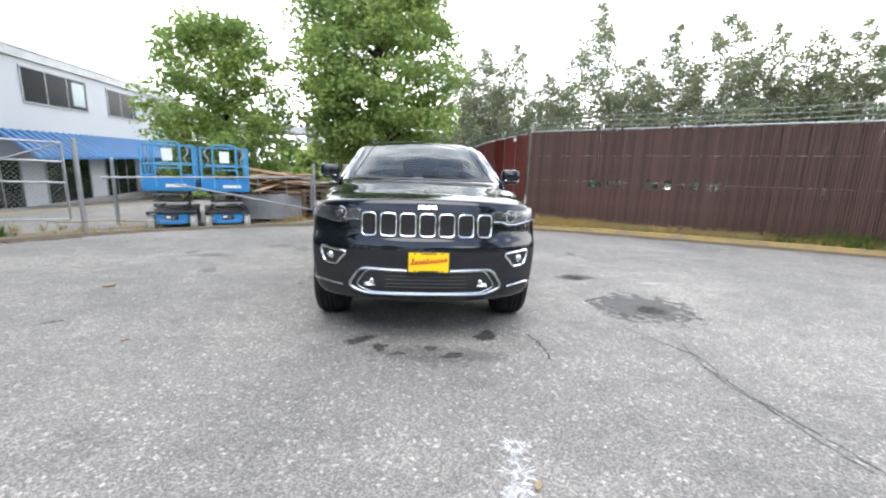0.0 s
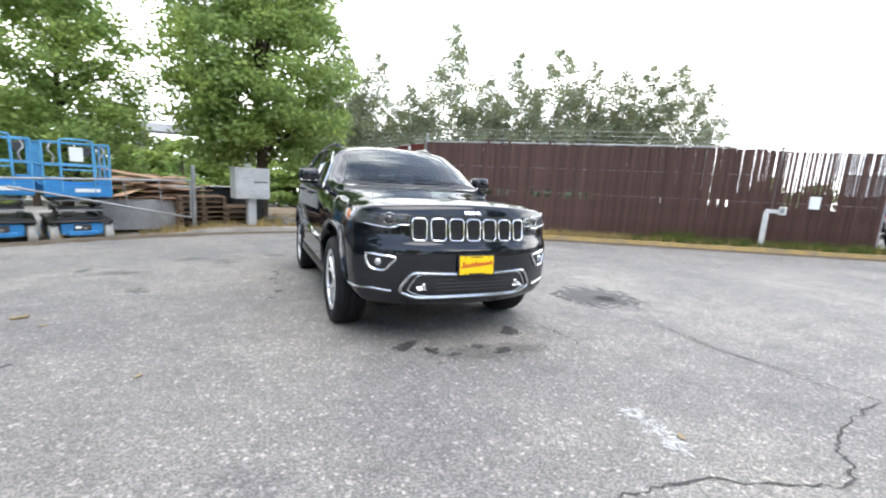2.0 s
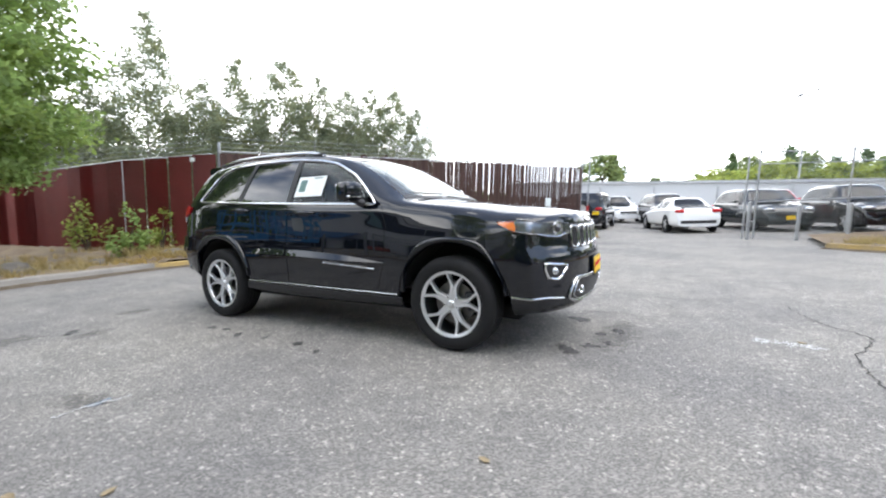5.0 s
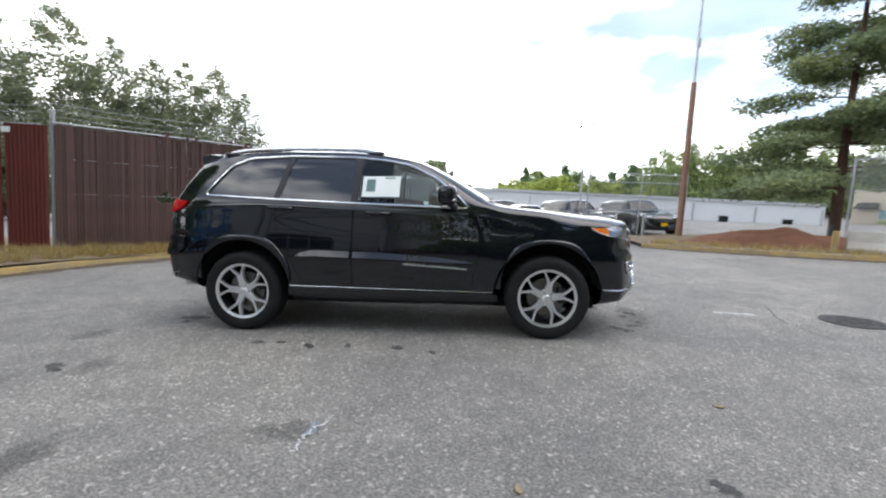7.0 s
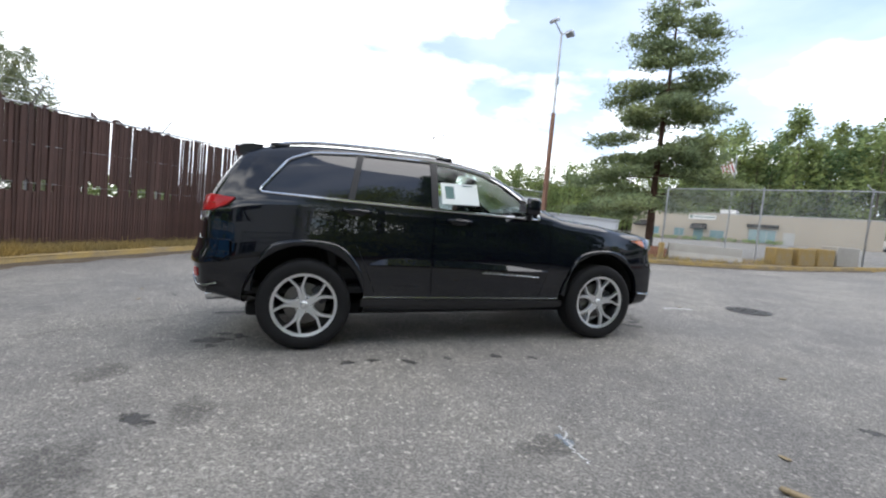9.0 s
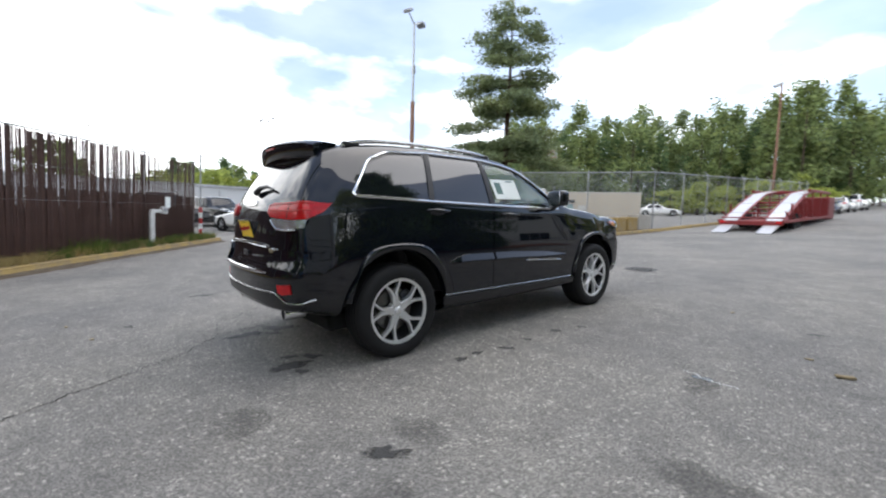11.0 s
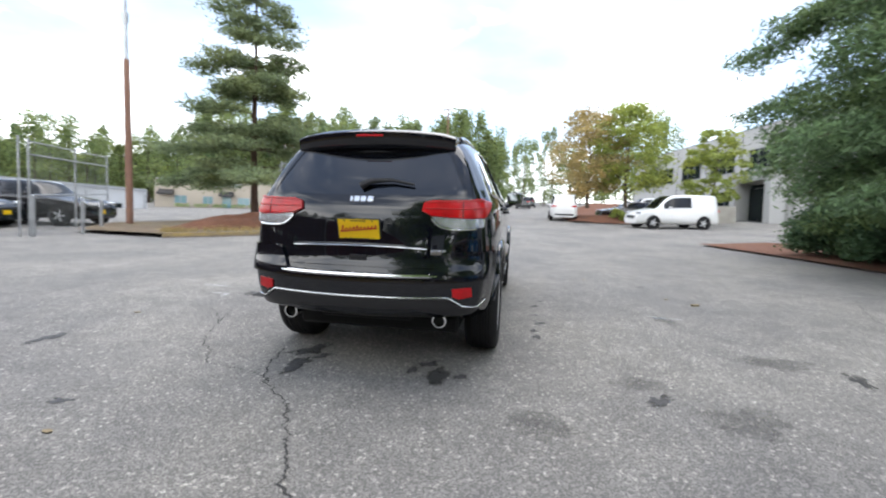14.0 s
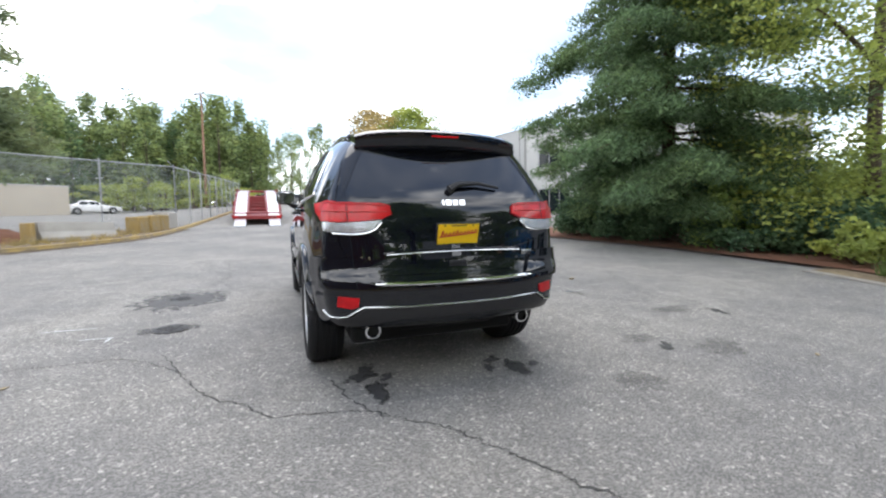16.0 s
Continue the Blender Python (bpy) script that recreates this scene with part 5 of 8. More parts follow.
def lie(name, bm, mat, label, category):
    thing(name, LOT.copy(), label, category, kind="structure", bm=bm, mat=mat, smooth=False)


for pts, w in (
    ([(2.05, .94), (1.75, 1.61), (1.60, 1.92), (1.36, 2.15), (1.22, 2.34), (1.0, 2.40), (.80, 2.45)], .010),
    ([(.81, 1.95), (.70, 2.36), (.53, 2.62), (.26, 2.85), (.18, 3.0), (.07, 3.18), (-.03, 3.38), (-.11, 3.52), (-.29, 3.78), (-.46, 4.0), (-.8, 4.4)], .014),
    ([(.78, 2.45), (.66, 2.50), (.53, 2.60)], .008),
    ([(-.65, -4.18), (-.27, -4.15), (.14, -4.18), (.70, -4.43), (.95, -4.38), (1.22, -4.21), (1.98, -4.08)], .014),
    ([(1.81, -2.06), (2.02, -2.6), (1.95, -3.1), (1.98, -3.6), (2.02, -4.1), (2.1, -4.8)], .010),
    ([(2.16, -2.1), (1.94, -2.88), (1.93, -3.5), (1.93, -3.9)], .008),
    ([(.87, -2.14), (.90, -2.4), (.89, -2.66)], .016),
    ([(-6.0, -2.0), (-5.2, -.5), (-4.9, 1.2)], .008),
    ([(1.8, 1.47), (2.3, .95), (3.1, .9), (4.2, .5)], .008),
):
    lie("asphalt_crack", ribbon(pts, w), M["crack"], "dark open crack in the asphalt", "crack")
lie("tar_patch", blot(2.30, -1.38, .74, .56, 10, .28, h=.004), M["patch"], "dark tar repair round a drain cover", "asphalt patch")
lie("tar_patch", blot(2.15, .10, .30, .20, 0, .2), M["patch"], "small dark tar repair on the lot", "asphalt patch")
for x, y, r in ((2.36, -1.42, .15), (2.16, .11, .16), (.10, -4.93, .30)):
    bm = bmesh.new()
    bmesh.ops.create_circle(bm, cap_ends=True, segments=28, radius=r, matrix=pose(x, y, .009))
    for a in range(6):
        for k in range(3):
            q = r * (.25 + .22 * k)
            box(bm, (.03, .03, .006), pose(x + q * math.cos(a * 1.047 + k * .4), y + q * math.sin(a * 1.047 + k * .4), .011))
    lie("drain_cover", bm, M["iron"], "round cast iron drain cover set in asphalt", "drain cover")
stains = [(-.50, -2.28, .10, .05), (-.35, -2.42, .07, .04), (.19, -2.59, .08, .03), (.05, -2.45, .05, .03), (-.2, -2.55, .05, .02), (.5, -2.2, .12, .05), (.56, 1.92, .15, .08), (.53, 2.24, .12, .06), (.42, 2.05, .06, .04),
          (-.56, 2.24, .14, .06), (-.72, 2.20, .06, .03), (-.35, 2.16, .06, .03), (-.45, 2.02, .08, .04), (-2.02, 2.3, .10, .05), (-1.35, .62, .07, .025), (-1.30, .30, .05, .02), (-1.32, -.15, .06, .03), (-1.28, .9, .05, .03), (-1.4, -.45, .05, .02), (-1.3, 1.1, .07, .03),
          (-3.6, 1.6, .14, .04), (1.6, 3.1, .06, .03), (-3.0, -1.9, .06, .03), (2.9, 2.2, .15, .06)]
for x, y, a, b in stains:
    lie("oil_stain", blot(x, y, a * 1.3, b * 1.4, float(rng.random() * 90), .5, 22, .003), M["oil"], "small dark oil stain on asphalt", "stain")
M["wash"] = material("old soaked-in oil", (0.085, 0.083, 0.080), rough=0.8, grain=0.5, grain_scale=80, bump=0.3, bump_scale=90)
soaked(M["wash"], 9.0, .28)
for x, y, a, b, rz in ((-2.45, 2.45, .34, .20, 30), (-1.95, 2.05, .22, .14, 10), (-1.25, 2.75, .26, .16, 20), (-3.2, 1.35, .40, .16, 0), (.1, -2.6, .65, .20, 0), (-2.73, .20, .26, .12, -60)):
    lie("oil_stain", blot(x, y, a, b, rz, .3, 26, .0034), M["wash"], "faint old oil stain soaked into the asphalt", "stain")
for k, (x, y, r) in enumerate(((.385, -3.66, .045), (.36, -3.75, .040), (.335, -3.84, .038), (.315, -3.92, .035), (.30, -4.0, .034))):
    ring = [(x + r * math.cos(q) * (1.5 if k == 0 else 1), y + r * .8 * math.sin(q)) for q in np.linspace(.3 + k, 5.4 + k, 9)]
    lie("paint_mark", ribbon(ring, .034, .0045), M["linepaint"], "worn white sprayed loop on asphalt", "road marking")
for x, y, a, b in ((2.74, .22, .14, .012), (2.62, .30, .014, .08), (3.1, -.2, .26, .014)):
    lie("paint_mark", blot(x, y, a, b, 0, .2, 18, .0045), M["linepaint"], "faded white paint line on asphalt", "road marking")
soaked(M["bluepaint"], 20.0, .6)
lie("paint_mark", ribbon([(-2.92, .08), (-2.80, .06), (-2.66, .03), (-2.54, .01)], .014, .0045), M["linepaint"], "thin worn white chalk line on asphalt", "road marking")
lie("paint_mark", blot(-2.70, .06, .08, .05, -8, .2, 18, .0042), M["bluepaint"], "pale blue spray mark on asphalt", "road marking")

# loose litter
M["cardboard"] = material("dirty tan cardboard", (0.28, 0.22, 0.13), rough=0.9, stain=0.6, stain_scale=20)
thing("wood_scrap", on(-3.35, -.72, 25, .012), "tan scrap of wood lying on asphalt", "scrap", bm=boxes(((.11, .04, .02), (0, 0, 0)), ((.04, .036, .018), (.045, .01, .006)), bevel=.006), mat=M["cardboard"])
for x, y, rz in ((-3.1, -1.01, 10), (.41, -3.93, 60), (-3.0, 2.9, 40), (1.3, 3.4, 0), (2.9, 1.3, 30), (-2.2, -2.3, 70), (2.0, 3.6, 15)):
    b = plate([(-.03, 0), (-.012, .017), (.018, .013), (.036, .0), (.012, -.016), (-.018, -.012)], .004)
    thing("fallen_leaf", on(x, y, rz, .006), "dry tan fallen leaf on the asphalt", "leaf", group="fallen leaves", bm=b, mat=M["cardboard"])

KERB_N = [(-7.7, .2), (-7.0, 2.2), (-6.0, 3.9), (-4.2, 5.6), (-2.6, 6.55), (-1.0, 7.1), (1.3, 7.25), (3.2, 6.75), (5.2, 5.75), (7.6, 4.15), (9.9, 2.35), (11.9, .8), (13.4, -.35)]
KERB_S = [(9.7, -6.2), (8.9, -6.95), (7.7, -8.4), (6.6, -10.0), (5.8, -11.8), (5.3, -14.0), (5.1, -17.0), (4.95, -26.0), (4.8, -45)]


def kerb_bm(pts, side, w=.15, top=.14):
    """A kerb swept along pts; side +1: its back lies to the left of the way."""
    line = smooth_line([(x, y, 0) for x, y in pts], 6)
    bm = bmesh.new()
    rows = []
    for i, p in enumerate(line):
        d = (line[min(i + 1, len(line) - 1)] - line[max(i - 1, 0)]).normalized()
        n = Vector((-d.y, d.x, 0)) * side
        z = rise(p.x, p.y) + float(rng.normal(0, .004))
        h = top * max(.25, min(1.0, (p.x + 3.6) / 1.2)) if p.y > 0 else top
        rows.append([bm.verts.new((p.x + n.x * a, p.y + n.y * a, z + b)) for a, b in ((-.01, -.08), (0, h - .035), (.02, h - .006), (.04, h), (w - .01, h), (w, h - .01), (w, -.08))])
    for a, b in zip(rows, rows[1:]):
        for k in range(6):
            bm.faces.new((a[k], a[k + 1], b[k + 1], b[k]))
    bmesh.ops.recalc_face_normals(bm, faces=bm.faces)
    return bm


thing("kerb_north", LOT.copy(), "dirty concrete kerb along the lot", "kerb", kind="structure", bm=kerb_bm(KERB_N[:7], 1), mat=M["kerb"], sharp=60)
thing("kerb_east", LOT.copy(), "worn yellow-painted kerb before the fence", "kerb", kind="structure", bm=kerb_bm(KERB_N[6:], 1), mat=M["kerbyellow"], sharp=60)
thing("kerb_south", LOT.copy(), "worn yellow-painted kerb along the lot", "kerb", kind="structure", bm=kerb_bm(KERB_S, 1), mat=M["kerbyellow"], sharp=60)


def gutter_bm(pts, width=.34):
    """A ragged strip of washed-up dirt on the lot side of a kerb."""
    line = smooth_line([(x, y, 0) for x, y in pts], 14)
    bm = bmesh.new()
    rows = []
    for i, p in enumerate(line):
        d = (line[min(i + 1, len(line) - 1)] - line[max(i - 1, 0)]).normalized()
        n = Vector((d.y, -d.x, 0))
        w = width * (.45 + .75 * abs(noise.noise((p.x * .9, p.y * .9, 1))) + .35 * float(rng.random()))
        rows.append([bm.verts.new((p.x + n.x * a, p.y + n.y * a, rise(p.x + n.x * a, p.y + n.y * a) + b)) for a, b in ((-.02, .045), (w * .3, .028), (w * .7, .014), (w, .003))])
    for a, b in zip(rows, rows[1:]):
        for k in range(3):
            bm.faces.new((a[k], b[k], b[k + 1], a[k + 1]))
    bmesh.ops.recalc_face_normals(bm, faces=bm.faces)
    return bm


thing("gutter_dirt", LOT.copy(), "dark grit and leaf dirt washed up along the kerb", "dirt", kind="structure", bm=gutter_bm(KERB_N[1:]), mat=M["dirt"])
thing("gutter_dirt", LOT.copy(), "dark grit and leaf dirt washed up along the kerb", "dirt", kind="structure", bm=gutter_bm(KERB_S[:7], .22), mat=M["dirt"])


def sheet(outline, h, bumpy=.03, cell=.6):
    """A raised soil sheet that fills the outline."""
    bm = bmesh.new()
    vs = [bm.verts.new((x, y, 0)) for x, y in outline]
    es = [bm.edges.new((vs[i], vs[(i + 1) % len(vs)])) for i in range(len(vs))]
    bmesh.ops.triangle_fill(bm, edges=es, use_beauty=True)
    for _ in range(5):
        long = [e for e in bm.edges if e.calc_length() > cell and (Vector(e.verts[0].co) + Vector(e.verts[1].co)).length < 60]
        if not long:
            break
        bmesh.ops.subdivide_edges(bm, edges=long, cuts=1)
        bmesh.ops.triangulate(bm, faces=bm.faces)
    for v in bm.verts:
        edge = v.is_boundary
        z = h(v.co.x, v.co.y) if callable(h) else h
        v.co.z = rise(v.co.x, v.co.y) + z + (0 if edge else bumpy * noise.noise((v.co.x * .7, v.co.y * .7, 0)) + bumpy * .5 * noise.noise((v.co.x * 2.3, v.co.y * 2.3, 4)))
    bmesh.ops.recalc_face_normals(bm, faces=bm.faces)
    if sum(f.normal.z for f in bm.faces) < 0:
        bmesh.ops.reverse_faces(bm, faces=bm.faces)
    return bm


inner_n = [(p.x, p.y) for p in smooth_line([(x, y, 0) for x, y in KERB_N], 3)]
verge_n = inner_n + [(14.6, .9), (11.5, 3.6), (8.0, 8.0), (6.5, 16.0), (3.0, 22.0), (-2.5, 22.0), (-4.0, 11.0), (-6.5, 8.0), (-8.6, 4.6), (-9.2, .2)]


def verge_h(x, y):
    beyond = -.703 * (x + 4.8) + .711 * (y - 4.4)
    low = max(0.0, min(1.0, (-x - 2.4) / 1.0))
    return .125 + .13 * max(0, min(1, (y - 6.2) / 2.2)) if x > 1.5 else .12 - .10 * low


thing("verge_north", LOT.copy(), "bare dry soil and straw-coloured grass behind the kerb", "soil", kind="structure", bm=sheet(verge_n, verge_h), mat=M["soil"])
verge_s = [(p.x, p.y) for p in smooth_line([(x, y, 0) for x, y in KERB_S[:7]], 3)] + [(6.3, -17.6), (6.6, -16.2), (9.2, -13.6), (11.6, -14.6), (13.6, -13.0), (15.0, -9.5), (13.4, -6.6)]
thing("verge_south", LOT.copy(), "soil island with dry grass behind the kerb", "soil", kind="structure", bm=sheet(verge_s, .13), mat=M["soil"])
verge_w = [(-7.2, -10.8), (-8.1, -6.8), (-8.6, -3.6), (-8.4, .6), (-8.0, 1.6), (-17.0, 3.0), (-20.0, -3.0), (-16.0, -10.0), (-10.0, -12.2)]
thing("verge_west", LOT.copy(), "bark mulch bed under conifers and shrubs", "soil", kind="structure", bm=sheet(verge_w, .06), mat=M["mulch"])
bank = [(-4.4, -24.2), (-7.2, -23.0), (-12.0, -25.4), (-15.0, -28.6), (-14.0, -34), (-8.0, -38), (-4.2, -36)]
thing("mulch_bank", LOT.copy(), "raised red-brown mulch bank beside the road", "soil", kind="structure", bm=sheet(bank, lambda x, y: .05 + 1.1 * max(0, min(1, (-y - 23.6 - max(0, -x - 7) * .35) / 2.5)) * max(0, min(1, (-x - 4.2) / 1.5)), .08), mat=M["mulch"])


def mound(name, x, y, rx, ry, h, rz, mat, label):
    bm = bmesh.new()
    bmesh.ops.create_grid(bm, x_segments=26, y_segments=18, size=1)
    for v in bm.verts:
        r = min(1, math.hypot(v.co.x, v.co.y))
        z = h * (1 - r * r) * (1 + .5 * noise.noise((v.co.x * 3, v.co.y * 3, x))) + .05 * noise.noise((v.co.x * 9, v.co.y * 9, x))
        v.co = (v.co.x * rx, v.co.y * ry, z - .02)
    return thing(name, on(x, y, rz, .12 + rise(x, y)), label, "mulch", kind="structure", bm=bm, mat=mat)


mound("mulch_mound", 9.7, -10.2, 2.7, 1.1, .50, 54, M["mulch"], "heap of red-brown dead needles and bracken under the pine")


# ---- plants ----
def cards(centres, spread, per, size, flat=0.55, seed=1, droop=0.0, slim=.33):
    """Vertices and faces of many small leaves in clumps: centres (n, 3), spread (n, 3)."""
    g = np.random.default_rng(seed)
    centres, spread = np.asarray(centres, float), np.asarray(spread, float)
    n = len(centres) * per
    c = np.repeat(centres, per, 0) + np.clip(g.normal(0, 1, (n, 3)), -1.7, 1.7) * np.repeat(spread, per, 0) * .55
    a = g.normal(0, 1, (n, 3))
    a[:, 2] *= flat
    a /= np.linalg.norm(a, axis=1, keepdims=True)
    b = np.cross(a, g.normal(0, 1, (n, 3)))
    b /= np.linalg.norm(b, axis=1, keepdims=True) + 1e-9
    s = size * g.uniform(.6, 1.3, (n, 1))
    tip = a * s
    tip[:, 2] -= droop * s[:, 0]
    p = np.stack([c - tip * .5, c + b * s * slim, c + tip * .6, c - b * s * slim], 1).reshape(-1, 3)
    return p, np.arange(n * 4).reshape(-1, 4)


def card_mesh(name, sets, mat):
    vs, fs, k = [], [], 0
    for p, f in sets:
        vs.append(p)
        fs.append(f + k)
        k += len(p)
    vs, fs = np.concatenate(vs), np.concatenate(fs)
    me = bpy.data.meshes.new(name)
    me.from_pydata(vs.tolist(), [], fs.tolist())
    me.materials.append(mat)
    return me


def broadleaf(name, m, height, width, base, seed, mat, bark, label, per=90, leaf=.13, clumps=130, limb=9, trunk=.2, shape="round", stems=1, category="tree"):
    """A broadleaf tree: trunk, limbs, and a crown of leaf clumps with gaps."""
    g = np.random.default_rng(seed)
    t = thing(name, m, label, category)
    bm = bmesh.new()
    top = Vector((float(g.normal(0, .15)), float(g.normal(0, .15)), height * .86))
    for k in range(stems):
        off = Vector((float(g.normal(0, .25)), float(g.normal(0, .25)), 0)) if stems > 1 else Vector((0, 0, 0))
        tube(bm, smooth_line([off * .5, off + Vector((.05, 0, height * .25)), off * 1.6 + Vector((-.05, .08, height * .55)), top + off * 2], 4), [trunk * (1 - .88 * i / 12) / math.sqrt(stems) for i in range(13)], 9)
    cs, sp = [], []

    def half(z):
        u = (z - base) / (height - base)
        if shape == "round":
            return width * math.sin(math.pi * (.15 + .78 * u)) ** .6
        if shape == "cone":
            return width * (1 - u) ** .75 * min(1, .5 + u * 3)
        return width * min(1, .55 + 1.8 * u) * min(1, max(.02, (1 - u) / .55)) ** .7

    for i in range(clumps):
        z = base + (height - base) * float(g.random()) ** .9
        while shape == "column" and g.random() > half(z) / width + .04:
            z = base + (height - base) * float(g.random())
        a = float(g.random()) * 6.283
        r = half(z) * (float(g.random()) ** .45)
        w = (.20 + .16 * float(g.random())) * width * .8
        if shape == "column":
            w *= .50 + .35 * half(z) / width
        cs.append((r * math.cos(a), r * math.sin(a), z - .12 * r))
        sp.append((w, w, w * (.9 if shape == "column" else .5)))
    for i in range(limb):
        c = Vector(cs[(i * 7) % len(cs)])
        z0 = max(base * .7, c.z - .35 * math.hypot(c.x, c.y) - .6)
        s0 = Vector((0, 0, z0))
        tube(bm, smooth_line([s0, s0.lerp(c, .5) + Vector((0, 0, .15)), c], 3), [trunk * .38 * (1 - .8 * k / 6) for k in range(7)], 6)
    part("trunk", bm, bark, t, sharp=60)
    part("crown", card_mesh("crown", [cards(cs, sp, per, leaf, seed=seed)], mat), None, t)
    return t


# two broadleaf trees behind the lifts and the mailboxes
broadleaf("maple_tree", at(-6.5, 10.4, 0, .1), 6.5, 2.35, 1.3, 11, M["leafmaple"], M["bark"], "round green broadleaf tree behind the lifts", per=150, leaf=.13, clumps=190, trunk=.16)
broadleaf("maple_tree", at(-1.35, 10.9, 0, .1), 9.8, 2.85, 2.1, 23, M["leafmaple"], M["bark"], "tall dense green maple behind the mailboxes", per=190, leaf=.145, clumps=350, limb=18, trunk=.24)
# poplar row beyond the fence
POP = [(9.7, 53.6, 22), (13.3, 51.5, 22.5), (17.5, 50.5, 18), (22.3, 48.6, 25), (25.5, 44, 17), (27.5, 40.4, 21), (30.1, 36.1, 20), (33, 33.8, 17), (35.3, 31.9, 18), (37.2, 29.9, 17), (39, 27.6, 16.5), (40.7, 25.4, 15.5), (6.5, 55, 19)]
pops = [broadleaf("poplar_tree", at(*POP[0][:2]), 20.0, 4.9, 1.0, 41, M["leafpoplar"], M["barkpale"], "tall thin-crowned poplar beyond the fence", per=60, leaf=.27, clumps=320, limb=18, trunk=.2, shape="column")]
tagged(pops[0], group="poplar row")
alt = broadleaf("poplar_tree", at(*POP[1][:2]), 20.0, 4.4, 1.0, 47, M["leafpoplar"], M["barkpale"], "tall thin-crowned poplar beyond the fence", per=58, leaf=.27, clumps=300, limb=18, trunk=.18, shape="column")
tagged(alt, group="poplar row")
for i, (x, y, h) in enumerate(POP[2:]):
    c = copy_thing((pops[0], alt)[i % 2], at(x, y, i * 67))
    c.scale = (h / 20 * .95, h / 20 * .95, h / 20 * (.88 + .05 * (i % 3)))
for i, (x, y, h) in enumerate([(15.5, 54, 12), (19.8, 52, 14), (24.0, 47, 12.5), (26.6, 43.5, 13.5), (29.2, 39.5, 12), (31.8, 36.6, 13), (34.4, 34.2, 12), (36.5, 32.2, 12.5), (11.4, 55, 14), (8.0, 57, 12)]):
    c = copy_thing((alt, pops[0])[i % 2], at(x, y, 40 + i * 83))
    c.scale = (h / 20 * 1.3, h / 20 * 1.3, h / 20)
pops[0].scale = (1.0, 1.0, .97)
alt.scale = (1.0, 1.0, .95)


def conifer(name, m, height, width, base, seed, mat, bark, label, whorls=16, per_pad=40, leaf=.16, trunk=.22, droop=.25, gaps=.15, upturn=0.0, taper=.8, inner=.25, pad=.5, hang=.1, arms=5):
    """A conifer: straight trunk, whorls of boughs, flat pads of needles with sky between them."""
    g = np.random.default_rng(seed)
    t = thing(name, m, label, "tree")
    bm = bmesh.new()
    tube(bm, smooth_line([(0, 0, 0), (.06, .02, height * .33), (-.04, .05, height * .66), (0, 0, height)], 5), [trunk * (1 - .93 * i / 15) for i in range(16)], 9)
    cs, sp = [], []
    for wv in range(whorls):
        u = (wv + .5 * float(g.random())) / whorls
        z = base + (height * .98 - base) * u
        reach = width * (1 - u) ** taper * (.70 + .45 * float(g.random())) + .2
        for k in range(arms):
            if g.random() < gaps:
                continue
            a = 6.283 * (k + .8 * float(g.random())) / arms + wv * 1.9
            r = reach * (.6 + .5 * float(g.random()))
            z0 = z + float(g.normal(0, .12))
            root = Vector((0, 0, z0))
            tip = Vector((r * math.cos(a), r * math.sin(a), z0 - droop * r + upturn * r))
            mid = root.lerp(tip, .55) + Vector((0, 0, .06 * r))
            tube(bm, [root, mid, tip], [trunk * .22 * (1 - u * .6), trunk * .13 * (1 - u * .6), .008], 5)
            side = Vector((-math.sin(a), math.cos(a), 0))
            n = max(2, int(r * (1 - inner) / (pad * .62)) + 1)
            for j in range(n):
                q = inner + (1 - inner) * (j + 1) / n
                p = root.lerp(mid, q / .55) if q < .55 else mid.lerp(tip, (q - .55) / .45)
                wide = pad * (.55 + .35 * float(g.random())) * (.6 + .4 * min(1, r / 2))
                for e in ((-1, 0, 1) if r > 1.2 and .35 < q < .95 else (0,)):
                    o = p + side * e * wide * (.8 + .5 * float(g.random()))
                    cs.append((o.x, o.y, o.z + .03 - abs(e) * hang * wide + float(g.normal(0, .04))))
                    sp.append((wide, wide, pad * .17 + hang * .6 * wide))
    part("trunk", bm, bark, t, sharp=60)
    part("needles", card_mesh("needles", [cards(cs, sp, per_pad, leaf, .35, seed, hang, .17)], mat), None, t)
    return t


pine = conifer("pine_tree", at(11.4, -13.4, 0, .12), 11.7, 4.4, 1.9, 61, M["leafpine"], M["barkpine"], "open-crowned pine with tiered boughs on the soil island", whorls=15, per_pad=80, leaf=.19, trunk=.19, droop=.12, gaps=.36, upturn=.04, taper=.58, inner=.22, pad=.66, hang=.28)
conifer("spruce_tree", at(-10.4, -5.0, 0, .05), 19.0, 4.3, 1.5, 71, M["leafspruce"], M["barkpine"], "broad green spruce with drooping boughs beside the lot", whorls=32, per_pad=105, leaf=.13, trunk=.24, droop=.20, gaps=.24, taper=.5, inner=.18, pad=.52, hang=.5, arms=7)


def shrub(name, x, y, rx, ry, h, seed, mat, label, per=60, leaf=.13, n=40, droop=.1):
    g = np.random.default_rng(seed)
    t = thing(name, at(x, y, 0, .05), label, "shrub")
    bm = bmesh.new()
    cs, sp = [], []
    for i in range(n):
        a, r = float(g.random()) * 6.283, float(g.random()) ** .5
        z = h * (.15 + .8 * float(g.random()) * (1 - .6 * r * r))
        cs.append((rx * r * math.cos(a), ry * r * math.sin(a), z))
        sp.append((rx * .28, ry * .28, h * .14))
        if i % 3 == 0:
            tube(bm, [(0, 0, -.02), (cs[-1][0] * .4, cs[-1][1] * .4, z * .6), cs[-1]], [.03, .02, .006], 5)
    part("stems", bm, M["bark"], t)
    part("leaves", card_mesh("leaves", [cards(cs, sp, per, leaf, .5, seed, droop)], mat), None, t)
    return t


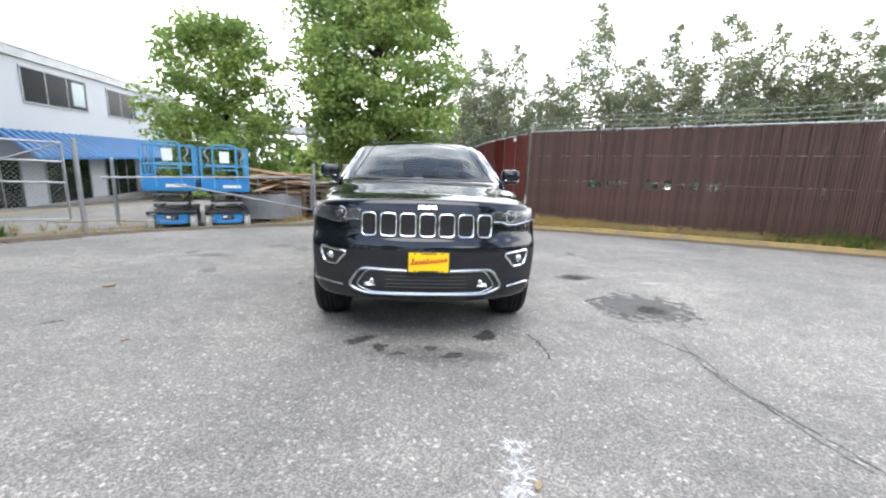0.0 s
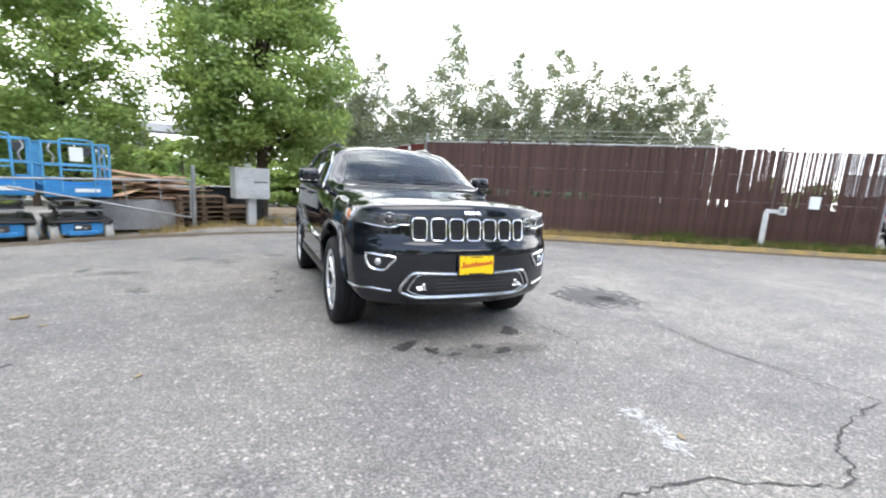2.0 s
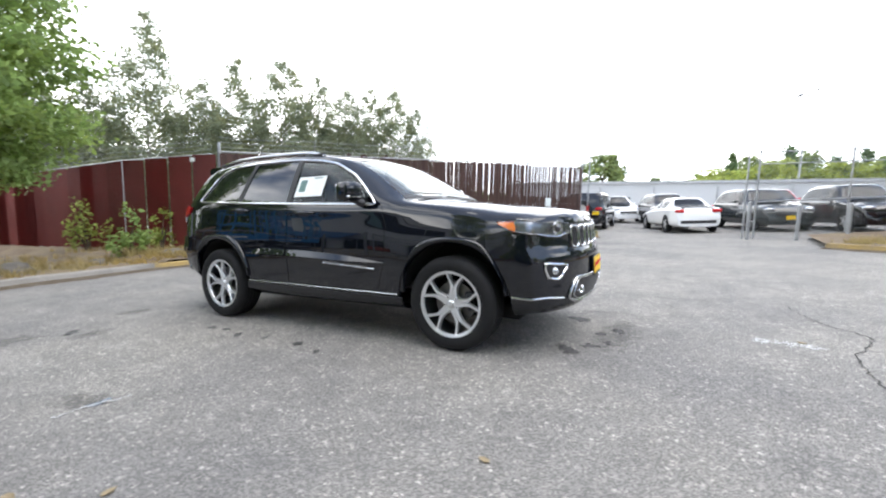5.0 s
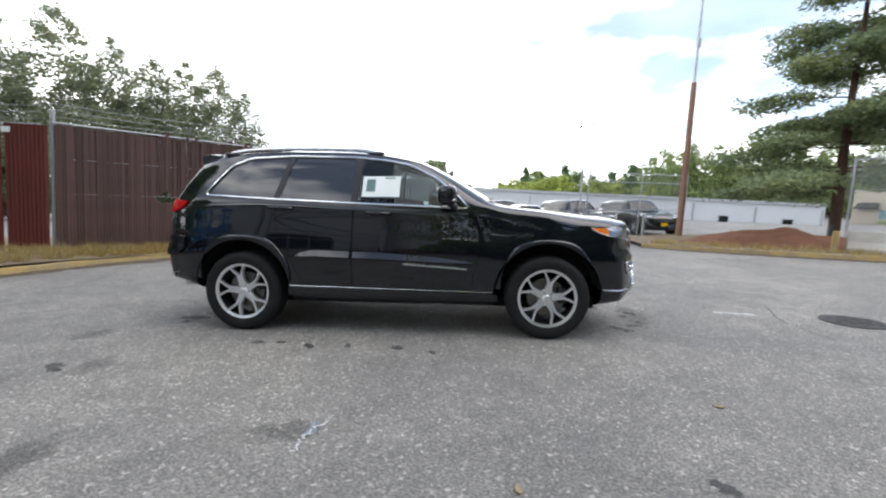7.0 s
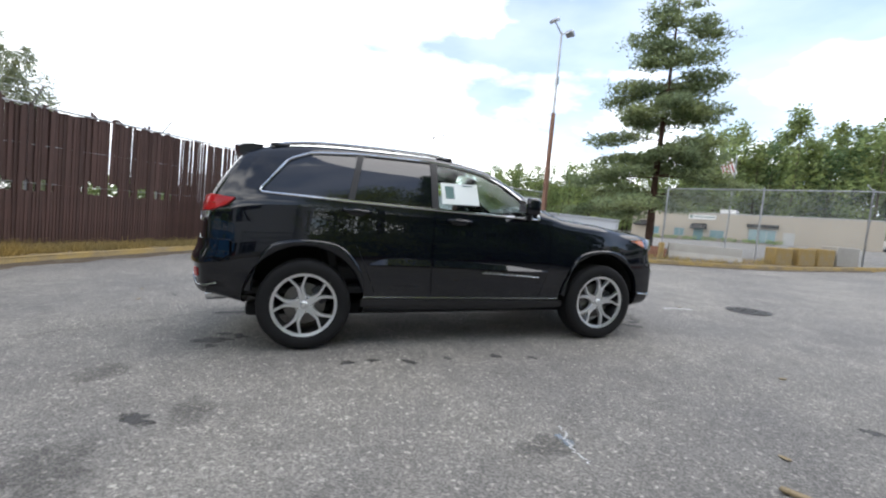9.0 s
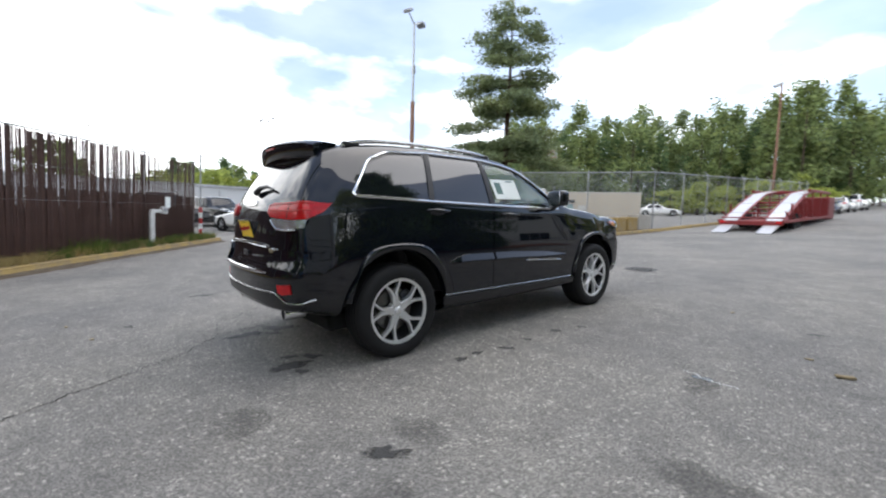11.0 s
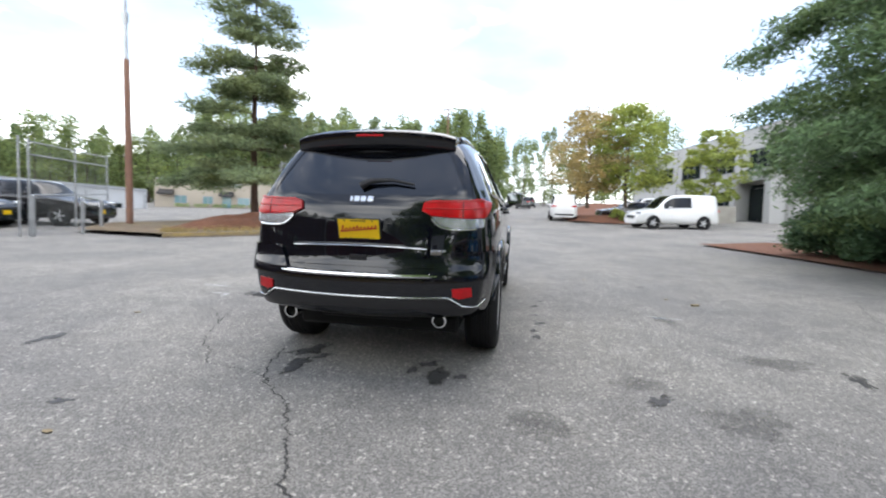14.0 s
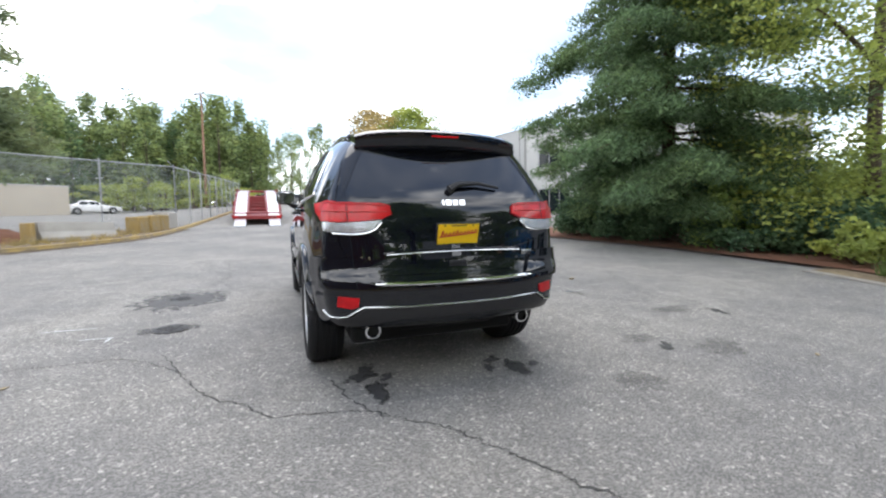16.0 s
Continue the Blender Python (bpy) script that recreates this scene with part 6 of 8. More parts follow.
M["leafjuniper"] = leaf_material("juniper sprays", (0.085, 0.150, 0.085), .4)
for i, (x, y, rx, ry, h) in enumerate([(-9.7, -7.6, 1.3, 1.2, 1.7), (-9.9, -5.9, 1.4, 1.4, 1.7), (-10.1, -4.2, 1.3, 1.4, 1.8), (-10.4, -2.4, 1.4, 1.3, 1.7), (-10.6, -8.2, 1.3, 1.2, 2.0), (-11.0, -.6, 1.3, 1.3, 1.4)]):
    shrub("juniper_shrub", x, y, rx, ry, h, 80 + i, M["leafjuniper"], "spreading blue-green juniper at the lot's edge", 240, .10, 60, .15)
shrub("broadleaf_shrub", -10.0, -3.0, .9, .8, 1.9, 95, M["leafmaple"], "bright green shrub between the junipers", 80, .14, 36)
shrub("broadleaf_shrub", -9.2, .3, .6, .6, .9, 96, M["leafyellow"], "low yellow-green weed clump", 70, .12, 20)
broadleaf("maple_tree", at(-12.6, -1.0, 0, .05), 15.0, 4.0, .8, 97, M["leafyellow"], M["bark"], "yellow-green broadleaf tree beyond the spruces", per=170, leaf=.12, clumps=400)
shrub("vine", 3.0, 10.2, .5, .35, 1.5, 98, M["leafyellow"], "yellowing sapling against the red fence", 26, .12, 14)
shrub("vine", 2.2, 12.6, .6, .35, 2.0, 99, M["leafyellow"], "yellowing sapling against the red fence", 26, .12, 16)
shrub("sapling", 1.7, 9.2, .45, .4, 1.6, 100, M["leafmaple"], "thin green sapling before the red fence", 24, .13, 14)

# trees on the bank across the road, and small street trees
broadleaf("maple_tree", at(-5.9, -27.2, 0, .9), 6.8, 2.9, 1.2, 103, M["leafred"], M["bark"], "broadleaf tree turning red on the mulch bank", per=80, leaf=.18, clumps=130, trunk=.14)
broadleaf("maple_tree", at(-8.4, -26.8, 0, 1.0), 7.0, 3.0, 1.2, 104, M["leafyellow"], M["bark"], "yellow-green broadleaf tree on the mulch bank", per=90, leaf=.18, clumps=150, trunk=.14)
broadleaf("maple_tree", at(-13.6, -25.6, 0, .1), 6.0, 1.9, 1.6, 105, M["leafyellow"], M["bark"], "small light green street tree by the grey building", per=70, leaf=.2, clumps=70, trunk=.09)
shrub("bank_shrub", -7.6, -24.6, .7, .6, .9, 106, M["leafyellow"], "yellow-green shrub on the mulch bank", 60, .14, 20)


def woods(name, spots, mat, seed, label, leaf=.8, per=26):
    """Far woodland in one mesh."""
    g = np.random.default_rng(seed)
    cs, sp, bm = [], [], bmesh.new()
    for x, y, h, w, kind in spots:
        p0 = ground(x, y)
        tube(bm, [p0, p0 + Vector((0, 0, h * .8))], [.18, .05], 5)
        n = int(16 + h * 1.3)
        for i in range(n):
            u = float(g.random())
            if kind == "cone":
                r, z = w * (1 - u) ** .8 * float(g.random()) ** .4, h * (.08 + .92 * u)
            else:
                r, z = w * math.sin(math.pi * (.15 + .85 * u)) ** .6 * float(g.random()) ** .45, h * (.12 + .88 * u)
            a = float(g.random()) * 6.283
            cs.append((p0.x + r * math.cos(a), p0.y + r * math.sin(a), p0.z + z))
            sp.append((w * .36, w * .36, h * .075))
    ob = thing(name, None, label, "woodland", kind="stuff")
    me = card_mesh(name, [cards(cs, sp, per, leaf, .6, seed, .1)], mat)
    tm = finish(bm, "trunks", M["bark"])
    part("crowns", me, None, ob)
    part("trunks", tm, None, ob)
    return ob


g = np.random.default_rng(300)


def belt_of(a0, a1, d0, d1, h0, h1, n, w=2.4, cone=.4):
    """Trees in a sector seen from the lot's middle; bearings in degrees, 0 = +y, clockwise."""
    out = []
    for i in range(n):
        a = radians(a0 + (a1 - a0) * (i + float(g.random())) / n)
        d = d0 + (d1 - d0) * float(g.random())
        h = h0 + (h1 - h0) * float(g.random())
        out.append((d * math.sin(a), d * math.cos(a), h, w * (.7 + .6 * float(g.random())), "cone" if g.random() < cone else "round"))
    return out


woods("woodland", belt_of(138, 178, 66, 90, 11.5, 18, 70, 2.7, .45), M["leafwood"], 311, "mixed green woodland beyond the lots", .46, 62)
woods("woodland", belt_of(139, 177, 69, 76, 9, 16, 22, 2.6, 1.0), M["leafspruce"], 321, "dark conifers at the wood's edge", .34, 52)
woods("woodland", belt_of(160, 176, 56, 61, 1.8, 4.2, 16, 2.0, .1), M["leafyellow"], 322, "bright undergrowth before the woods", .28, 40)
woods("woodland", belt_of(96, 140, 120, 150, 7, 13, 90, 4.8, .25), M["leafwood"], 312, "green woodland on the far hillside", .8, 34)
woods("woodland", belt_of(94, 142, 112, 125, 5, 9.5, 60, 5.0, .1), M["leafyellow"], 323, "bright yellow-green trees on the far hillside", .8, 34)
woods("woodland", belt_of(96, 140, 108, 135, 10, 15, 14, 3.0, .9), M["leafspruce"], 324, "dark firs standing out of the hillside woods", .7, 40)
woods("woodland", belt_of(112, 138, 85, 100, 9, 14, 34, 3.4, .5), M["leafwood"], 313, "mixed trees behind the beige building", .42, 46)
woods("woodland", belt_of(177, 200, 80, 110, 11, 18, 22, 2.6, .6), M["leafwood"], 314, "thin woodland up the road", .4, 40)
woods("woodland", belt_of(60, 98, 120, 150, 5, 9, 30, 4.0, .3), M["leafwood"], 315, "low far trees behind the white building", 1.0, 24)
woods("woodland", belt_of(-40, 48, 62, 80, 5, 10, 46, 3.0, .4), M["leafspruce"], 316, "dark understorey beyond the fence", .45, 40)
woods("woodland", belt_of(200, 296, 55, 75, 4, 7, 80, 3.0, .3), M["leafwood"], 317, "green trees closing the lot's far side", .8, 24)
woods("woodland", belt_of(-35, 10, 24, 34, 2.2, 4.0, 24, 1.8, .1), M["leafmaple"], 318, "bright green undergrowth beyond the yard", .35, 60)
broadleaf("round_tree", at(57, 6, 0), 7.5, 3.2, 1.8, 320, M["leafwood"], M["bark"], "round green tree behind the white building", per=50, leaf=.5, clumps=60)


def tufts(name, spots, mat, seed, label, h=.16, per=18):
    """Grass in one mesh."""
    g2 = np.random.default_rng(seed)
    vs, fs = [], []
    for x, y, s in spots:
        p0 = ground(x, y, .12 if x > -8 else .04)
        for i in range(per):
            a, r = g2.random() * 6.283, g2.random() * .10 * s
            b = np.array([p0.x + r * math.cos(a), p0.y + r * math.sin(a), p0.z - .01 + (verge_h(x, y) - .125 if y > 5 else 0)])
            lean = g2.normal(0, .45, 2)
            L = h * s * g2.uniform(.5, 1.3)
            tip = b + np.array([lean[0] * L, lean[1] * L, L])
            sd = np.array([math.cos(a + 1.5), math.sin(a + 1.5), 0]) * .006 * s
            k = len(vs)
            vs += [b - sd, b + sd, tip]
            fs.append((k, k + 1, k + 2))
    me = bpy.data.meshes.new(name)
    me.from_pydata([tuple(v) for v in vs], [], fs)
    me.materials.append(mat)
    ob = new(name, me)
    tagged(ob, label, "grass", kind="stuff")


nline = smooth_line([(x, y, 0) for x, y in KERB_N], 12)
spots, green = [], []
for i, p in enumerate(nline[:-1]):
    d = (nline[i + 1] - p).normalized()
    nn = Vector((-d.y, d.x, 0))
    for k in range(22 if p.x > 1 else 5 if p.x > -3.4 else 1):
        q = p + nn * (.2 + (1.1 if p.x > 3 else 2.2) * float(g.random())) + d * .4 * float(g.random())
        (green if p.x > 8 and g.random() < .6 else spots).append((q.x, q.y, .6 + .8 * float(g.random())))
for i in range(260):
    spots.append((-1.5 + 5 * float(g.random()), 7.6 + 6 * float(g.random()), .5 + .6 * float(g.random())))
for i in range(60):
    green.append((9.4 + 1.6 * float(g.random()), 3.1 + .7 * float(g.random()) - (.0), 1.0 + 1.0 * float(g.random())))
    green.append((-7.6 - .9 * float(g.random()), 1.2 + 2.2 * float(g.random()), .8 + .9 * float(g.random())))
tufts("dry_grass", spots, M["grass"], 331, "dry straw-coloured grass tufts on the verge")
tufts("green_grass", green, M["grassgreen"], 332, "green weeds along the fence foot", .2)
spots = []
sl = smooth_line([(x, y, 0) for x, y in KERB_S[:6]], 10)
for i, p in enumerate(sl[:-1]):
    d = (sl[i + 1] - p).normalized()
    nn = Vector((-d.y, d.x, 0))
    for k in range(4):
        q = p + nn * (.2 + 1.2 * float(g.random()))
        spots.append((q.x, q.y, .6 + .8 * float(g.random())))
tufts("dry_grass", spots, M["grass"], 333, "dry straw-coloured grass tufts on the soil island")

# ---- fences ----
CORNER, GATE_END = Vector((3.7, 8.4, 0)), Vector((13.75, .42, 0))


def along(a, b, t):
    return a.lerp(b, t)


def post_bm(h, r=.035):
    bm = bmesh.new()
    tube(bm, [(0, 0, -.1), (0, 0, h)], r, 8)
    tube(bm, [(0, 0, h), (0, 0, h + .03)], [r * 1.15, r * .5], 8)
    return bm


def barbed(parent, pts, n=3, up=.12):
    """Strands of barbed wire on slanting arms."""
    for k in range(n):
        line = []
        for a, b in zip(pts, pts[1:]):
            for j in range(4):
                p = a.lerp(b, j / 4)
                line.append(p + Vector((-.07 * (k + 1), -.09 * (k + 1), up * (k + 1) - .03 * math.sin(math.pi * j / 4))))
        line.append(pts[-1] + Vector((-.07 * (k + 1), -.09 * (k + 1), up * (k + 1))))
        bm = bmesh.new()
        tube(bm, line, .006, 4)
        for p in line[1::2]:
            box(bm, (.05, .006, .006), Matrix.Translation(p) @ pose(0, 0, 0, 0, 30, 40))
        part("barbed_wire", bm, M["mesh"], parent)


fence_e = thing("slat_fence", None, "tall chain-link fence filled with brown privacy slats", "fence")
FE_LEN = (GATE_END - CORNER).length
dirE = (GATE_END - CORNER).normalized()
rotE = math.degrees(math.atan2(dirE.y, dirE.x))


def fe(s, h=0.0):
    """A place along the slat fence, s metres from its corner."""
    p = CORNER + dirE * s
    return ground(p.x, p.y, .27 - .13 * s / FE_LEN + h)


slat_full = finish(boxes(((.077, .012, 2.66), (0, 0, 1.33)), bevel=.003), "slat", M["slat"])
slat_low = finish(boxes(((.072, .012, 1.05), (0, 0, .525)), bevel=.003), "slat", M["slat"])
slat_mid = finish(boxes(((.070, .012, 1.47), (0, 0, .735)), bevel=.003), "slat", M["slat"])
slat_thin = finish(boxes(((.060, .012, 2.62), (0, 0, 1.31)), bevel=.003), "slat", M["slat"])
g = np.random.default_rng(401)
s, pitch = .06, .058
while s < FE_LEN - .05:
    u = s / FE_LEN
    p = fe(s, float(g.normal(0, .012)))
    turn = pose(p.x, p.y, p.z, float(g.normal(0, .25)), float(g.normal(0, .2)), rotE + (10 if s / FE_LEN < .42 else 21) + float(g.normal(0, 1.2)))
    flat = pose(p.x + .03, p.y + .035, p.z, 0, float(g.normal(0, .2)), rotE)
    hole = (1.9 < s < 3.0 and g.random() < .7) or (3.4 < s < 5.6 and g.random() < .55) or (7.0 < s < 7.6 and g.random() < .3) or (8.4 < s < 9.6 and g.random() < .12)
    if u < .76:
        if hole:
            z = 1.06 + .08 * float(g.random())
            part("slat", slat_low, None, fence_e, m=turn)
            part("slat", slat_mid, None, fence_e, m=turn @ pose(0, 0, z + .10 + .10 * float(g.random())))
        else:
            part("slat", slat_full, None, fence_e, m=turn)
            if g.random() < .97:
                part("slat", (slat_full if g.random() < .93 else slat_low) if u < .42 else slat_mid if g.random() < .8 else slat_low, None, fence_e, m=flat)
    else:
        part("slat", slat_thin if u > .80 or g.random() < .4 else slat_full, None, fence_e, m=turn)
        part("slat", slat_mid if g.random() < .85 else slat_low, None, fence_e, m=flat)
    s += pitch
tops = []
for i in range(6):
    s = FE_LEN * i / 5
    p = fe(s)
    h = 2.95 if i in (0,) else 2.72
    part("post", post_bm(h, .045 if i in (0, 5) else .032), M["galv"], fence_e, m=pose(p.x + .05, p.y + .06, p.z))
    if i:
        part("arm", tubes(((p + Vector((0, 0, 2.7)), p + Vector((-.24, -.30, 3.05))), .014)), M["galv"], fence_e)
    tops.append(p + Vector((0, 0, 2.70)))
part("top_rail", tubes((tops, .021)), M["galv"], fence_e)
barbed(fence_e, tops)
part("top_wire", tubes(([p + Vector((0, 0, -1.5)) for p in tops], .006), ([p + Vector((0, 0, -.75)) for p in tops], .006)), M["mesh"], fence_e)

# red corrugated fence that runs back from the corner
fence_r = thing("sheet_fence", None, "red-brown corrugated sheet metal fence", "fence")
bm = bmesh.new()
prev = None
for k in range(41):
    x, y = k * .02, (.016 if (k // 2) % 2 else -.016) * (1 if k % 2 else .85)
    cur = [bm.verts.new((x, y, z)) for z in (0, .9, 1.8, 2.65)]
    if prev:
        for a in range(3):
            bm.faces.new((prev[a], cur[a], cur[a + 1], prev[a + 1]))
    prev = cur
bmesh.ops.solidify(bm, geom=list(bm.faces), thickness=.004)
sheet_me = finish(bm, "sheet", M["sheet"], sharp=70)
rpts = [Vector((3.66, 8.50, 0)), Vector((2.85, 11.9, 0)), Vector((2.0, 28.5, 0))]
for a, b in zip(rpts, rpts[1:]):
    n = max(1, round((b - a).length / .79))
    ang = math.degrees(math.atan2(b.y - a.y, b.x - a.x))
    for k in range(n):
        p = a.lerp(b, k / n)
        gnd = ground(p.x, p.y, .24 + float(g.normal(0, .012)))
        part("corrugated_sheet", sheet_me, None, fence_r, m=pose(gnd.x, gnd.y, gnd.z, 0, 0, ang + float(g.normal(0, .5))))
tops = [ground(p.x, p.y, .24 + 2.68) for p in [rpts[0], rpts[1], rpts[1].lerp(rpts[2], .33), rpts[1].lerp(rpts[2], .66), rpts[2]]]
part("top_rail", tubes((tops, .022)), M["galv"], fence_r)
barbed(fence_r, tops)
for p in tops[1:]:
    part("post", post_bm(2.7), M["galv"], fence_r, m=pose(p.x + .08, p.y, p.z - 2.68))
part("notice", boxes(((.16, .012, .11), (0, 0, 0)), bevel=.003), M["paper"], fence_r, "small white notice", m=Matrix.Translation(ground(3.38, 9.0, 2.78)) @ pose(0, 0, 0, 0, 0, -76))


def link_mesh(w, h, pitch=.085, wire=.0035):
    """Chain-link wires in one sheet, x from 0 to w."""
    bm = bmesh.new()

    def strip(a, b):
        d = Vector(b) - Vector(a)
        n = Vector((-d.z, 0, d.x)).normalized() * wire
        vs = [bm.verts.new(Vector(q) + o) for q, o in ((a, n), (b, n), (b, -n), (a, -n))]
        bm.faces.new(vs)

    k = -h
    while k < w:
        x0, x1 = max(0, k), min(w, k + h)
        if x1 - x0 > .01:
            strip((x0, 0, x0 - k), (x1, 0, x1 - k))
            strip((x0, .003, h - (x0 - k)), (x1, .003, h - (x1 - k)))
        k += pitch
    return bm


def chain_fence(name, pts, h, label, gap=3.0, rails=(1.0,), arms=False, pitch=.085, r=.03):
    f = thing(name, None, label, "fence")
    for a, b in zip(pts, pts[1:]):
        a, b = Vector((*a, 0)), Vector((*b, 0))
        n = max(1, round((b - a).length / gap))
        ang = math.degrees(math.atan2(b.y - a.y, b.x - a.x))
        L = (b - a).length / n
        link = finish(link_mesh(L, h, pitch), "wire_mesh", M["mesh"], smooth=False)
        for k in range(n + 1):
            p = a.lerp(b, k / n)
            q = ground(p.x, p.y, .05)
            part("post", post_bm(h + .06, r), M["galv"], f, m=pose(q.x, q.y, q.z))
            if arms:
                part("arm", tubes(((q + Vector((0, 0, h)), q + Vector((.22, 0, h + .26))), .013)), M["galv"], f)
            if k < n:
                p2 = a.lerp(b, (k + 1) / n)
                q2 = ground(p2.x, p2.y, .05)
                part("wire_mesh", link, None, f, m=pose(q.x, q.y, q.z, 0, -math.degrees(math.asin((q2.z - q.z) / L)), ang))
                for t in rails:
                    part("rail", tubes(((q + Vector((0, 0, h * t)), q2 + Vector((0, 0, h * t))), .021)), M["galv"], f)
    return f


chain_fence("chainlink_fence", [(9.2, -12.0), (5.4, -17.2)], 2.75, "galvanised chain-link fence with a pipe rail", 3.2)
chain_fence("chainlink_fence", [(5.4, -17.2), (5.3, -27), (5.1, -48)], 2.75, "long galvanised chain-link fence along the road", 3.0, arms=True, pitch=.10)
# sliding gate and posts of the car lot
chain_fence("sliding_gate", [(13.3, -5.2), (16.6, -10.6)], 2.75, "wide galvanised sliding gate of chain-link", 3.1, rails=(1.0, .86, .42), pitch=.12)
for x, y, h in ((12.6, -6.2, .95), (13.5, -7.6, .95), (12.9, -5.0, 1.1)):
    thing("bollard", at(x, y, 0, .1), "short galvanised pipe bollard", "bollard", bm=post_bm(h, .055), mat=M["galv"])
bm = post_bm(2.9, .03)
thing("gate_post", at(13.25, -4.9), "tall galvanised gate post", "post", bm=bm, mat=M["galv"])

# ---- gate pole, keypad, sign ----
M["redpaint"] = material("red post paint", (0.42, 0.03, 0.03), rough=0.55, stain=0.4, stain_scale=6)
M["whitepaint"] = material("white painted steel", (0.72, 0.72, 0.70), rough=0.5, stain=0.35, stain_scale=5, grain=.1)
gp = thing("striped_post", at(13.95, .22), "red and white striped post at the lot entrance", "post")
part("pole", post_bm(3.15, .028), M["galv"], gp)
for k in range(6):
    part("band", tubes((((0, 0, .05 + .2 * k), (0, 0, .25 + .2 * k)), .055), segs=12), M["redpaint"] if k % 2 else M["whitepaint"], gp)
kp = thing("keypad_post", at(11.35, 1.95, rotE - 90 + 60, .14), "white goose-neck keypad post by the fence", "keypad")
part("stem", boxes(((.12, .12, 1.0), (0, 0, .48)), bevel=.012), M["whitepaint"], kp)
part("neck", boxes(((.34, .11, .10), (.14, 0, 1.0)), bevel=.012), M["whitepaint"], kp)
kb = part("keypad_box", boxes(((.16, .15, .22), (.34, 0, 1.03)), bevel=.012), M["whitepaint"], kp)
part("keypad", boxes(((.10, .01, .12), (.34, -.078, 1.04)), bevel=.003), M["galv"], kb)
sg = fe(11.25, 1.25)
thing("paper_sign", pose(sg.x - .05, sg.y - .06, sg.z, 0, 0, rotE), "white paper notice fixed to the fence", "sign", bm=boxes(((.26, .008, .34), (0, 0, 0)), bevel=.002), mat=M["paper"])

# ---- cluster mailbox, rocks, pallets ----
M["mailgrey"] = material("pale grey mailbox enamel", (0.46, 0.47, 0.47), rough=0.5, metal=.2, stain=0.35, stain_scale=4, grain=.1)
mb = thing("cluster_mailbox", at(-1.66, 7.83, 19, .11), "pale grey cluster mailbox on a square pedestal", "mailbox")
part("cabinet", boxes(((.90, .46, .80), (0, 0, 1.18)), bevel=.012), M["mailgrey"], mb)
part("pedestal", boxes(((.22, .20, .80), (.02, 0, .40)), ((.34, .32, .03), (.02, 0, .0)), bevel=.008), M["mailgrey"], mb)
part("cap", boxes(((.94, .50, .03), (0, 0, 1.595)), bevel=.008), M["mailgrey"], mb)
for c in range(2):
    for r in range(6):
        if c == 1 and r in (2, 3):
            continue
        d = part("mail_door", boxes(((.40, .012, .108), (-.215 + .43 * c, -.235, 1.50 - .124 * r)), bevel=.003), M["mailgrey"], mb)
        part("lock", boxes(((.02, .008, .02), (-.215 + .43 * c + .15, -.244, 1.50 - .124 * r)), bevel=.003), M["iron"], d)
part("mail_slot", boxes(((.36, .012, .035), (.215, -.235, 1.24)), bevel=.003), M["iron"], mb, "dark mail slot")

M["rock"] = material("grey-brown boulder", (0.16, 0.145, 0.125), rough=0.95, grain=0.4, grain_scale=30, stain=0.6, stain_scale=3, bump=.8, bump_scale=12)


def rock(x, y, r, seed, flat=.6, h=.1, mat=None, label="rough grey-brown boulder on the dry verge"):
    bm = bmesh.new()
    bmesh.ops.create_icosphere(bm, subdivisions=3, radius=1)
    for v in bm.verts:
        k = 1 + .45 * noise.noise(v.co * 1.1 + Vector((seed, 0, 0))) + .15 * noise.noise(v.co * 3 + Vector((seed, 5, 0)))
        v.co = v.co * k * r
        v.co.z = max(-.25 * r, v.co.z * flat)
    thing("boulder", at(x, y, seed * 50, h + .18 * r), label, "rock", bm=bm, mat=mat or M["rock"], sharp=35)


rock(-.55, 8.75, .30, 1.3)
rock(-1.05, 9.7, .26, 2.7)
rock(.9, 8.9, .18, 3.9)
rock(2.3, 8.25, .34, 4.2)
rock(2.95, 8.3, .24, 5.1)
rock(3.3, 7.9, .16, 6.3, .5, .12, M["concrete"], "pale lump of broken concrete by the fence corner")
rock(4.6, 7.2, .14, 7.7)

M["oldwood"] = material("weathered timber", (0.17, 0.115, 0.075), rough=0.9, grain=.5, grain_scale=40, stain=.5, stain_scale=3, stretch=(1, .15, 1), rand=.3, bump=.3)
M["tanwood"] = material("tan plywood", (0.46, 0.30, 0.20), rough=0.85, grain=.4, grain_scale=30, stain=.5, stain_scale=2, rand=.35)


def pallet_stack(x, y, rz, n):
    t = thing("pallet_stack", at(x, y, rz, .1), "stack of weathered wooden pallets", "pallet")
    slat_me = finish(boxes(((1.2, .09, .02), (0, 0, 0)), bevel=.002), "board", M["oldwood"])
    run_me = finish(boxes(((.09, 1.0, .09), (0, 0, 0)), bevel=.003), "runner", M["oldwood"])
    for k in range(n):
        z = .14 * k
        for j in range(3):
            part("runner", run_me, None, t, m=pose(-.54 + .54 * j, 0, z + .045))
        for j in range(7):
            part("board", slat_me, None, t, m=pose(float(g.normal(0, .01)), -.455 + .152 * j, z + .10))


pallet_stack(-2.35, 8.95, 10, 4)
pallet_stack(-3.0, 8.75, 18, 6)
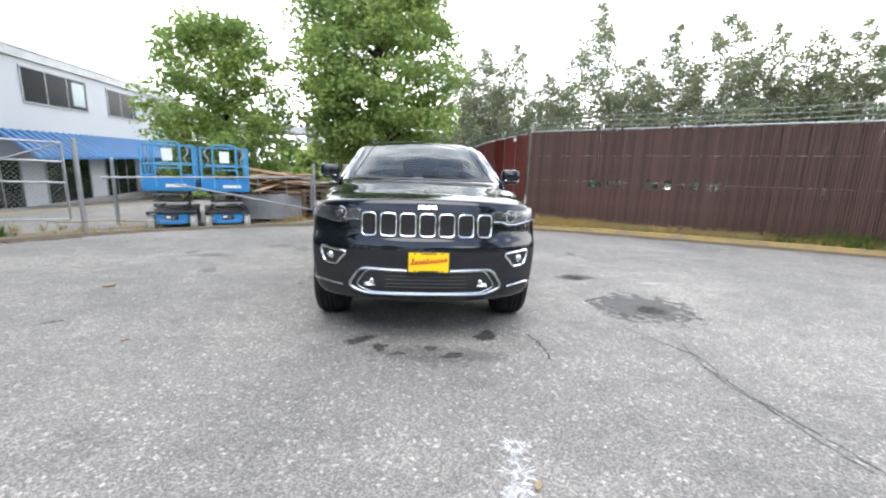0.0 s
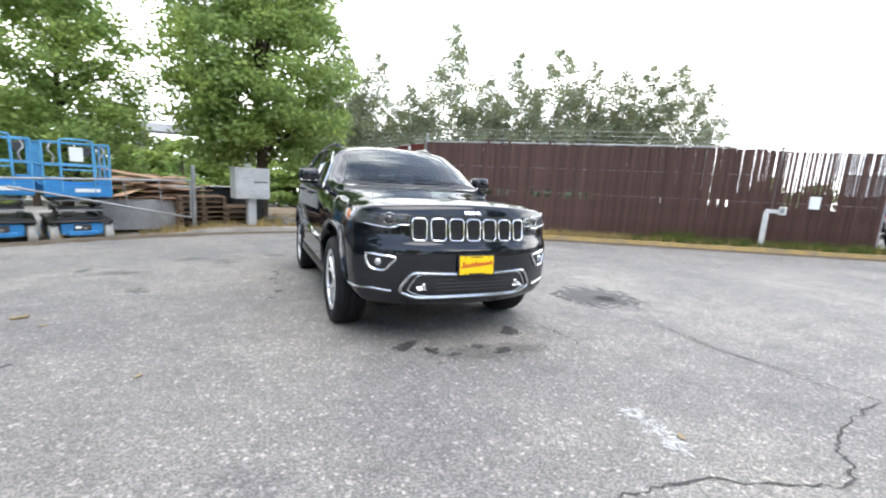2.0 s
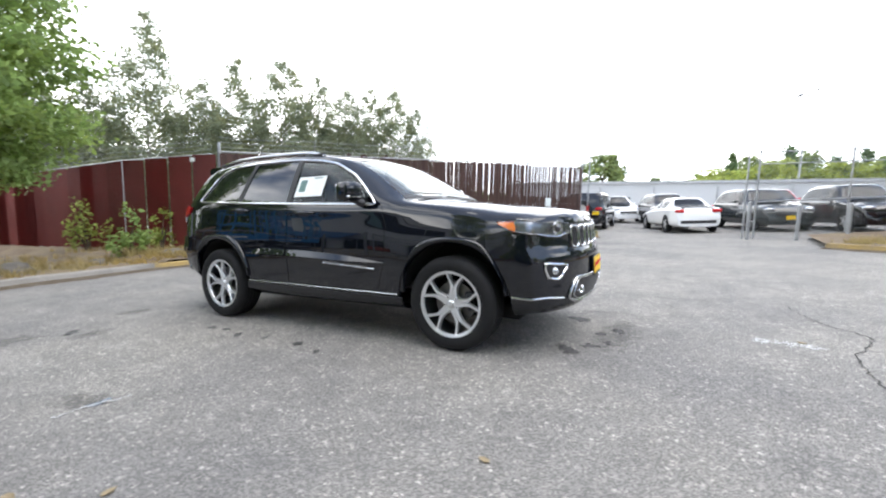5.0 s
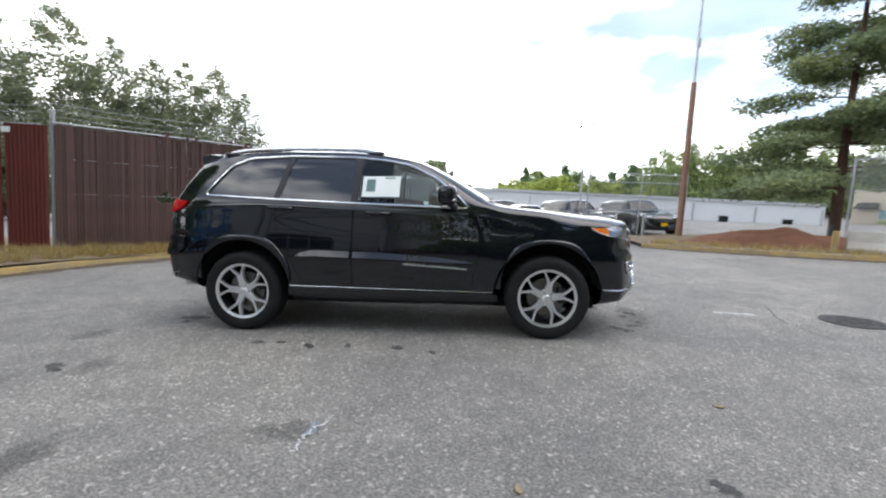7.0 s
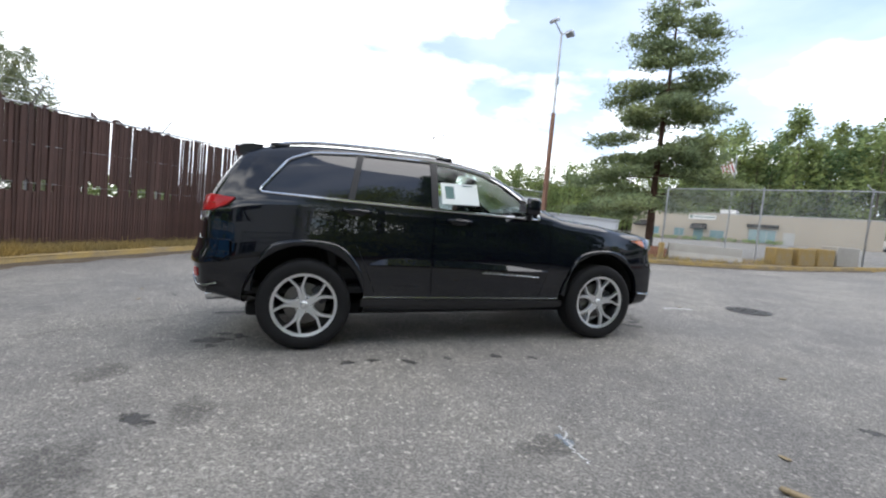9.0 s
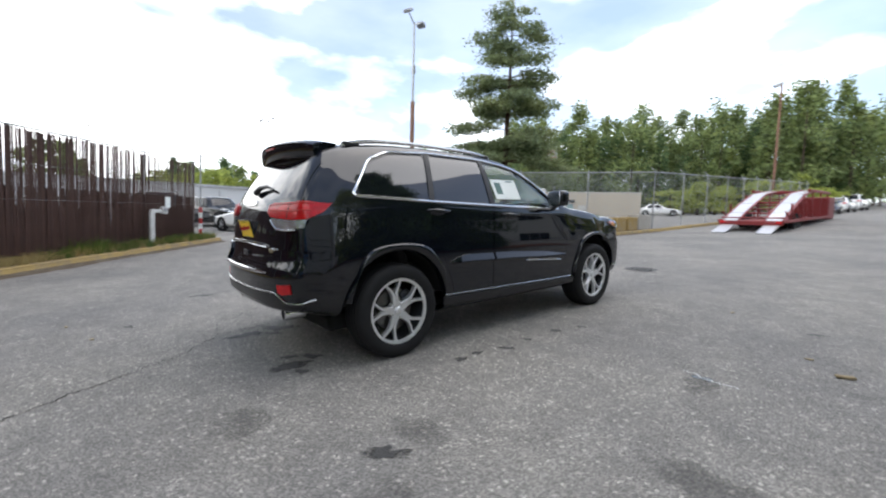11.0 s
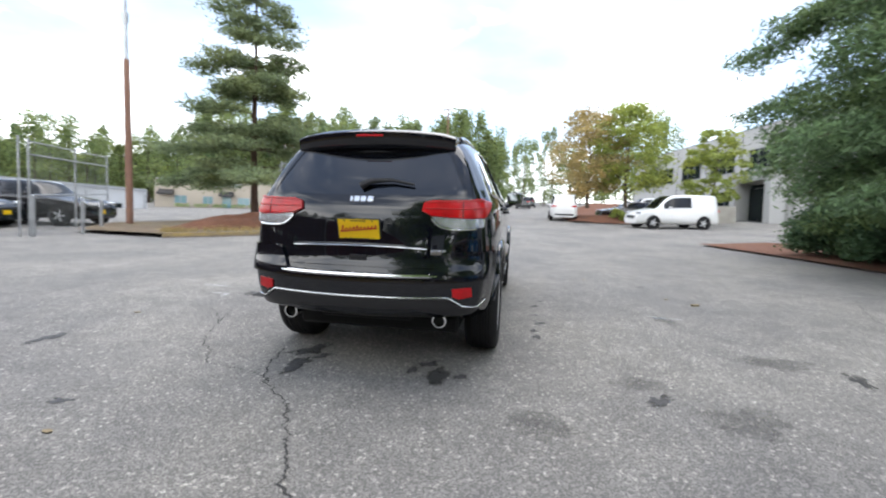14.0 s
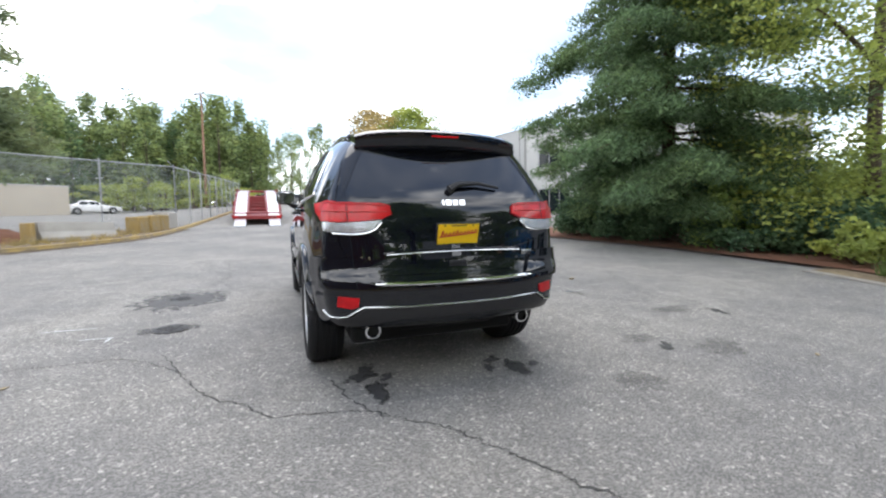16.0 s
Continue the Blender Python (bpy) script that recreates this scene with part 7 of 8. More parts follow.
# heap of boards and panels in a steel skip
skip = thing("steel_skip", at(-4.35, 9.3, 14, .05), "grey steel skip heaped with scrap timber", "skip")
part("tub", boxes(((2.4, 1.5, .05), (0, 0, .12)), ((2.4, .06, .8), (0, -.75, .5)), ((2.4, .06, .8), (0, .75, .5)), ((.06, 1.5, .8), (-1.2, 0, .5)), ((.06, 1.5, .8), (1.2, 0, .5)), bevel=.01), M["galv"], skip)
for k in range(34):
    L, w = 1.0 + 1.4 * float(g.random()), .12 + .35 * float(g.random())
    thing("scrap_board", at(-4.35, 9.3, 14, .05) @ pose(float(g.normal(0, .32)), float(g.normal(0, .3)) - .2, .80 + .022 * k, float(g.normal(0, 5)), float(g.normal(0, 7)), float(g.normal(0, 22))), "loose tan scrap board on the timber heap", "board", group="scrap timber heap", bm=boxes(((L, w, .022), (0, 0, 0)), bevel=.002), mat=M["tanwood"])
M["binplastic"] = material("black bin plastic", (0.022, 0.023, 0.024), rough=0.5, grain=.2)
for x, y, rz in ((-2.6, 10.9, 8), (-3.7, 11.2, -4), (-1.75, 10.4, 0)):
    t = thing("wheeled_bin", at(x, y, rz, .1), "black plastic dumpster bin", "bin")
    part("tub", boxes(((.95, .8, .95), (0, 0, .55)), bevel=.05), M["binplastic"], t)
    part("lid", boxes(((1.0, .86, .06), (0, 0, 1.06)), bevel=.025), M["binplastic"], t)

# ---- scissor lifts ----
M["liftblue"] = material("scuffed blue lift paint", (0.035, 0.24, 0.55), rough=0.45, stain=.4, stain_scale=5, tint=(.05, .16, .36), grain=.2)
M["liftrail"] = material("bright blue rail paint", (0.10, 0.36, 0.62), rough=0.4, stain=.4, stain_scale=5, tint=(.05, .2, .42), grain=.2)
M["liftgrey"] = material("dark greased steel", (0.07, 0.07, 0.07), rough=0.5, metal=.5, stain=.4)
M["tyregrey"] = material("grey non-marking tyre", (0.42, 0.41, 0.38), rough=0.8, stain=.5, stain_scale=8)


def scissor_lift(x, y, rz, label):
    t = thing("scissor_lift", at(x, y, rz, .03), label, "scissor lift", group="scissor lifts")
    t.scale = (1.46, 1.0, 1.12)
    part("chassis", boxes(((.50, 1.75, .24), (0, 0, .27)), ((.36, .06, .10), (0, -.90, .19)), bevel=.02), M["liftblue"], t)
    part("deck_plate", boxes(((.76, 1.86, .035), (0, 0, .42)), ((.05, 1.7, .07), (-.355, 0, .40)), ((.05, 1.7, .07), (.355, 0, .40)), bevel=.008), M["liftgrey"], t, "dark steel deck plate")
    cp = part("control_panel", boxes(((.20, .05, .13), (.0, -.895, .30)), bevel=.01), M["liftgrey"], t)
    part("plug", tubes((((.03, -.925, .29), (.03, -.955, .28)), .022)), M["galv"], cp)
    part("label_plate", boxes(((.07, .008, .05), (-.05, -.922, .31))), M["paper"], cp)
    for sx in (-.325, .325):
        for sy in (-.74, .62):
            w = part("wheel", finish(lathe([(.001, -.055), (.16, -.055), (.185, -.035), (.185, .035), (.16, .055), (.001, .055)], 24), "tyre", M["tyregrey"]), None, t, m=pose(sx, sy, .175))
            part("hub", finish(lathe([(.001, .07), (.06, .065), (.07, .05)], 14), "hub", M["liftblue"]), None, w, m=pose(0, 0, 0, 0, 0, 0 if sx > 0 else 180))
    for k in range(4):
        z = .47 + .098 * k
        for sx in (-.25, .25):
            part("scissor_arm", boxes(((.03, 1.6, .05), pose(sx * (1 if k % 2 else .86), 0, z + .03, 2.2 if k % 2 else -2.2)), bevel=.006), M["liftgrey"], t)
        for sy in (-.74, .74):
            part("cross_tube", tubes((((-.27, sy, z + (.0 if sy * (k % 2 - .5) > 0 else .06)), (.27, sy, z + (.0 if sy * (k % 2 - .5) > 0 else .06))), .017)), M["galv"] if k % 2 else M["liftgrey"], t)
    part("platform", boxes(((.78, 1.7, .06), (0, 0, .93)), ((.78, .02, .20), (0, -.85, 1.02)), ((.78, .02, .20), (0, .85, 1.02)), ((.02, 1.7, .20), (-.39, 0, 1.02)), ((.02, 1.7, .20), (.39, 0, 1.02)), bevel=.006), M["liftblue"], t)
    for sx in (-.385, .385):
        for sy in (-.84, -.28, .28, .84):
            part("rail_post", tubes((((sx, sy, .95), (sx, sy, 1.93)), .014)), M["liftrail"], t)
        part("corner_plate", boxes(((.012, .26, .34), (sx * 1.0, -.68, 1.27)), ((.17, .012, .16), (sx * .78, -.845, 1.2)), bevel=.004), M["liftblue"], t)
    for z in (1.50, 1.93):
        bm = bmesh.new()
        loop_tube(bm, [(a, b, z) for a, b in rounded_rect(.77, 1.68, .08, 4)], .014, 8)
        part("guard_rail", bm, M["liftrail"], t)
    gate = part("gate", tubes((smooth_line([(-.19, -.855, 1.0), (-.19, -.855, 1.88), (-.155, -.855, 1.985), (-.06, -.855, 2.0), (.06, -.855, 2.0), (.155, -.855, 1.985), (.19, -.855, 1.88), (.19, -.855, 1.0)], 3), .015), (((-.19, -.855, 1.42), (.19, -.855, 1.42)), .012)), M["liftrail"], t)
    for sx in (-.285, .285):
        part("hand_grip", tubes((smooth_line([(sx, -.85, 1.90), (sx * 1.12, -.88, 1.78), (sx * .92, -.88, 1.66), (sx, -.85, 1.52)], 3), .012)), M["galv"], t)
    part("instruction_plate", boxes(((.16, .012, .27), (.0, -.80, 1.72)), bevel=.003), M["paper"], t, "white instruction plate")
    part("control_box", boxes(((.12, .14, .2), (.27, .72, 1.78)), bevel=.02), M["liftgrey"], t)
    part("warning_print", boxes(((.3, .006, .07), (.1, -.864, 1.03))), M["paper"], t)
    return t


scissor_lift(-6.55, 6.85, 22, "blue scissor lift, lowered, on the dirt verge")
scissor_lift(-5.42, 7.42, 24, "blue scissor lift, lowered, beside another one")
thing("hose", LOT.copy(), "tan air hose lying on the dirt", "hose", bm=tubes((smooth_line([(-5.9, 5.35, .16), (-6.3, 4.9, .13), (-6.9, 4.9, .14), (-7.3, 4.4, .14), (-7.9, 4.3, .14)], 5), .012)), mat=M["cardboard"])


def pipe_gate(a, b, h0, h1, label, bare=False, mids=()):
    t = thing("pipe_gate", None, label, "gate")
    A, B = ground(*a), ground(*b)
    up = Vector((0, 0, 1))
    for z in (h1, *mids) if bare else (h0, h1, *mids):
        part("pipe", tubes(((A + up * z, B + up * z), .023)), M["galv"], t)
    if bare:
        part("upright", tubes(((B + up * h0, B + up * h1), .023)), M["galv"], t)
        part("brace", tubes(((A.lerp(B, .28) + up * (h1 - .16), B + up * h0), .023)), M["galv"], t)
        for u in (.68, .84):
            part("stay", tubes(((A.lerp(B, u) + up * (h1 - .02), A.lerp(B, u + .015) + up * (h1 - .16 - (h1 - .16 - h0) * (u - .28) / .72)), .014)), M["galv"], t)
        return t
    for p in (A, B):
        part("upright", tubes(((p + up * h0, p + up * h1), .023)), M["galv"], t)
    part("brace", tubes(((A + up * h1, B + up * h0), .02)), M["galv"], t)
    L = math.hypot(b[0] - a[0], b[1] - a[1])
    ang = math.degrees(math.atan2(b[1] - a[1], b[0] - a[0]))
    part("wire_mesh", finish(link_mesh(L, h1 - h0, .1, .0022), "wire_mesh", M["mesh"], smooth=False), None, t, m=pose(A.x, A.y, A.z + h0, 0, -math.degrees(math.atan2(B.z - A.z, L)), ang))
    return t


pipe_gate((-6.95, 4.75), (-3.12, 7.95), .32, 1.30, "bare galvanised pipe gate leaf with a diagonal brace", bare=True)
pipe_gate((-7.6, 4.6), (-11.0, 2.6), .36, 2.01, "open chain-link gate leaf with a diagonal brace", mids=(1.16, 1.61))
for x, y, h in ((-3.05, 8.02, 1.58), (-7.45, 4.75, 2.0), (-8.3, 7.2, 1.7)):
    thing("gate_post", at(x, y, 0, .1), "galvanised steel gate post", "post", bm=post_bm(h, .05), mat=M["galv"])

# ---- poles ----
M["poleWood"] = material("brown timber pole", (0.27, 0.15, 0.105), rough=0.9, grain=.5, grain_scale=30, stain=.5, stain_scale=2, stretch=(1, 1, .1), bump=.4)
pl = thing("light_pole", at(14.15, -9.35, 0, .1), "tall brown timber pole with floodlights", "pole")
part("pole", tubes((((0, 0, -.2), (.035, .014, 3.4), (.07, .03, 6.4)), [.13, .12, .105]), segs=12), M["poleWood"], pl)
part("mast", tubes((((.07, .03, 6.2), (.12, .05, 10.3)), [.06, .05]), segs=10), M["galv"], pl, "thin galvanised steel mast")
part("floodlight_arm", tubes((((.12, .05, 10.2), (.4, -.5, 10.5)), .03), (((.12, .05, 10.2), (-.2, .6, 10.5)), .03)), M["galv"], pl)
for q, rz in (((.45, -.6, 10.5), 30), ((-.25, .7, 10.55), 200)):
    fl = part("floodlight", boxes(((.42, .30, .16), (0, 0, 0)), bevel=.03), M["galv"], pl, m=pose(*q, 35, 0, rz))
    part("lens", boxes(((.36, .02, .12), (0, -.155, 0)), bevel=.004), M["lampclear"], fl)
part("junction_box", boxes(((.18, .14, .4), (.13, 0, 8.0)), bevel=.02), M["galv"], pl)


def lamp_post(x, y, h, label):
    t = thing("lamp_post", at(x, y), label, "lamp post")
    part("mast", tubes((((0, 0, 0), (0, 0, h)), [.09, .06]), segs=10), M["galv"], t)
    for d in (-1, 1):
        part("arm", tubes((((0, 0, h - .1), (d * .9, d * .3, h + .1)), .035)), M["galv"], t)
        part("lamp_head", boxes(((.6, .35, .16), pose(d * 1.1, d * .37, h + .12, 0, 12 * d, 18)), bevel=.04), M["galv"], t)


lamp_post(47.9, -12.8, 10.6, "twin-headed lamp post in the car lot")
pl2 = thing("light_pole", at(9.5, -56), "tall brown timber pole by the woods", "pole")
part("pole", tubes((((0, 0, 0), (0, 0, 14.0)), [.15, .09]), segs=10), M["poleWood"], pl2)
part("floodlight", boxes(((.9, .4, .3), pose(.3, 0, 14.1, 0, 20, 30)), bevel=.04), M["galv"], pl2)
thing("utility_pole", at(52, 70), "bare timber pole beyond the poplars", "pole", bm=tubes((((0, 0, 0), (0, 0, 17)), [.2, .13]), segs=8), mat=M["poleWood"])

# ---- concrete barriers and bollards ----
M["yellowconc"] = material("yellow-painted concrete", (0.34, 0.235, 0.085), rough=0.8, grain=.4, grain_scale=40, stain=.6, stain_scale=5, tint=(.3, .26, .2))


def barrier(x, y, rz, L, mat, label):
    prof = [(-.28, 0), (.28, 0), (.28, .10), (.15, .28), (.11, .56), (-.11, .56), (-.15, .28), (-.28, .10)]
    bm = plate(prof, L, "x", .012)
    bmesh.ops.translate(bm, vec=(-L / 2, 0, 0), verts=bm.verts)
    return thing("concrete_barrier", at(x, y, rz, .10), label, "barrier", bm=bm, mat=mat)


barrier(7.15, -11.9, 56, 2.3, M["concrete"], "long pale concrete barrier on the soil island")
thing("yellow_block", at(7.85, -10.7, 56, .10), "yellow-painted concrete block at the barrier's end", "block", bm=boxes(((.14, .45, .60), (0, 0, .30)), bevel=.03), mat=M["yellowconc"])
for x, y in ((6.05, -14.0), (5.85, -14.8), (5.7, -15.5)):
    thing("yellow_block", at(x, y, 74, .10), "worn yellow concrete block along the kerb", "block", bm=boxes(((.62, .5, .62), (0, 0, .31)), bevel=.03), mat=M["yellowconc"])
thing("pale_block", at(5.65, -16.4, 80, .10), "pale concrete block beside the fence", "block", bm=boxes(((.9, .6, .7), (0, 0, .35)), bevel=.03), mat=M["concrete"])
tc = thing("traffic_cone", at(10.0, -12.2, 0, .1), "dark weathered traffic cone by the pine", "cone", bm=tubes((((0, 0, 0), (0, 0, .03)), .2), (((0, 0, .03), (0, 0, .7)), [.13, .03]), segs=12), mat=M["blackplastic"])
rk = thing("utility_box", at(-9.0, 2.2, 0, .0), "pale grey utility box in the mulch", "box", bm=boxes(((.35, .3, .7), (0, 0, .35)), bevel=.02), mat=M["mailgrey"])

# ---- buildings ----
M["whitewall"] = material("white painted wall", (0.56, 0.57, 0.58), rough=0.8, stain=.25, stain_scale=.6, tint=(.52, .52, .5), grain=.1)
M["beigewall"] = material("beige concrete wall", (0.42, 0.37, 0.30), rough=0.9, stain=.3, stain_scale=.5, tint=(.34, .3, .25), grain=.15)
M["greywall"] = material("pale grey concrete panel", (0.46, 0.46, 0.45), rough=0.85, stain=.3, stain_scale=.4, tint=(.36, .36, .35), grain=.15)
M["seamblue"] = material("pale blue seam metal", (0.20, 0.36, 0.60), rough=0.4)
M["bluemetal"] = material("blue standing-seam metal", (0.055, 0.19, 0.42), rough=0.4, stain=.3, stain_scale=1.5)
M["darkglass"] = material("dark building glass", (0.012, 0.017, 0.018), rough=0.04, spec=.35)
M["tealglass"] = material("pale green-blue glass", (0.16, 0.27, 0.29), rough=0.1, spec=.8)
M["roofgrey"] = material("grey flat roof", (0.3, 0.3, 0.3), rough=0.9, grain=.3)
M["redchair"] = material("red-orange shop display", (0.42, 0.08, 0.03), rough=0.6)


def building(name, a, b, depth, h, mat, label, h0=0.0):
    """A flat-roofed block: its front runs from a to b (on the ground), its back lies to the left of that way."""
    A, B = ground(*a), ground(*b)
    L = math.hypot(b[0] - a[0], b[1] - a[1])
    ang = math.degrees(math.atan2(b[1] - a[1], b[0] - a[0]))
    t = thing(name, pose(A.x, A.y, min(A.z, B.z) + h0, 0, 0, ang), label, "building")
    for size, place in (((L, .3, h + 1), (L / 2, .15, h / 2 - .5)), ((L, .3, h + 1), (L / 2, depth - .15, h / 2 - .5)), ((.3, depth - .6, h + 1), (.15, depth / 2, h / 2 - .5)), ((.3, depth - .6, h + 1), (L - .15, depth / 2, h / 2 - .5))):
        part("wall", boxes((size, place)), mat, t)
    r = part("roof", boxes(((L - .62, depth - .62, .2), (L / 2, depth / 2, h - .35))), M["roofgrey"], t)
    for yy in (.15, depth - .15):
        part("parapet_cap", boxes(((L + .08, .38, .08), (L / 2, yy, h + .04)), bevel=.01), M["galv"], t)
    return t, L


def window(t, x, z, w, h, glass=None, frame=None, mull=1):
    wd = part("window", boxes(((w + .12, .06, .06), (x, -.02, z - h / 2 - .03)), bevel=.005), frame or M["galv"], t)
    bars = [((w + .12, .06, .06), (x, -.02, z + h / 2 + .03)), ((.06, .06, h), (x - w / 2 - .03, -.02, z)), ((.06, .06, h), (x + w / 2 + .03, -.02, z))]
    bars += [((.05, .05, h), (x - w / 2 + w * (k + 1) / (mull + 1), -.015, z)) for k in range(mull)]
    for bar in bars:
        part("frame_bar", boxes(bar, bevel=.005), frame or M["galv"], wd)
    for k in range(mull + 1):
        pw = w / (mull + 1) - .05
        part("pane", boxes(((pw, .02, h), (x - w / 2 + w * (k + .5) / (mull + 1), -.012, z))), glass or M["darkglass"], wd)
    return wd


# white two-storey building with a blue awning
M["dimglass"] = material("dim office window glass", (0.02, 0.024, 0.026), rough=0.2, spec=.1, stain=.3)
t, L = building("office_building", (-13.9, 3.0), (-16.4, 27.0), 12, 6.15, M["whitewall"], "white two-storey office building with a blue metal awning", .53)
for x, w in ((5.2, 5.0), (11.9, 3.9), (17.4, 3.6), (21.9, 2.6)):
    window(t, x, 4.88, w, 1.25, glass=M["dimglass"], mull=2)
    part("blind", boxes(((w * .22, .01, 1.0), (x + w * .36, -.03, 4.9))), M["tealglass"], t)
part("band", boxes(((L + .1, .10, .30), (L / 2, -.05, 5.95)), bevel=.01), M["galv"], t)
aw = part("awning", boxes(((15.9, .05, .10), (16.05, -1.36, 2.16)), bevel=.01), M["bluemetal"], t, "blue standing-seam metal awning")
bm = bmesh.new()
vs = [bm.verts.new(p) for p in ((8.1, -.02, 3.15), (24.0, -.02, 3.15), (24.0, -1.36, 2.2), (8.1, -1.36, 2.2))]
f = bm.faces.new(vs)
bmesh.ops.solidify(bm, geom=[f], thickness=.04)
part("awning_sheet", bm, M["bluemetal"], aw)
seam = finish(boxes(((.05, 1.64, .06), pose(0, -.69, 2.70, 35.3)), bevel=.006), "seam", M["seamblue"])
for k in range(39):
    part("seam", seam, None, aw, m=pose(8.3 + .4 * k, 0, 0))
for x in (2.0, 6.2, 10.4, 14.6):
    window(t, x + 1.6, 1.15, 2.8, 1.9, mull=2)
part("sill_wall", boxes(((18, .12, .3), (9.5, -.06, .1)), bevel=.01), M["concrete"], t)
part("shop_display", boxes(((1.6, .3, .5), (6.5, -.35, .75)), bevel=.05), M["redchair"], t)
thing("yellow_kerb", LOT.copy(), "yellow-painted kerb before the office building", "kerb", kind="structure", bm=kerb_bm([(-12.2, 3.0), (-12.9, 10.0), (-14.2, 24.0)], 1), mat=M["kerbyellow"], sharp=60)

# viaduct far behind the trees
vd = thing("viaduct", at(-14.5, 60, 0, 7.9), "grey concrete viaduct with a railing far behind the trees", "viaduct")
part("deck", boxes(((60, 6, 1.0), (0, 0, .5)), bevel=.05), M["greywall"], vd)
part("railing", boxes(*(((.12, .12, 1.3), (-29.5 + 1.5 * k, -2.9, 1.6)) for k in range(40)), ((60, .12, .12), (0, -2.9, 2.25)), ((60, .1, .1), (0, -2.9, 1.7))), M["galv"], vd)
for k in range(5):
    part("pier", boxes(((1.2, 2.5, 12.0), (-24 + 12 * k, 0, -6.0)), bevel=.05), M["greywall"], vd)

# long white building beyond the car lot
t, L = building("warehouse", (42.5, 14.0), (34.0, -30.0), 14, 3.75, M["whitewall"], "long low white warehouse beyond the parked cars", .45)
for k in range(9):
    window(t, 3.0 + 4.9 * k, 1.9, .75, .85, mull=0)
    part("downpipe", boxes(((.1, .1, 3.2), (5.4 + 4.9 * k, -.06, 1.7)), bevel=.01), M["galv"], t)
part("gutter", boxes(((L, .14, .12), (L / 2, -.08, 3.62)), bevel=.01), M["galv"], t)

# beige building behind the pine
t, L = building("shop_building", (39.5, -36.6), (20.0, -46.8), 12, 3.6, M["beigewall"], "low beige concrete shop building with dark awnings", -.35)
for x, w in ((2.6, 1.2), (5.4, 1.0), (9.2, 1.3)):
    window(t, x, 1.35, w, .8, M["tealglass"], mull=1)
window(t, 13.2, 1.5, 2.3, 1.3, M["tealglass"], mull=2)
for x in (1.2, 7.4):
    bm = plate([(0, 0), (-.9, -.5), (-.9, -.62), (0, -.62)], 1.5, "x")
    part("awning", bm, M["blackplastic"], t, "small dark canopy", m=pose(x - .75, 0, 2.45))
part("hood", boxes(((2.6, .5, .35), (13.2, -.25, 2.5)), bevel=.02), M["blackplastic"], t)
part("door", boxes(((.95, .06, 2.0), (7.4, -.03, 1.0)), bevel=.01), M["tealglass"], t)
part("door", boxes(((.9, .06, 2.0), (15.4, -.03, 1.0)), bevel=.01), M["greywall"], t)
sgn = part("sign_board", boxes(((2.7, .08, .5), (7.6, -.05, 3.15)), bevel=.01), M["whitepaint"], t, "white sign board with plain bars")
part("sign_bars", boxes(((1.9, .02, .12), (7.85, -.10, 3.17)), ((.28, .02, .26), (6.55, -.10, 3.15))), M["greenprint"], sgn)
part("rooftop_unit", boxes(((1.6, 1.2, .5), (9.5, 3.0, 4.05)), bevel=.03), M["whitepaint"], t)
for k in range(7):
    hx = 3.0 + 1.9 * k
    q = t.matrix_basis @ Vector((hx, -.9, .1))
    gz = ground(q.x, q.y).z
    hd = thing("clipped_hedge", pose(q.x, q.y, gz, 0, 0, 207.6), "low clipped green hedge before the shop", "hedge", group="shop hedges")
    part("leaves", card_mesh("leaves", [cards([(-.6 + .2 * j, 0, .28) for j in range(7)], [(.2, .22, .2)] * 7, 40, .12, .6, 500 + k)], M["leafmaple"]), None, hd)
fp2 = thing("flagpole", at(13.2, -20.2), "thin flagpole with a small limp flag", "flagpole")
part("pole", tubes((((0, 0, 0), (0, 0, 5.2)), .035)), M["galv"], fp2)
fl = part("flag", boxes(((.8, .02, .95), pose(.42, 0, 4.5, 0, 25))), M["whitepaint"], fp2, "small limp striped flag")
part("stripes", boxes(*(((.07, .026, .8), pose(.16 + .16 * k, 0, 4.56 - .07 * k, 0, 25)) for k in range(4))), M["redpaint"], fl)

# grey two-storey building beyond the vans
t, L = building("concrete_building", (-14.6, -50.0), (-19.6, -28.4), 20, 7.6, M["greywall"], "pale grey two-storey concrete panel building", -.2)
for k in range(5):
    window(t, 2.4 + 4.3 * k, 5.2, 2.7, 1.5, mull=2)
    window(t, 2.4 + 4.3 * k, 1.7, 2.7, 2.4, mull=2)
for k in range(6):
    part("panel_joint", boxes(((.05, .02, 7.4), (.2 + 4.3 * k, -.008, 3.7))), M["crack"], t)
ent = part("entrance", boxes(((3.4, 1.2, .5), (L - 2.4, -.6, 3.6)), ((.6, 1.2, 3.6), (L - 4.0, -.6, 1.8)), ((.6, 1.2, 3.6), (L - .6, -.6, 1.8)), bevel=.03), M["greywall"], t, "concrete entrance porch")
part("dark_opening", boxes(((2.4, .04, 3.2), (L - 2.4, -.03, 1.6))), M["darkglass"], ent)
thing("planter_wall", at(-13.8, -27.6, 10, .0), "low pale block wall before the building", "wall", bm=boxes(((4.5, .35, 1.3), (0, 0, .55)), bevel=.03), mat=M["concrete"])
t, L = building("concrete_building", (-19.8, -28.2), (-38.0, -16.0), 16, 8.4, M["greywall"], "pale grey concrete panel building behind the spruces", -.2)
for k in range(5):
    window(t, 2.4 + 4.2 * k, 5.6, 2.6, 1.5, mull=2)
    window(t, 2.4 + 4.2 * k, 1.8, 2.6, 2.2, mull=2)

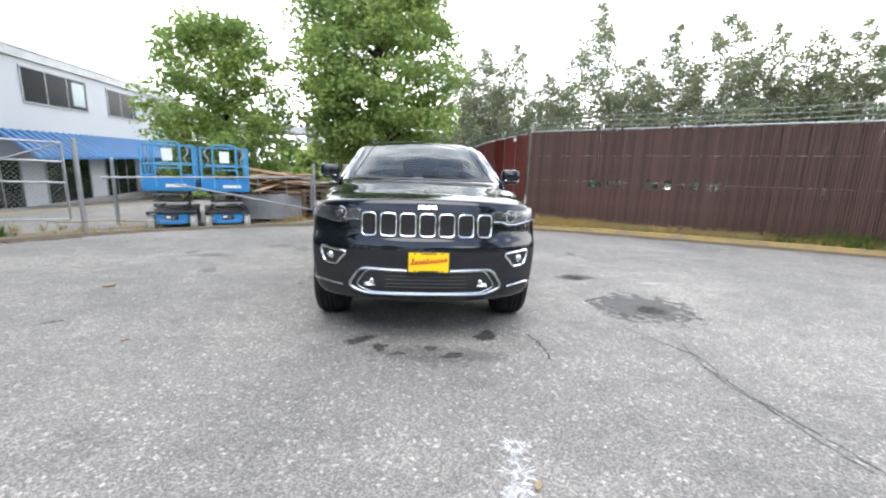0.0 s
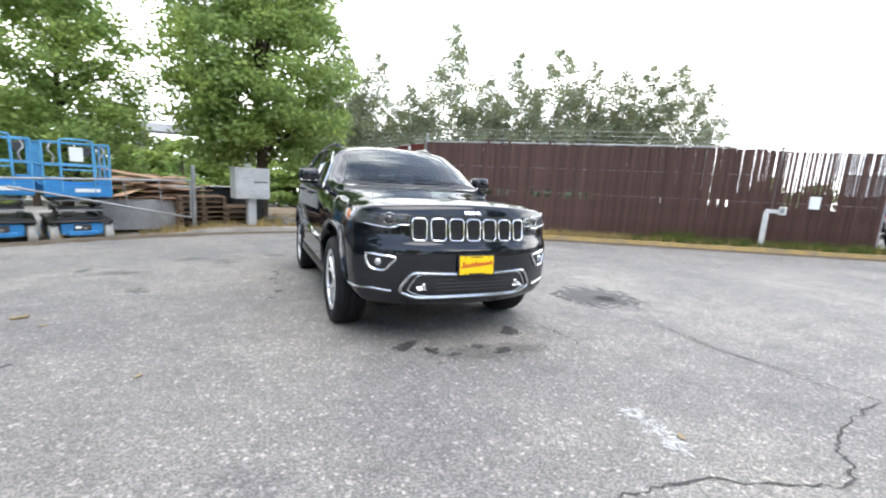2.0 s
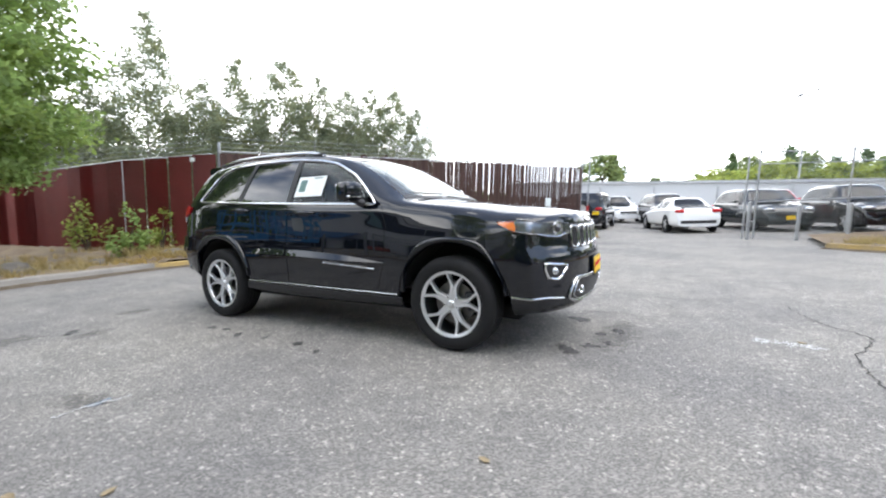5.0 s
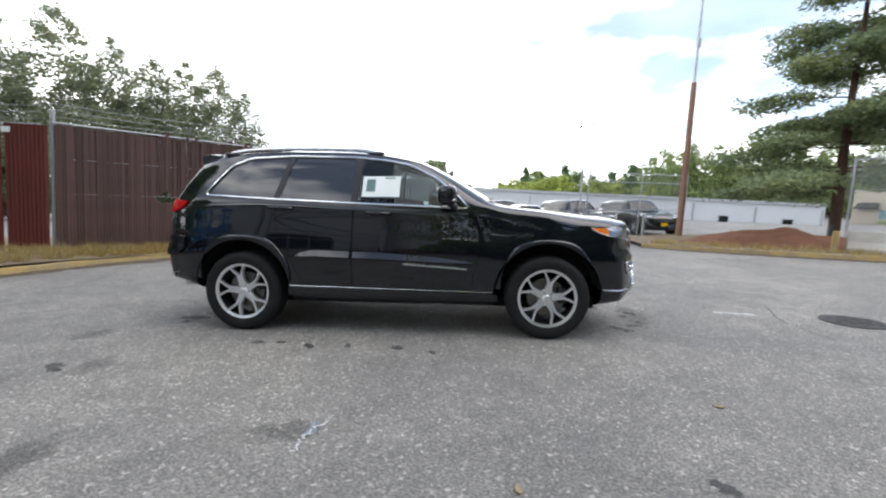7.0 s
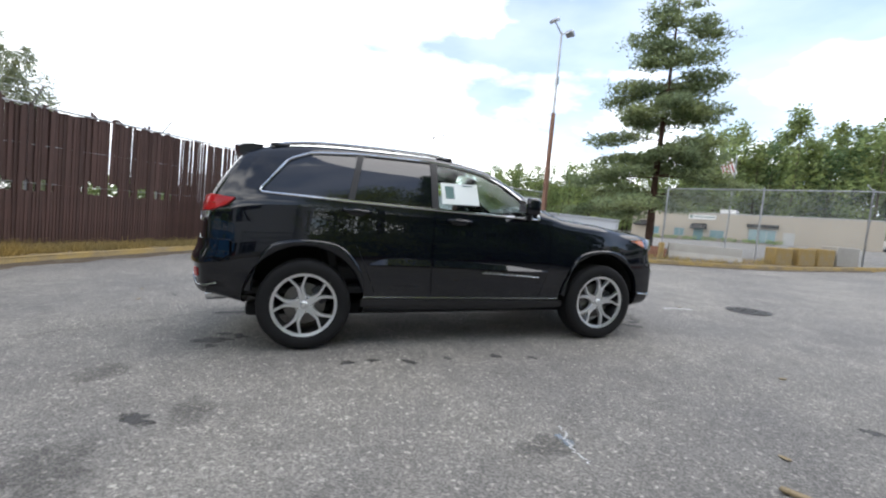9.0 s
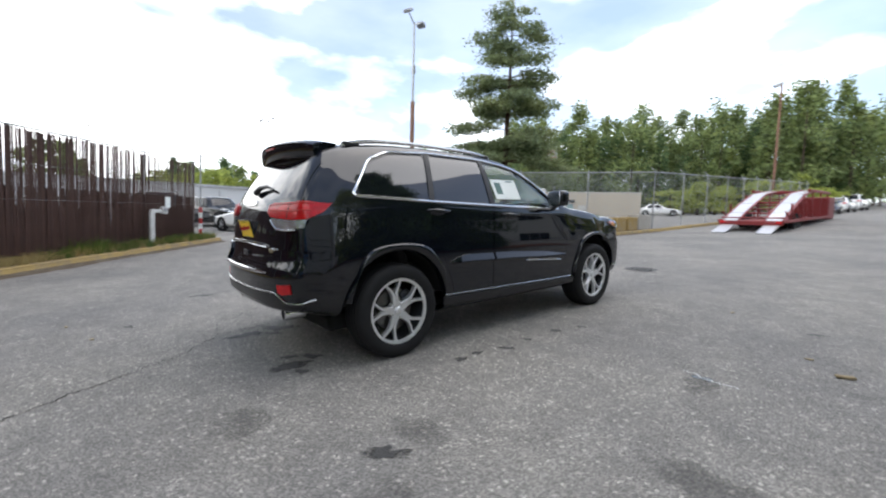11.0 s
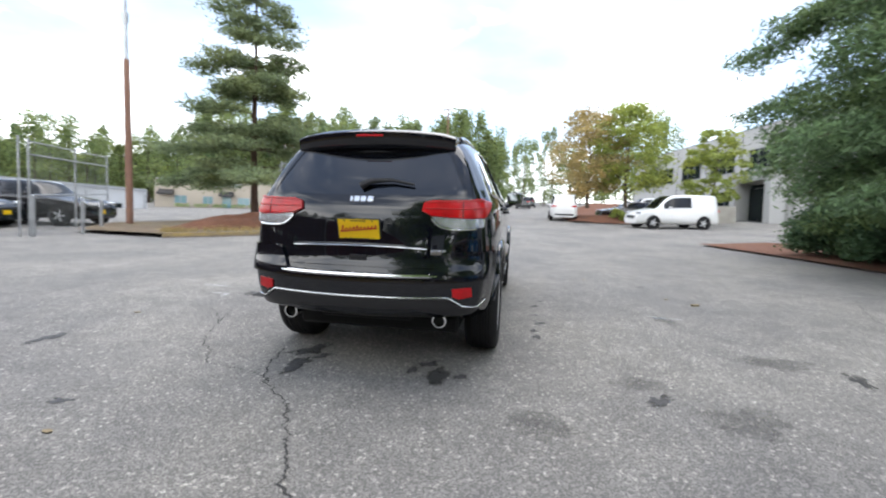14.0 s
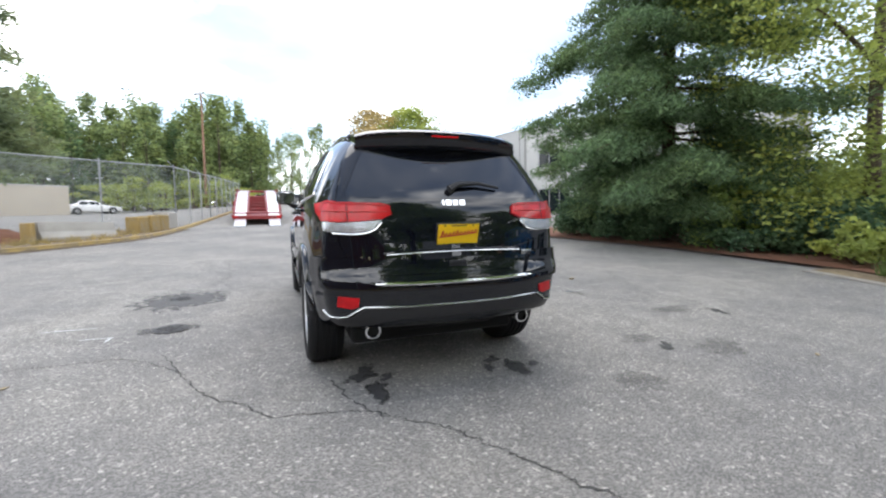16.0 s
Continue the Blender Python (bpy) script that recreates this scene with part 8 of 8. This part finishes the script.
# ---- other vehicles ----
PROFILES = {
    # per kind: length, width, stations along the car (0 nose .. 1 tail), roof line, belt line, roof half width as a share
    "sedan": (4.85, 1.86, (0, .025, .08, .27, .33, .47, .56, .70, .83, .94, .985, 1), (.52, .66, .76, .92, 1.0, 1.37, 1.43, 1.40, 1.08, 1.04, .95, .62), (.50, .62, .72, .86, .89, .91, .92, .94, .96, .95, .88, .60), .64),
    "suv": (4.75, 1.92, (0, .025, .08, .25, .31, .43, .50, .70, .90, .96, .99, 1), (.60, .82, .96, 1.08, 1.16, 1.60, 1.68, 1.70, 1.62, 1.30, 1.0, .62), (.58, .78, .90, 1.02, 1.05, 1.07, 1.08, 1.10, 1.12, 1.08, .95, .60), .68),
    "offroad": (4.3, 1.85, (0, .02, .06, .30, .34, .38, .42, .70, .955, .975, .99, 1), (.70, .98, 1.08, 1.14, 1.3, 1.70, 1.80, 1.82, 1.80, 1.74, 1.2, .62), (.66, .92, 1.02, 1.08, 1.10, 1.11, 1.12, 1.12, 1.12, 1.10, 1.0, .60), .82),
    "van": (4.5, 1.84, (0, .025, .08, .20, .26, .38, .44, .70, .955, .975, .99, 1), (.60, .80, .92, 1.06, 1.2, 1.68, 1.80, 1.84, 1.82, 1.76, 1.2, .62), (.58, .76, .88, 1.0, 1.03, 1.05, 1.06, 1.08, 1.10, 1.08, 1.0, .60), .78),
}
CARPAINT = {
    "white": material("white car paint", (0.75, 0.75, 0.74), rough=.4, coat=1.0),
    "black": material("black gloss paint", (0.006, 0.006, 0.008), rough=.4, coat=1.0, spec=.1),
    "red": material("red car paint", (0.42, 0.012, 0.015), rough=.4, coat=1.0),
    "silver": material("silver car paint", (0.45, 0.46, 0.47), rough=.35, metal=.6, coat=1.0),
    "blue": material("dark blue car paint", (0.02, 0.05, 0.14), rough=.4, coat=1.0),
    "green": material("dark green-black paint", (0.008, 0.012, 0.014), rough=.4, coat=1.0, spec=.1),
}


def parked(kind, color, x, y, heading, label, plate_tag=False, category="car", cargo=False):
    """A parked car; heading in degrees: 0 looks along +x."""
    L, W, us, roof, beltz, share = PROFILES[kind]
    t = thing({"sedan": "sedan", "suv": "crossover", "offroad": "off_roader", "van": "van"}[kind], on(x, y, heading + 90, rise(x, y)), label, category)
    q = np.linspace(0, 1, 49)
    zr, zb = monotone(us, roof, q), monotone(us, beltz, q)
    half = np.array([W / 2 * (min(1, .80 + 2.2 * u) if u < .09 else min(1, .84 + 2.0 * (1 - u))) for u in q])
    bm = bmesh.new()
    rows = []

    def line(i):
        w, r, b = half[i], zr[i], max(zb[i], .45)
        g0 = max(0.0, min(1.0, (r - b) / .45))
        tw = w * (share * g0 + .86 * (1 - g0))
        return [(0, .24), (w * .75, .24), (w * .97, .36), (w, .58 if b > .6 else b * .9), (w * .985, b * .93), (w * .95, b), (tw, max(b + .005, r - .07)), (tw * .72, max(b + .008, r - .015)), (0, max(b + .01, r))]

    for i, u in enumerate(q):
        pts = smooth_line([(a, (u - .5) * L, b) for a, b in line(i)], 2)
        rows.append([bm.verts.new(p) for p in pts] + [bm.verts.new((-p.x, p.y, p.z)) for p in pts[1:-1]][::-1])
    n = len(rows[0])
    for a, b in zip(rows, rows[1:]):
        for k in range(n):
            bm.faces.new((a[k], a[(k + 1) % n], b[(k + 1) % n], b[k]))
    bm.faces.new(rows[0])
    bm.faces.new(rows[-1][::-1])
    bmesh.ops.recalc_face_normals(bm, faces=bm.faces)
    part("body", bm, CARPAINT[color], t, sharp=50)
    cab = [i for i in range(49) if zr[i] - zb[i] > .30]
    i0, i1 = cab[0], cab[-1]

    def side_pt(i, f, s, out=.012):
        P = line(i)
        a, b = Vector(P[5]), Vector(P[6])
        p = a.lerp(b, f)
        return (s * (p.x + out), (q[i] - .5) * L, p.y)

    mid = (i0 + i1) // 2
    panes = [(i0, mid)] if cargo else [(i0, mid), (mid + 1, i1)]
    for s in (-1, 1):
        for j0, j1 in panes:
            bm = bmesh.new()
            prev = None
            for i in range(j0, j1 + 1):
                cur = [bm.verts.new(side_pt(i, f, s)) for f in (.10, .5, .90)]
                if prev:
                    for k in range(2):
                        bm.faces.new((prev[k], cur[k], cur[k + 1], prev[k + 1]))
                prev = cur
            bmesh.ops.solidify(bm, geom=list(bm.faces), thickness=.008)
            bmesh.ops.recalc_face_normals(bm, faces=bm.faces)
            part("side_window", bm, M["privacy"], t)
    for rng_i in ([i for i in range(49) if q[i] < .5 and zr[i] - zb[i] > .06 and zr[i] < max(zr) - .05], [i for i in range(49) if q[i] > .6 and zr[i] - zb[i] > .06 and zr[i] < max(zr) - .05]):
        if len(rng_i) < 2 or (cargo and q[rng_i[0]] > .6):
            continue
        bm = bmesh.new()
        prev = None
        for i in rng_i:
            P = line(i)
            wz = [(-P[6][0] * .90, P[6][1] + .004), (-P[7][0], P[7][1]), (0, P[8][1]), (P[7][0], P[7][1]), (P[6][0] * .90, P[6][1] + .004)]
            cur = [bm.verts.new((a, (q[i] - .5) * L + (-.012 if q[i] < .5 else .012), b + .012)) for a, b in wz]
            if prev:
                for k in range(4):
                    bm.faces.new((prev[k], cur[k], cur[k + 1], prev[k + 1]))
            prev = cur
        bmesh.ops.solidify(bm, geom=list(bm.faces), thickness=.006)
        bmesh.ops.recalc_face_normals(bm, faces=bm.faces)
        part("windshield" if q[rng_i[0]] < .5 else "rear_window", bm, M["privacy"], t)
    R = .39 if kind == "offroad" else (.36 if kind == "suv" else .33)
    wy = (.185, .80)
    for s in (-1, 1):
        for u in wy:
            yy = (u - .5) * L
            part("wheel_arch", finish(lathe([(R * 1.17, 0), (R * 1.17, .02)], 24), "arch", M["underside"]), None, t, m=pose(s * (W / 2 - .012), yy, R))
            # flat dark disc on the uncut flank: the arch's shade put in as colour
            part("arch_shadow", finish(lathe([(.001, 0), (R * 1.16, 0)], 24), "disc", M["underside"]), None, t, m=pose(s * (W / 2 + .004), yy, R + .01))
            w = part("wheel", finish(lathe([(R * .62, -.10), (R * .70, -.11), (R * .97, -.10), (R, -.06), (R, .06), (R * .97, .10), (R * .70, .11), (R * .62, .10)], 28), "tyre", M["rubber"]), None, t, m=pose(s * (W / 2 - .085), yy, R, 0, 0, 0 if s > 0 else 180))
            bm = bmesh.new()
            for k in range(5):
                box(bm, (.03, R * .62, .055), pose(.09, 0, 0, 72 * k) @ pose(0, R * .31, 0), .006)
            part("spokes", bm, M["alloy"], w)
            part("rim", finish(lathe([(.001, .05), (R * .58, .05), (R * .66, .105)], 24), "rim", M["alloydark"]), None, w)
        lz = .68 if kind == "sedan" else .82
        part("headlamp", boxes(((.36, .14, .13), (s * (W / 2 - .30), -L / 2 + .13, lz)), bevel=.04), M["lampclear"], t)
        part("tail_lamp", boxes(((.34, .10, .13), (s * (W / 2 - .26), L / 2 - .07, .86 if kind == "sedan" else 1.0)), bevel=.03), M["red"], t)
        part("mirror", boxes(((.18, .1, .13), (s * (W / 2 + .06), (q[i0] - .5) * L + .28, zb[i0] + .10)), bevel=.03), CARPAINT[color], t)
    part("grille", boxes(((W * .52, .06, .20), (0, -L / 2 + .03, .58)), bevel=.02), M["blackplastic"], t)
    part("bumper_insert", boxes(((W * .7, .06, .14), (0, L / 2 - .02, .42)), bevel=.02), M["blackplastic"], t)
    if plate_tag:
        part("front_plate", boxes(((.31, .02, .15), (0, -L / 2 - .01, .50)), bevel=.004), M["yellow"], t, "plain yellow dealer plate")
        part("rear_plate", boxes(((.31, .02, .15), (.0 if kind != "offroad" else -.55, L / 2 + .015, .80)), bevel=.004), M["yellow"], t, "plain yellow dealer plate")
    if kind == "offroad":
        sp = part("spare_wheel", finish(lathe([(.2, -.12), (R, -.10), (R, .10), (.2, .12)], 28), "tyre", M["rubber"]), None, t, m=pose(.05, L / 2 + .13, 1.02, 0, 0, 90))
        part("rim", finish(lathe([(.001, .08), (.2, .10), (.24, .05)], 20), "rim", M["alloy"]), None, sp)
    return t


parked("sedan", "white", 18.0, -3.0, 18, "white sedan parked in the gravelly car lot")
parked("offroad", "black", 19.9, 1.0, 0, "black boxy off-roader with a rear spare wheel", True)
parked("suv", "black", 23.4, -2.4, 200, "black crossover parked in the car lot")
parked("suv", "white", 26.5, .6, 205, "white crossover parked in a row")
parked("suv", "silver", 28.5, 3.2, 205, "silver crossover parked in a row")
parked("sedan", "white", 29.5, -2.0, 205, "white car parked in a row")
parked("suv", "red", 23.2, -7.2, 195, "bright red car parked in the lot")
parked("suv", "green", 18.6, -6.0, 198, "dark crossover with a yellow dealer plate", True)
parked("suv", "white", 27.5, -7.0, 200, "white crossover behind the red car")
parked("suv", "black", 17.6, -8.8, 190, "black crossover behind the sliding gate", True)
parked("suv", "white", 27.0, -11.5, 200, "white crossover parked in the lot")
parked("sedan", "silver", 31.5, 5.2, 205, "silver car parked in a row")
parked("suv", "black", 24.6, 4.6, 200, "black crossover parked in a row")
parked("van", "white", -9.4, -20.6, 12, "white compact cargo van parked by the bank", category="van", cargo=True)
parked("van", "white", -4.2, -27.6, 268, "white minivan parked at the roadside", category="van")
parked("sedan", "black", -9.6, -30.5, 10, "black car parked on the bank")
parked("suv", "silver", -11.5, -33.5, 10, "silver car parked on the bank")
parked("suv", "silver", -13.4, -36.5, 10, "silver car parked on the bank")
parked("suv", "green", -1.6, -58.0, 268, "dark car parked up the road")
parked("suv", "black", -2.6, -66.0, 268, "black car parked up the road")
parked("sedan", "blue", 3.6, -46.0, 268, "blue car parked along the road")
parked("sedan", "white", 3.4, -53.0, 268, "white car parked along the road")
parked("suv", "white", 3.2, -60.0, 268, "white car parked along the road")
parked("sedan", "white", 19.0, -49.0, 215, "white car parked by the beige shop")

# ---- car carrier trailer with its ramps down ----
M["trailerred"] = material("faded red trailer steel", (0.22, 0.022, 0.024), rough=.5, stain=.4, stain_scale=3, tint=(.2, .04, .035))
M["rampsteel"] = material("bright worn ramp steel", (0.55, 0.55, 0.56), rough=.35, metal=.6, grain=.4, grain_scale=25)
tr = thing("car_carrier", on(2.1, -18.4, 2, rise(2, -18)), "red double-deck car carrier trailer with lowered ramps", "trailer")
tr.scale = (1, 1, .84)
for s in (-1, 1):
    part("ramp", boxes(((.55, 1.7, .07), pose(s * .82, -.55, .22, -13)), bevel=.01), M["rampsteel"], tr, "bright steel loading ramp")
    up = [(s * .82, -1.3, .52), (s * .82, -2.6, 1.0), (s * .82, -4.4, 1.55), (s * .82, -6.6, 2.15), (s * .82, -10.0, 2.45), (s * .82, -14.5, 2.45)]
    for a, b in zip(up, up[1:]):
        d = Vector(b) - Vector(a)
        m = Matrix.Translation((Vector(a) + Vector(b)) / 2) @ pose(0, 0, 0, -math.degrees(math.atan2(d.z, -d.y)))
        part("deck_track", boxes(((.56, d.length - .06, .07), m), bevel=.01), M["rampsteel"], tr, "bright upper deck track")
        rail = Vector((s * .34, 0, -.02))
        part("deck_rail", tubes(((Vector(a) + rail, Vector(b) + rail), .06), ((Vector(a) - rail, Vector(b) - rail), .05), segs=6), M["trailerred"], tr)
    part("side_beam", boxes(((.08, 13.4, .16), (s * 1.2, -7.9, .60)), ((.10, 7.6, .16), pose(s * 1.2, -10.8, 2.38)), bevel=.01), M["trailerred"], tr)
    for k in range(5):
        yy = -3.0 - 2.7 * k
        zt = min(1.85, .45 + .55 * (k + 1))
        part("upright", boxes(((.07, .10, zt), (s * 1.2, yy, .55 + zt / 2)), bevel=.01), M["trailerred"], tr)
    for k in range(6):
        yy = -2.2 - 1.25 * k
        part("brace", tubes((((s * 1.2, yy - .5, .7), (s * 1.2, yy + .5, 1.1 + .16 * k)), .035)), M["trailerred"], tr)
    for yy in (-4.6, -5.6):
        w = part("wheel", finish(lathe([(.2, -.12), (.44, -.12), (.48, -.08), (.48, .08), (.44, .12), (.2, .12)], 24), "tyre", M["rubber"]), None, tr, m=pose(s * 1.02, yy, .48))
        part("hub", finish(lathe([(.001, .10), (.2, .08), (.22, .02)], 16), "hub", M["whitepaint"]), None, w, m=pose(0, 0, 0, 0, 0, 0 if s > 0 else 180))
    part("tail_light", boxes(((.22, .06, .12), (s * 1.05, -1.25, .55)), bevel=.01), M["red"], tr, "red tail light")
part("lower_deck", boxes(((2.3, 13.2, .12), (0, -8.0, .55)), ((2.4, .14, .22), (0, -1.3, .5)), ((2.4, .14, .16), (0, -9.0, 2.34)), ((2.4, .14, .14), (0, -5.2, 1.62)), bevel=.01), M["trailerred"], tr)
for k in range(6):
    part("cross_bar", tubes((((-1.2, -1.6 - 1.4 * k, .78 + .22 * k), (1.2, -1.6 - 1.4 * k, .78 + .22 * k)), .04)), M["trailerred"], tr)
part("head_box", boxes(((2.4, 2.6, 1.7), (0, -16.2, 1.25)), bevel=.06), M["trailerred"], tr)
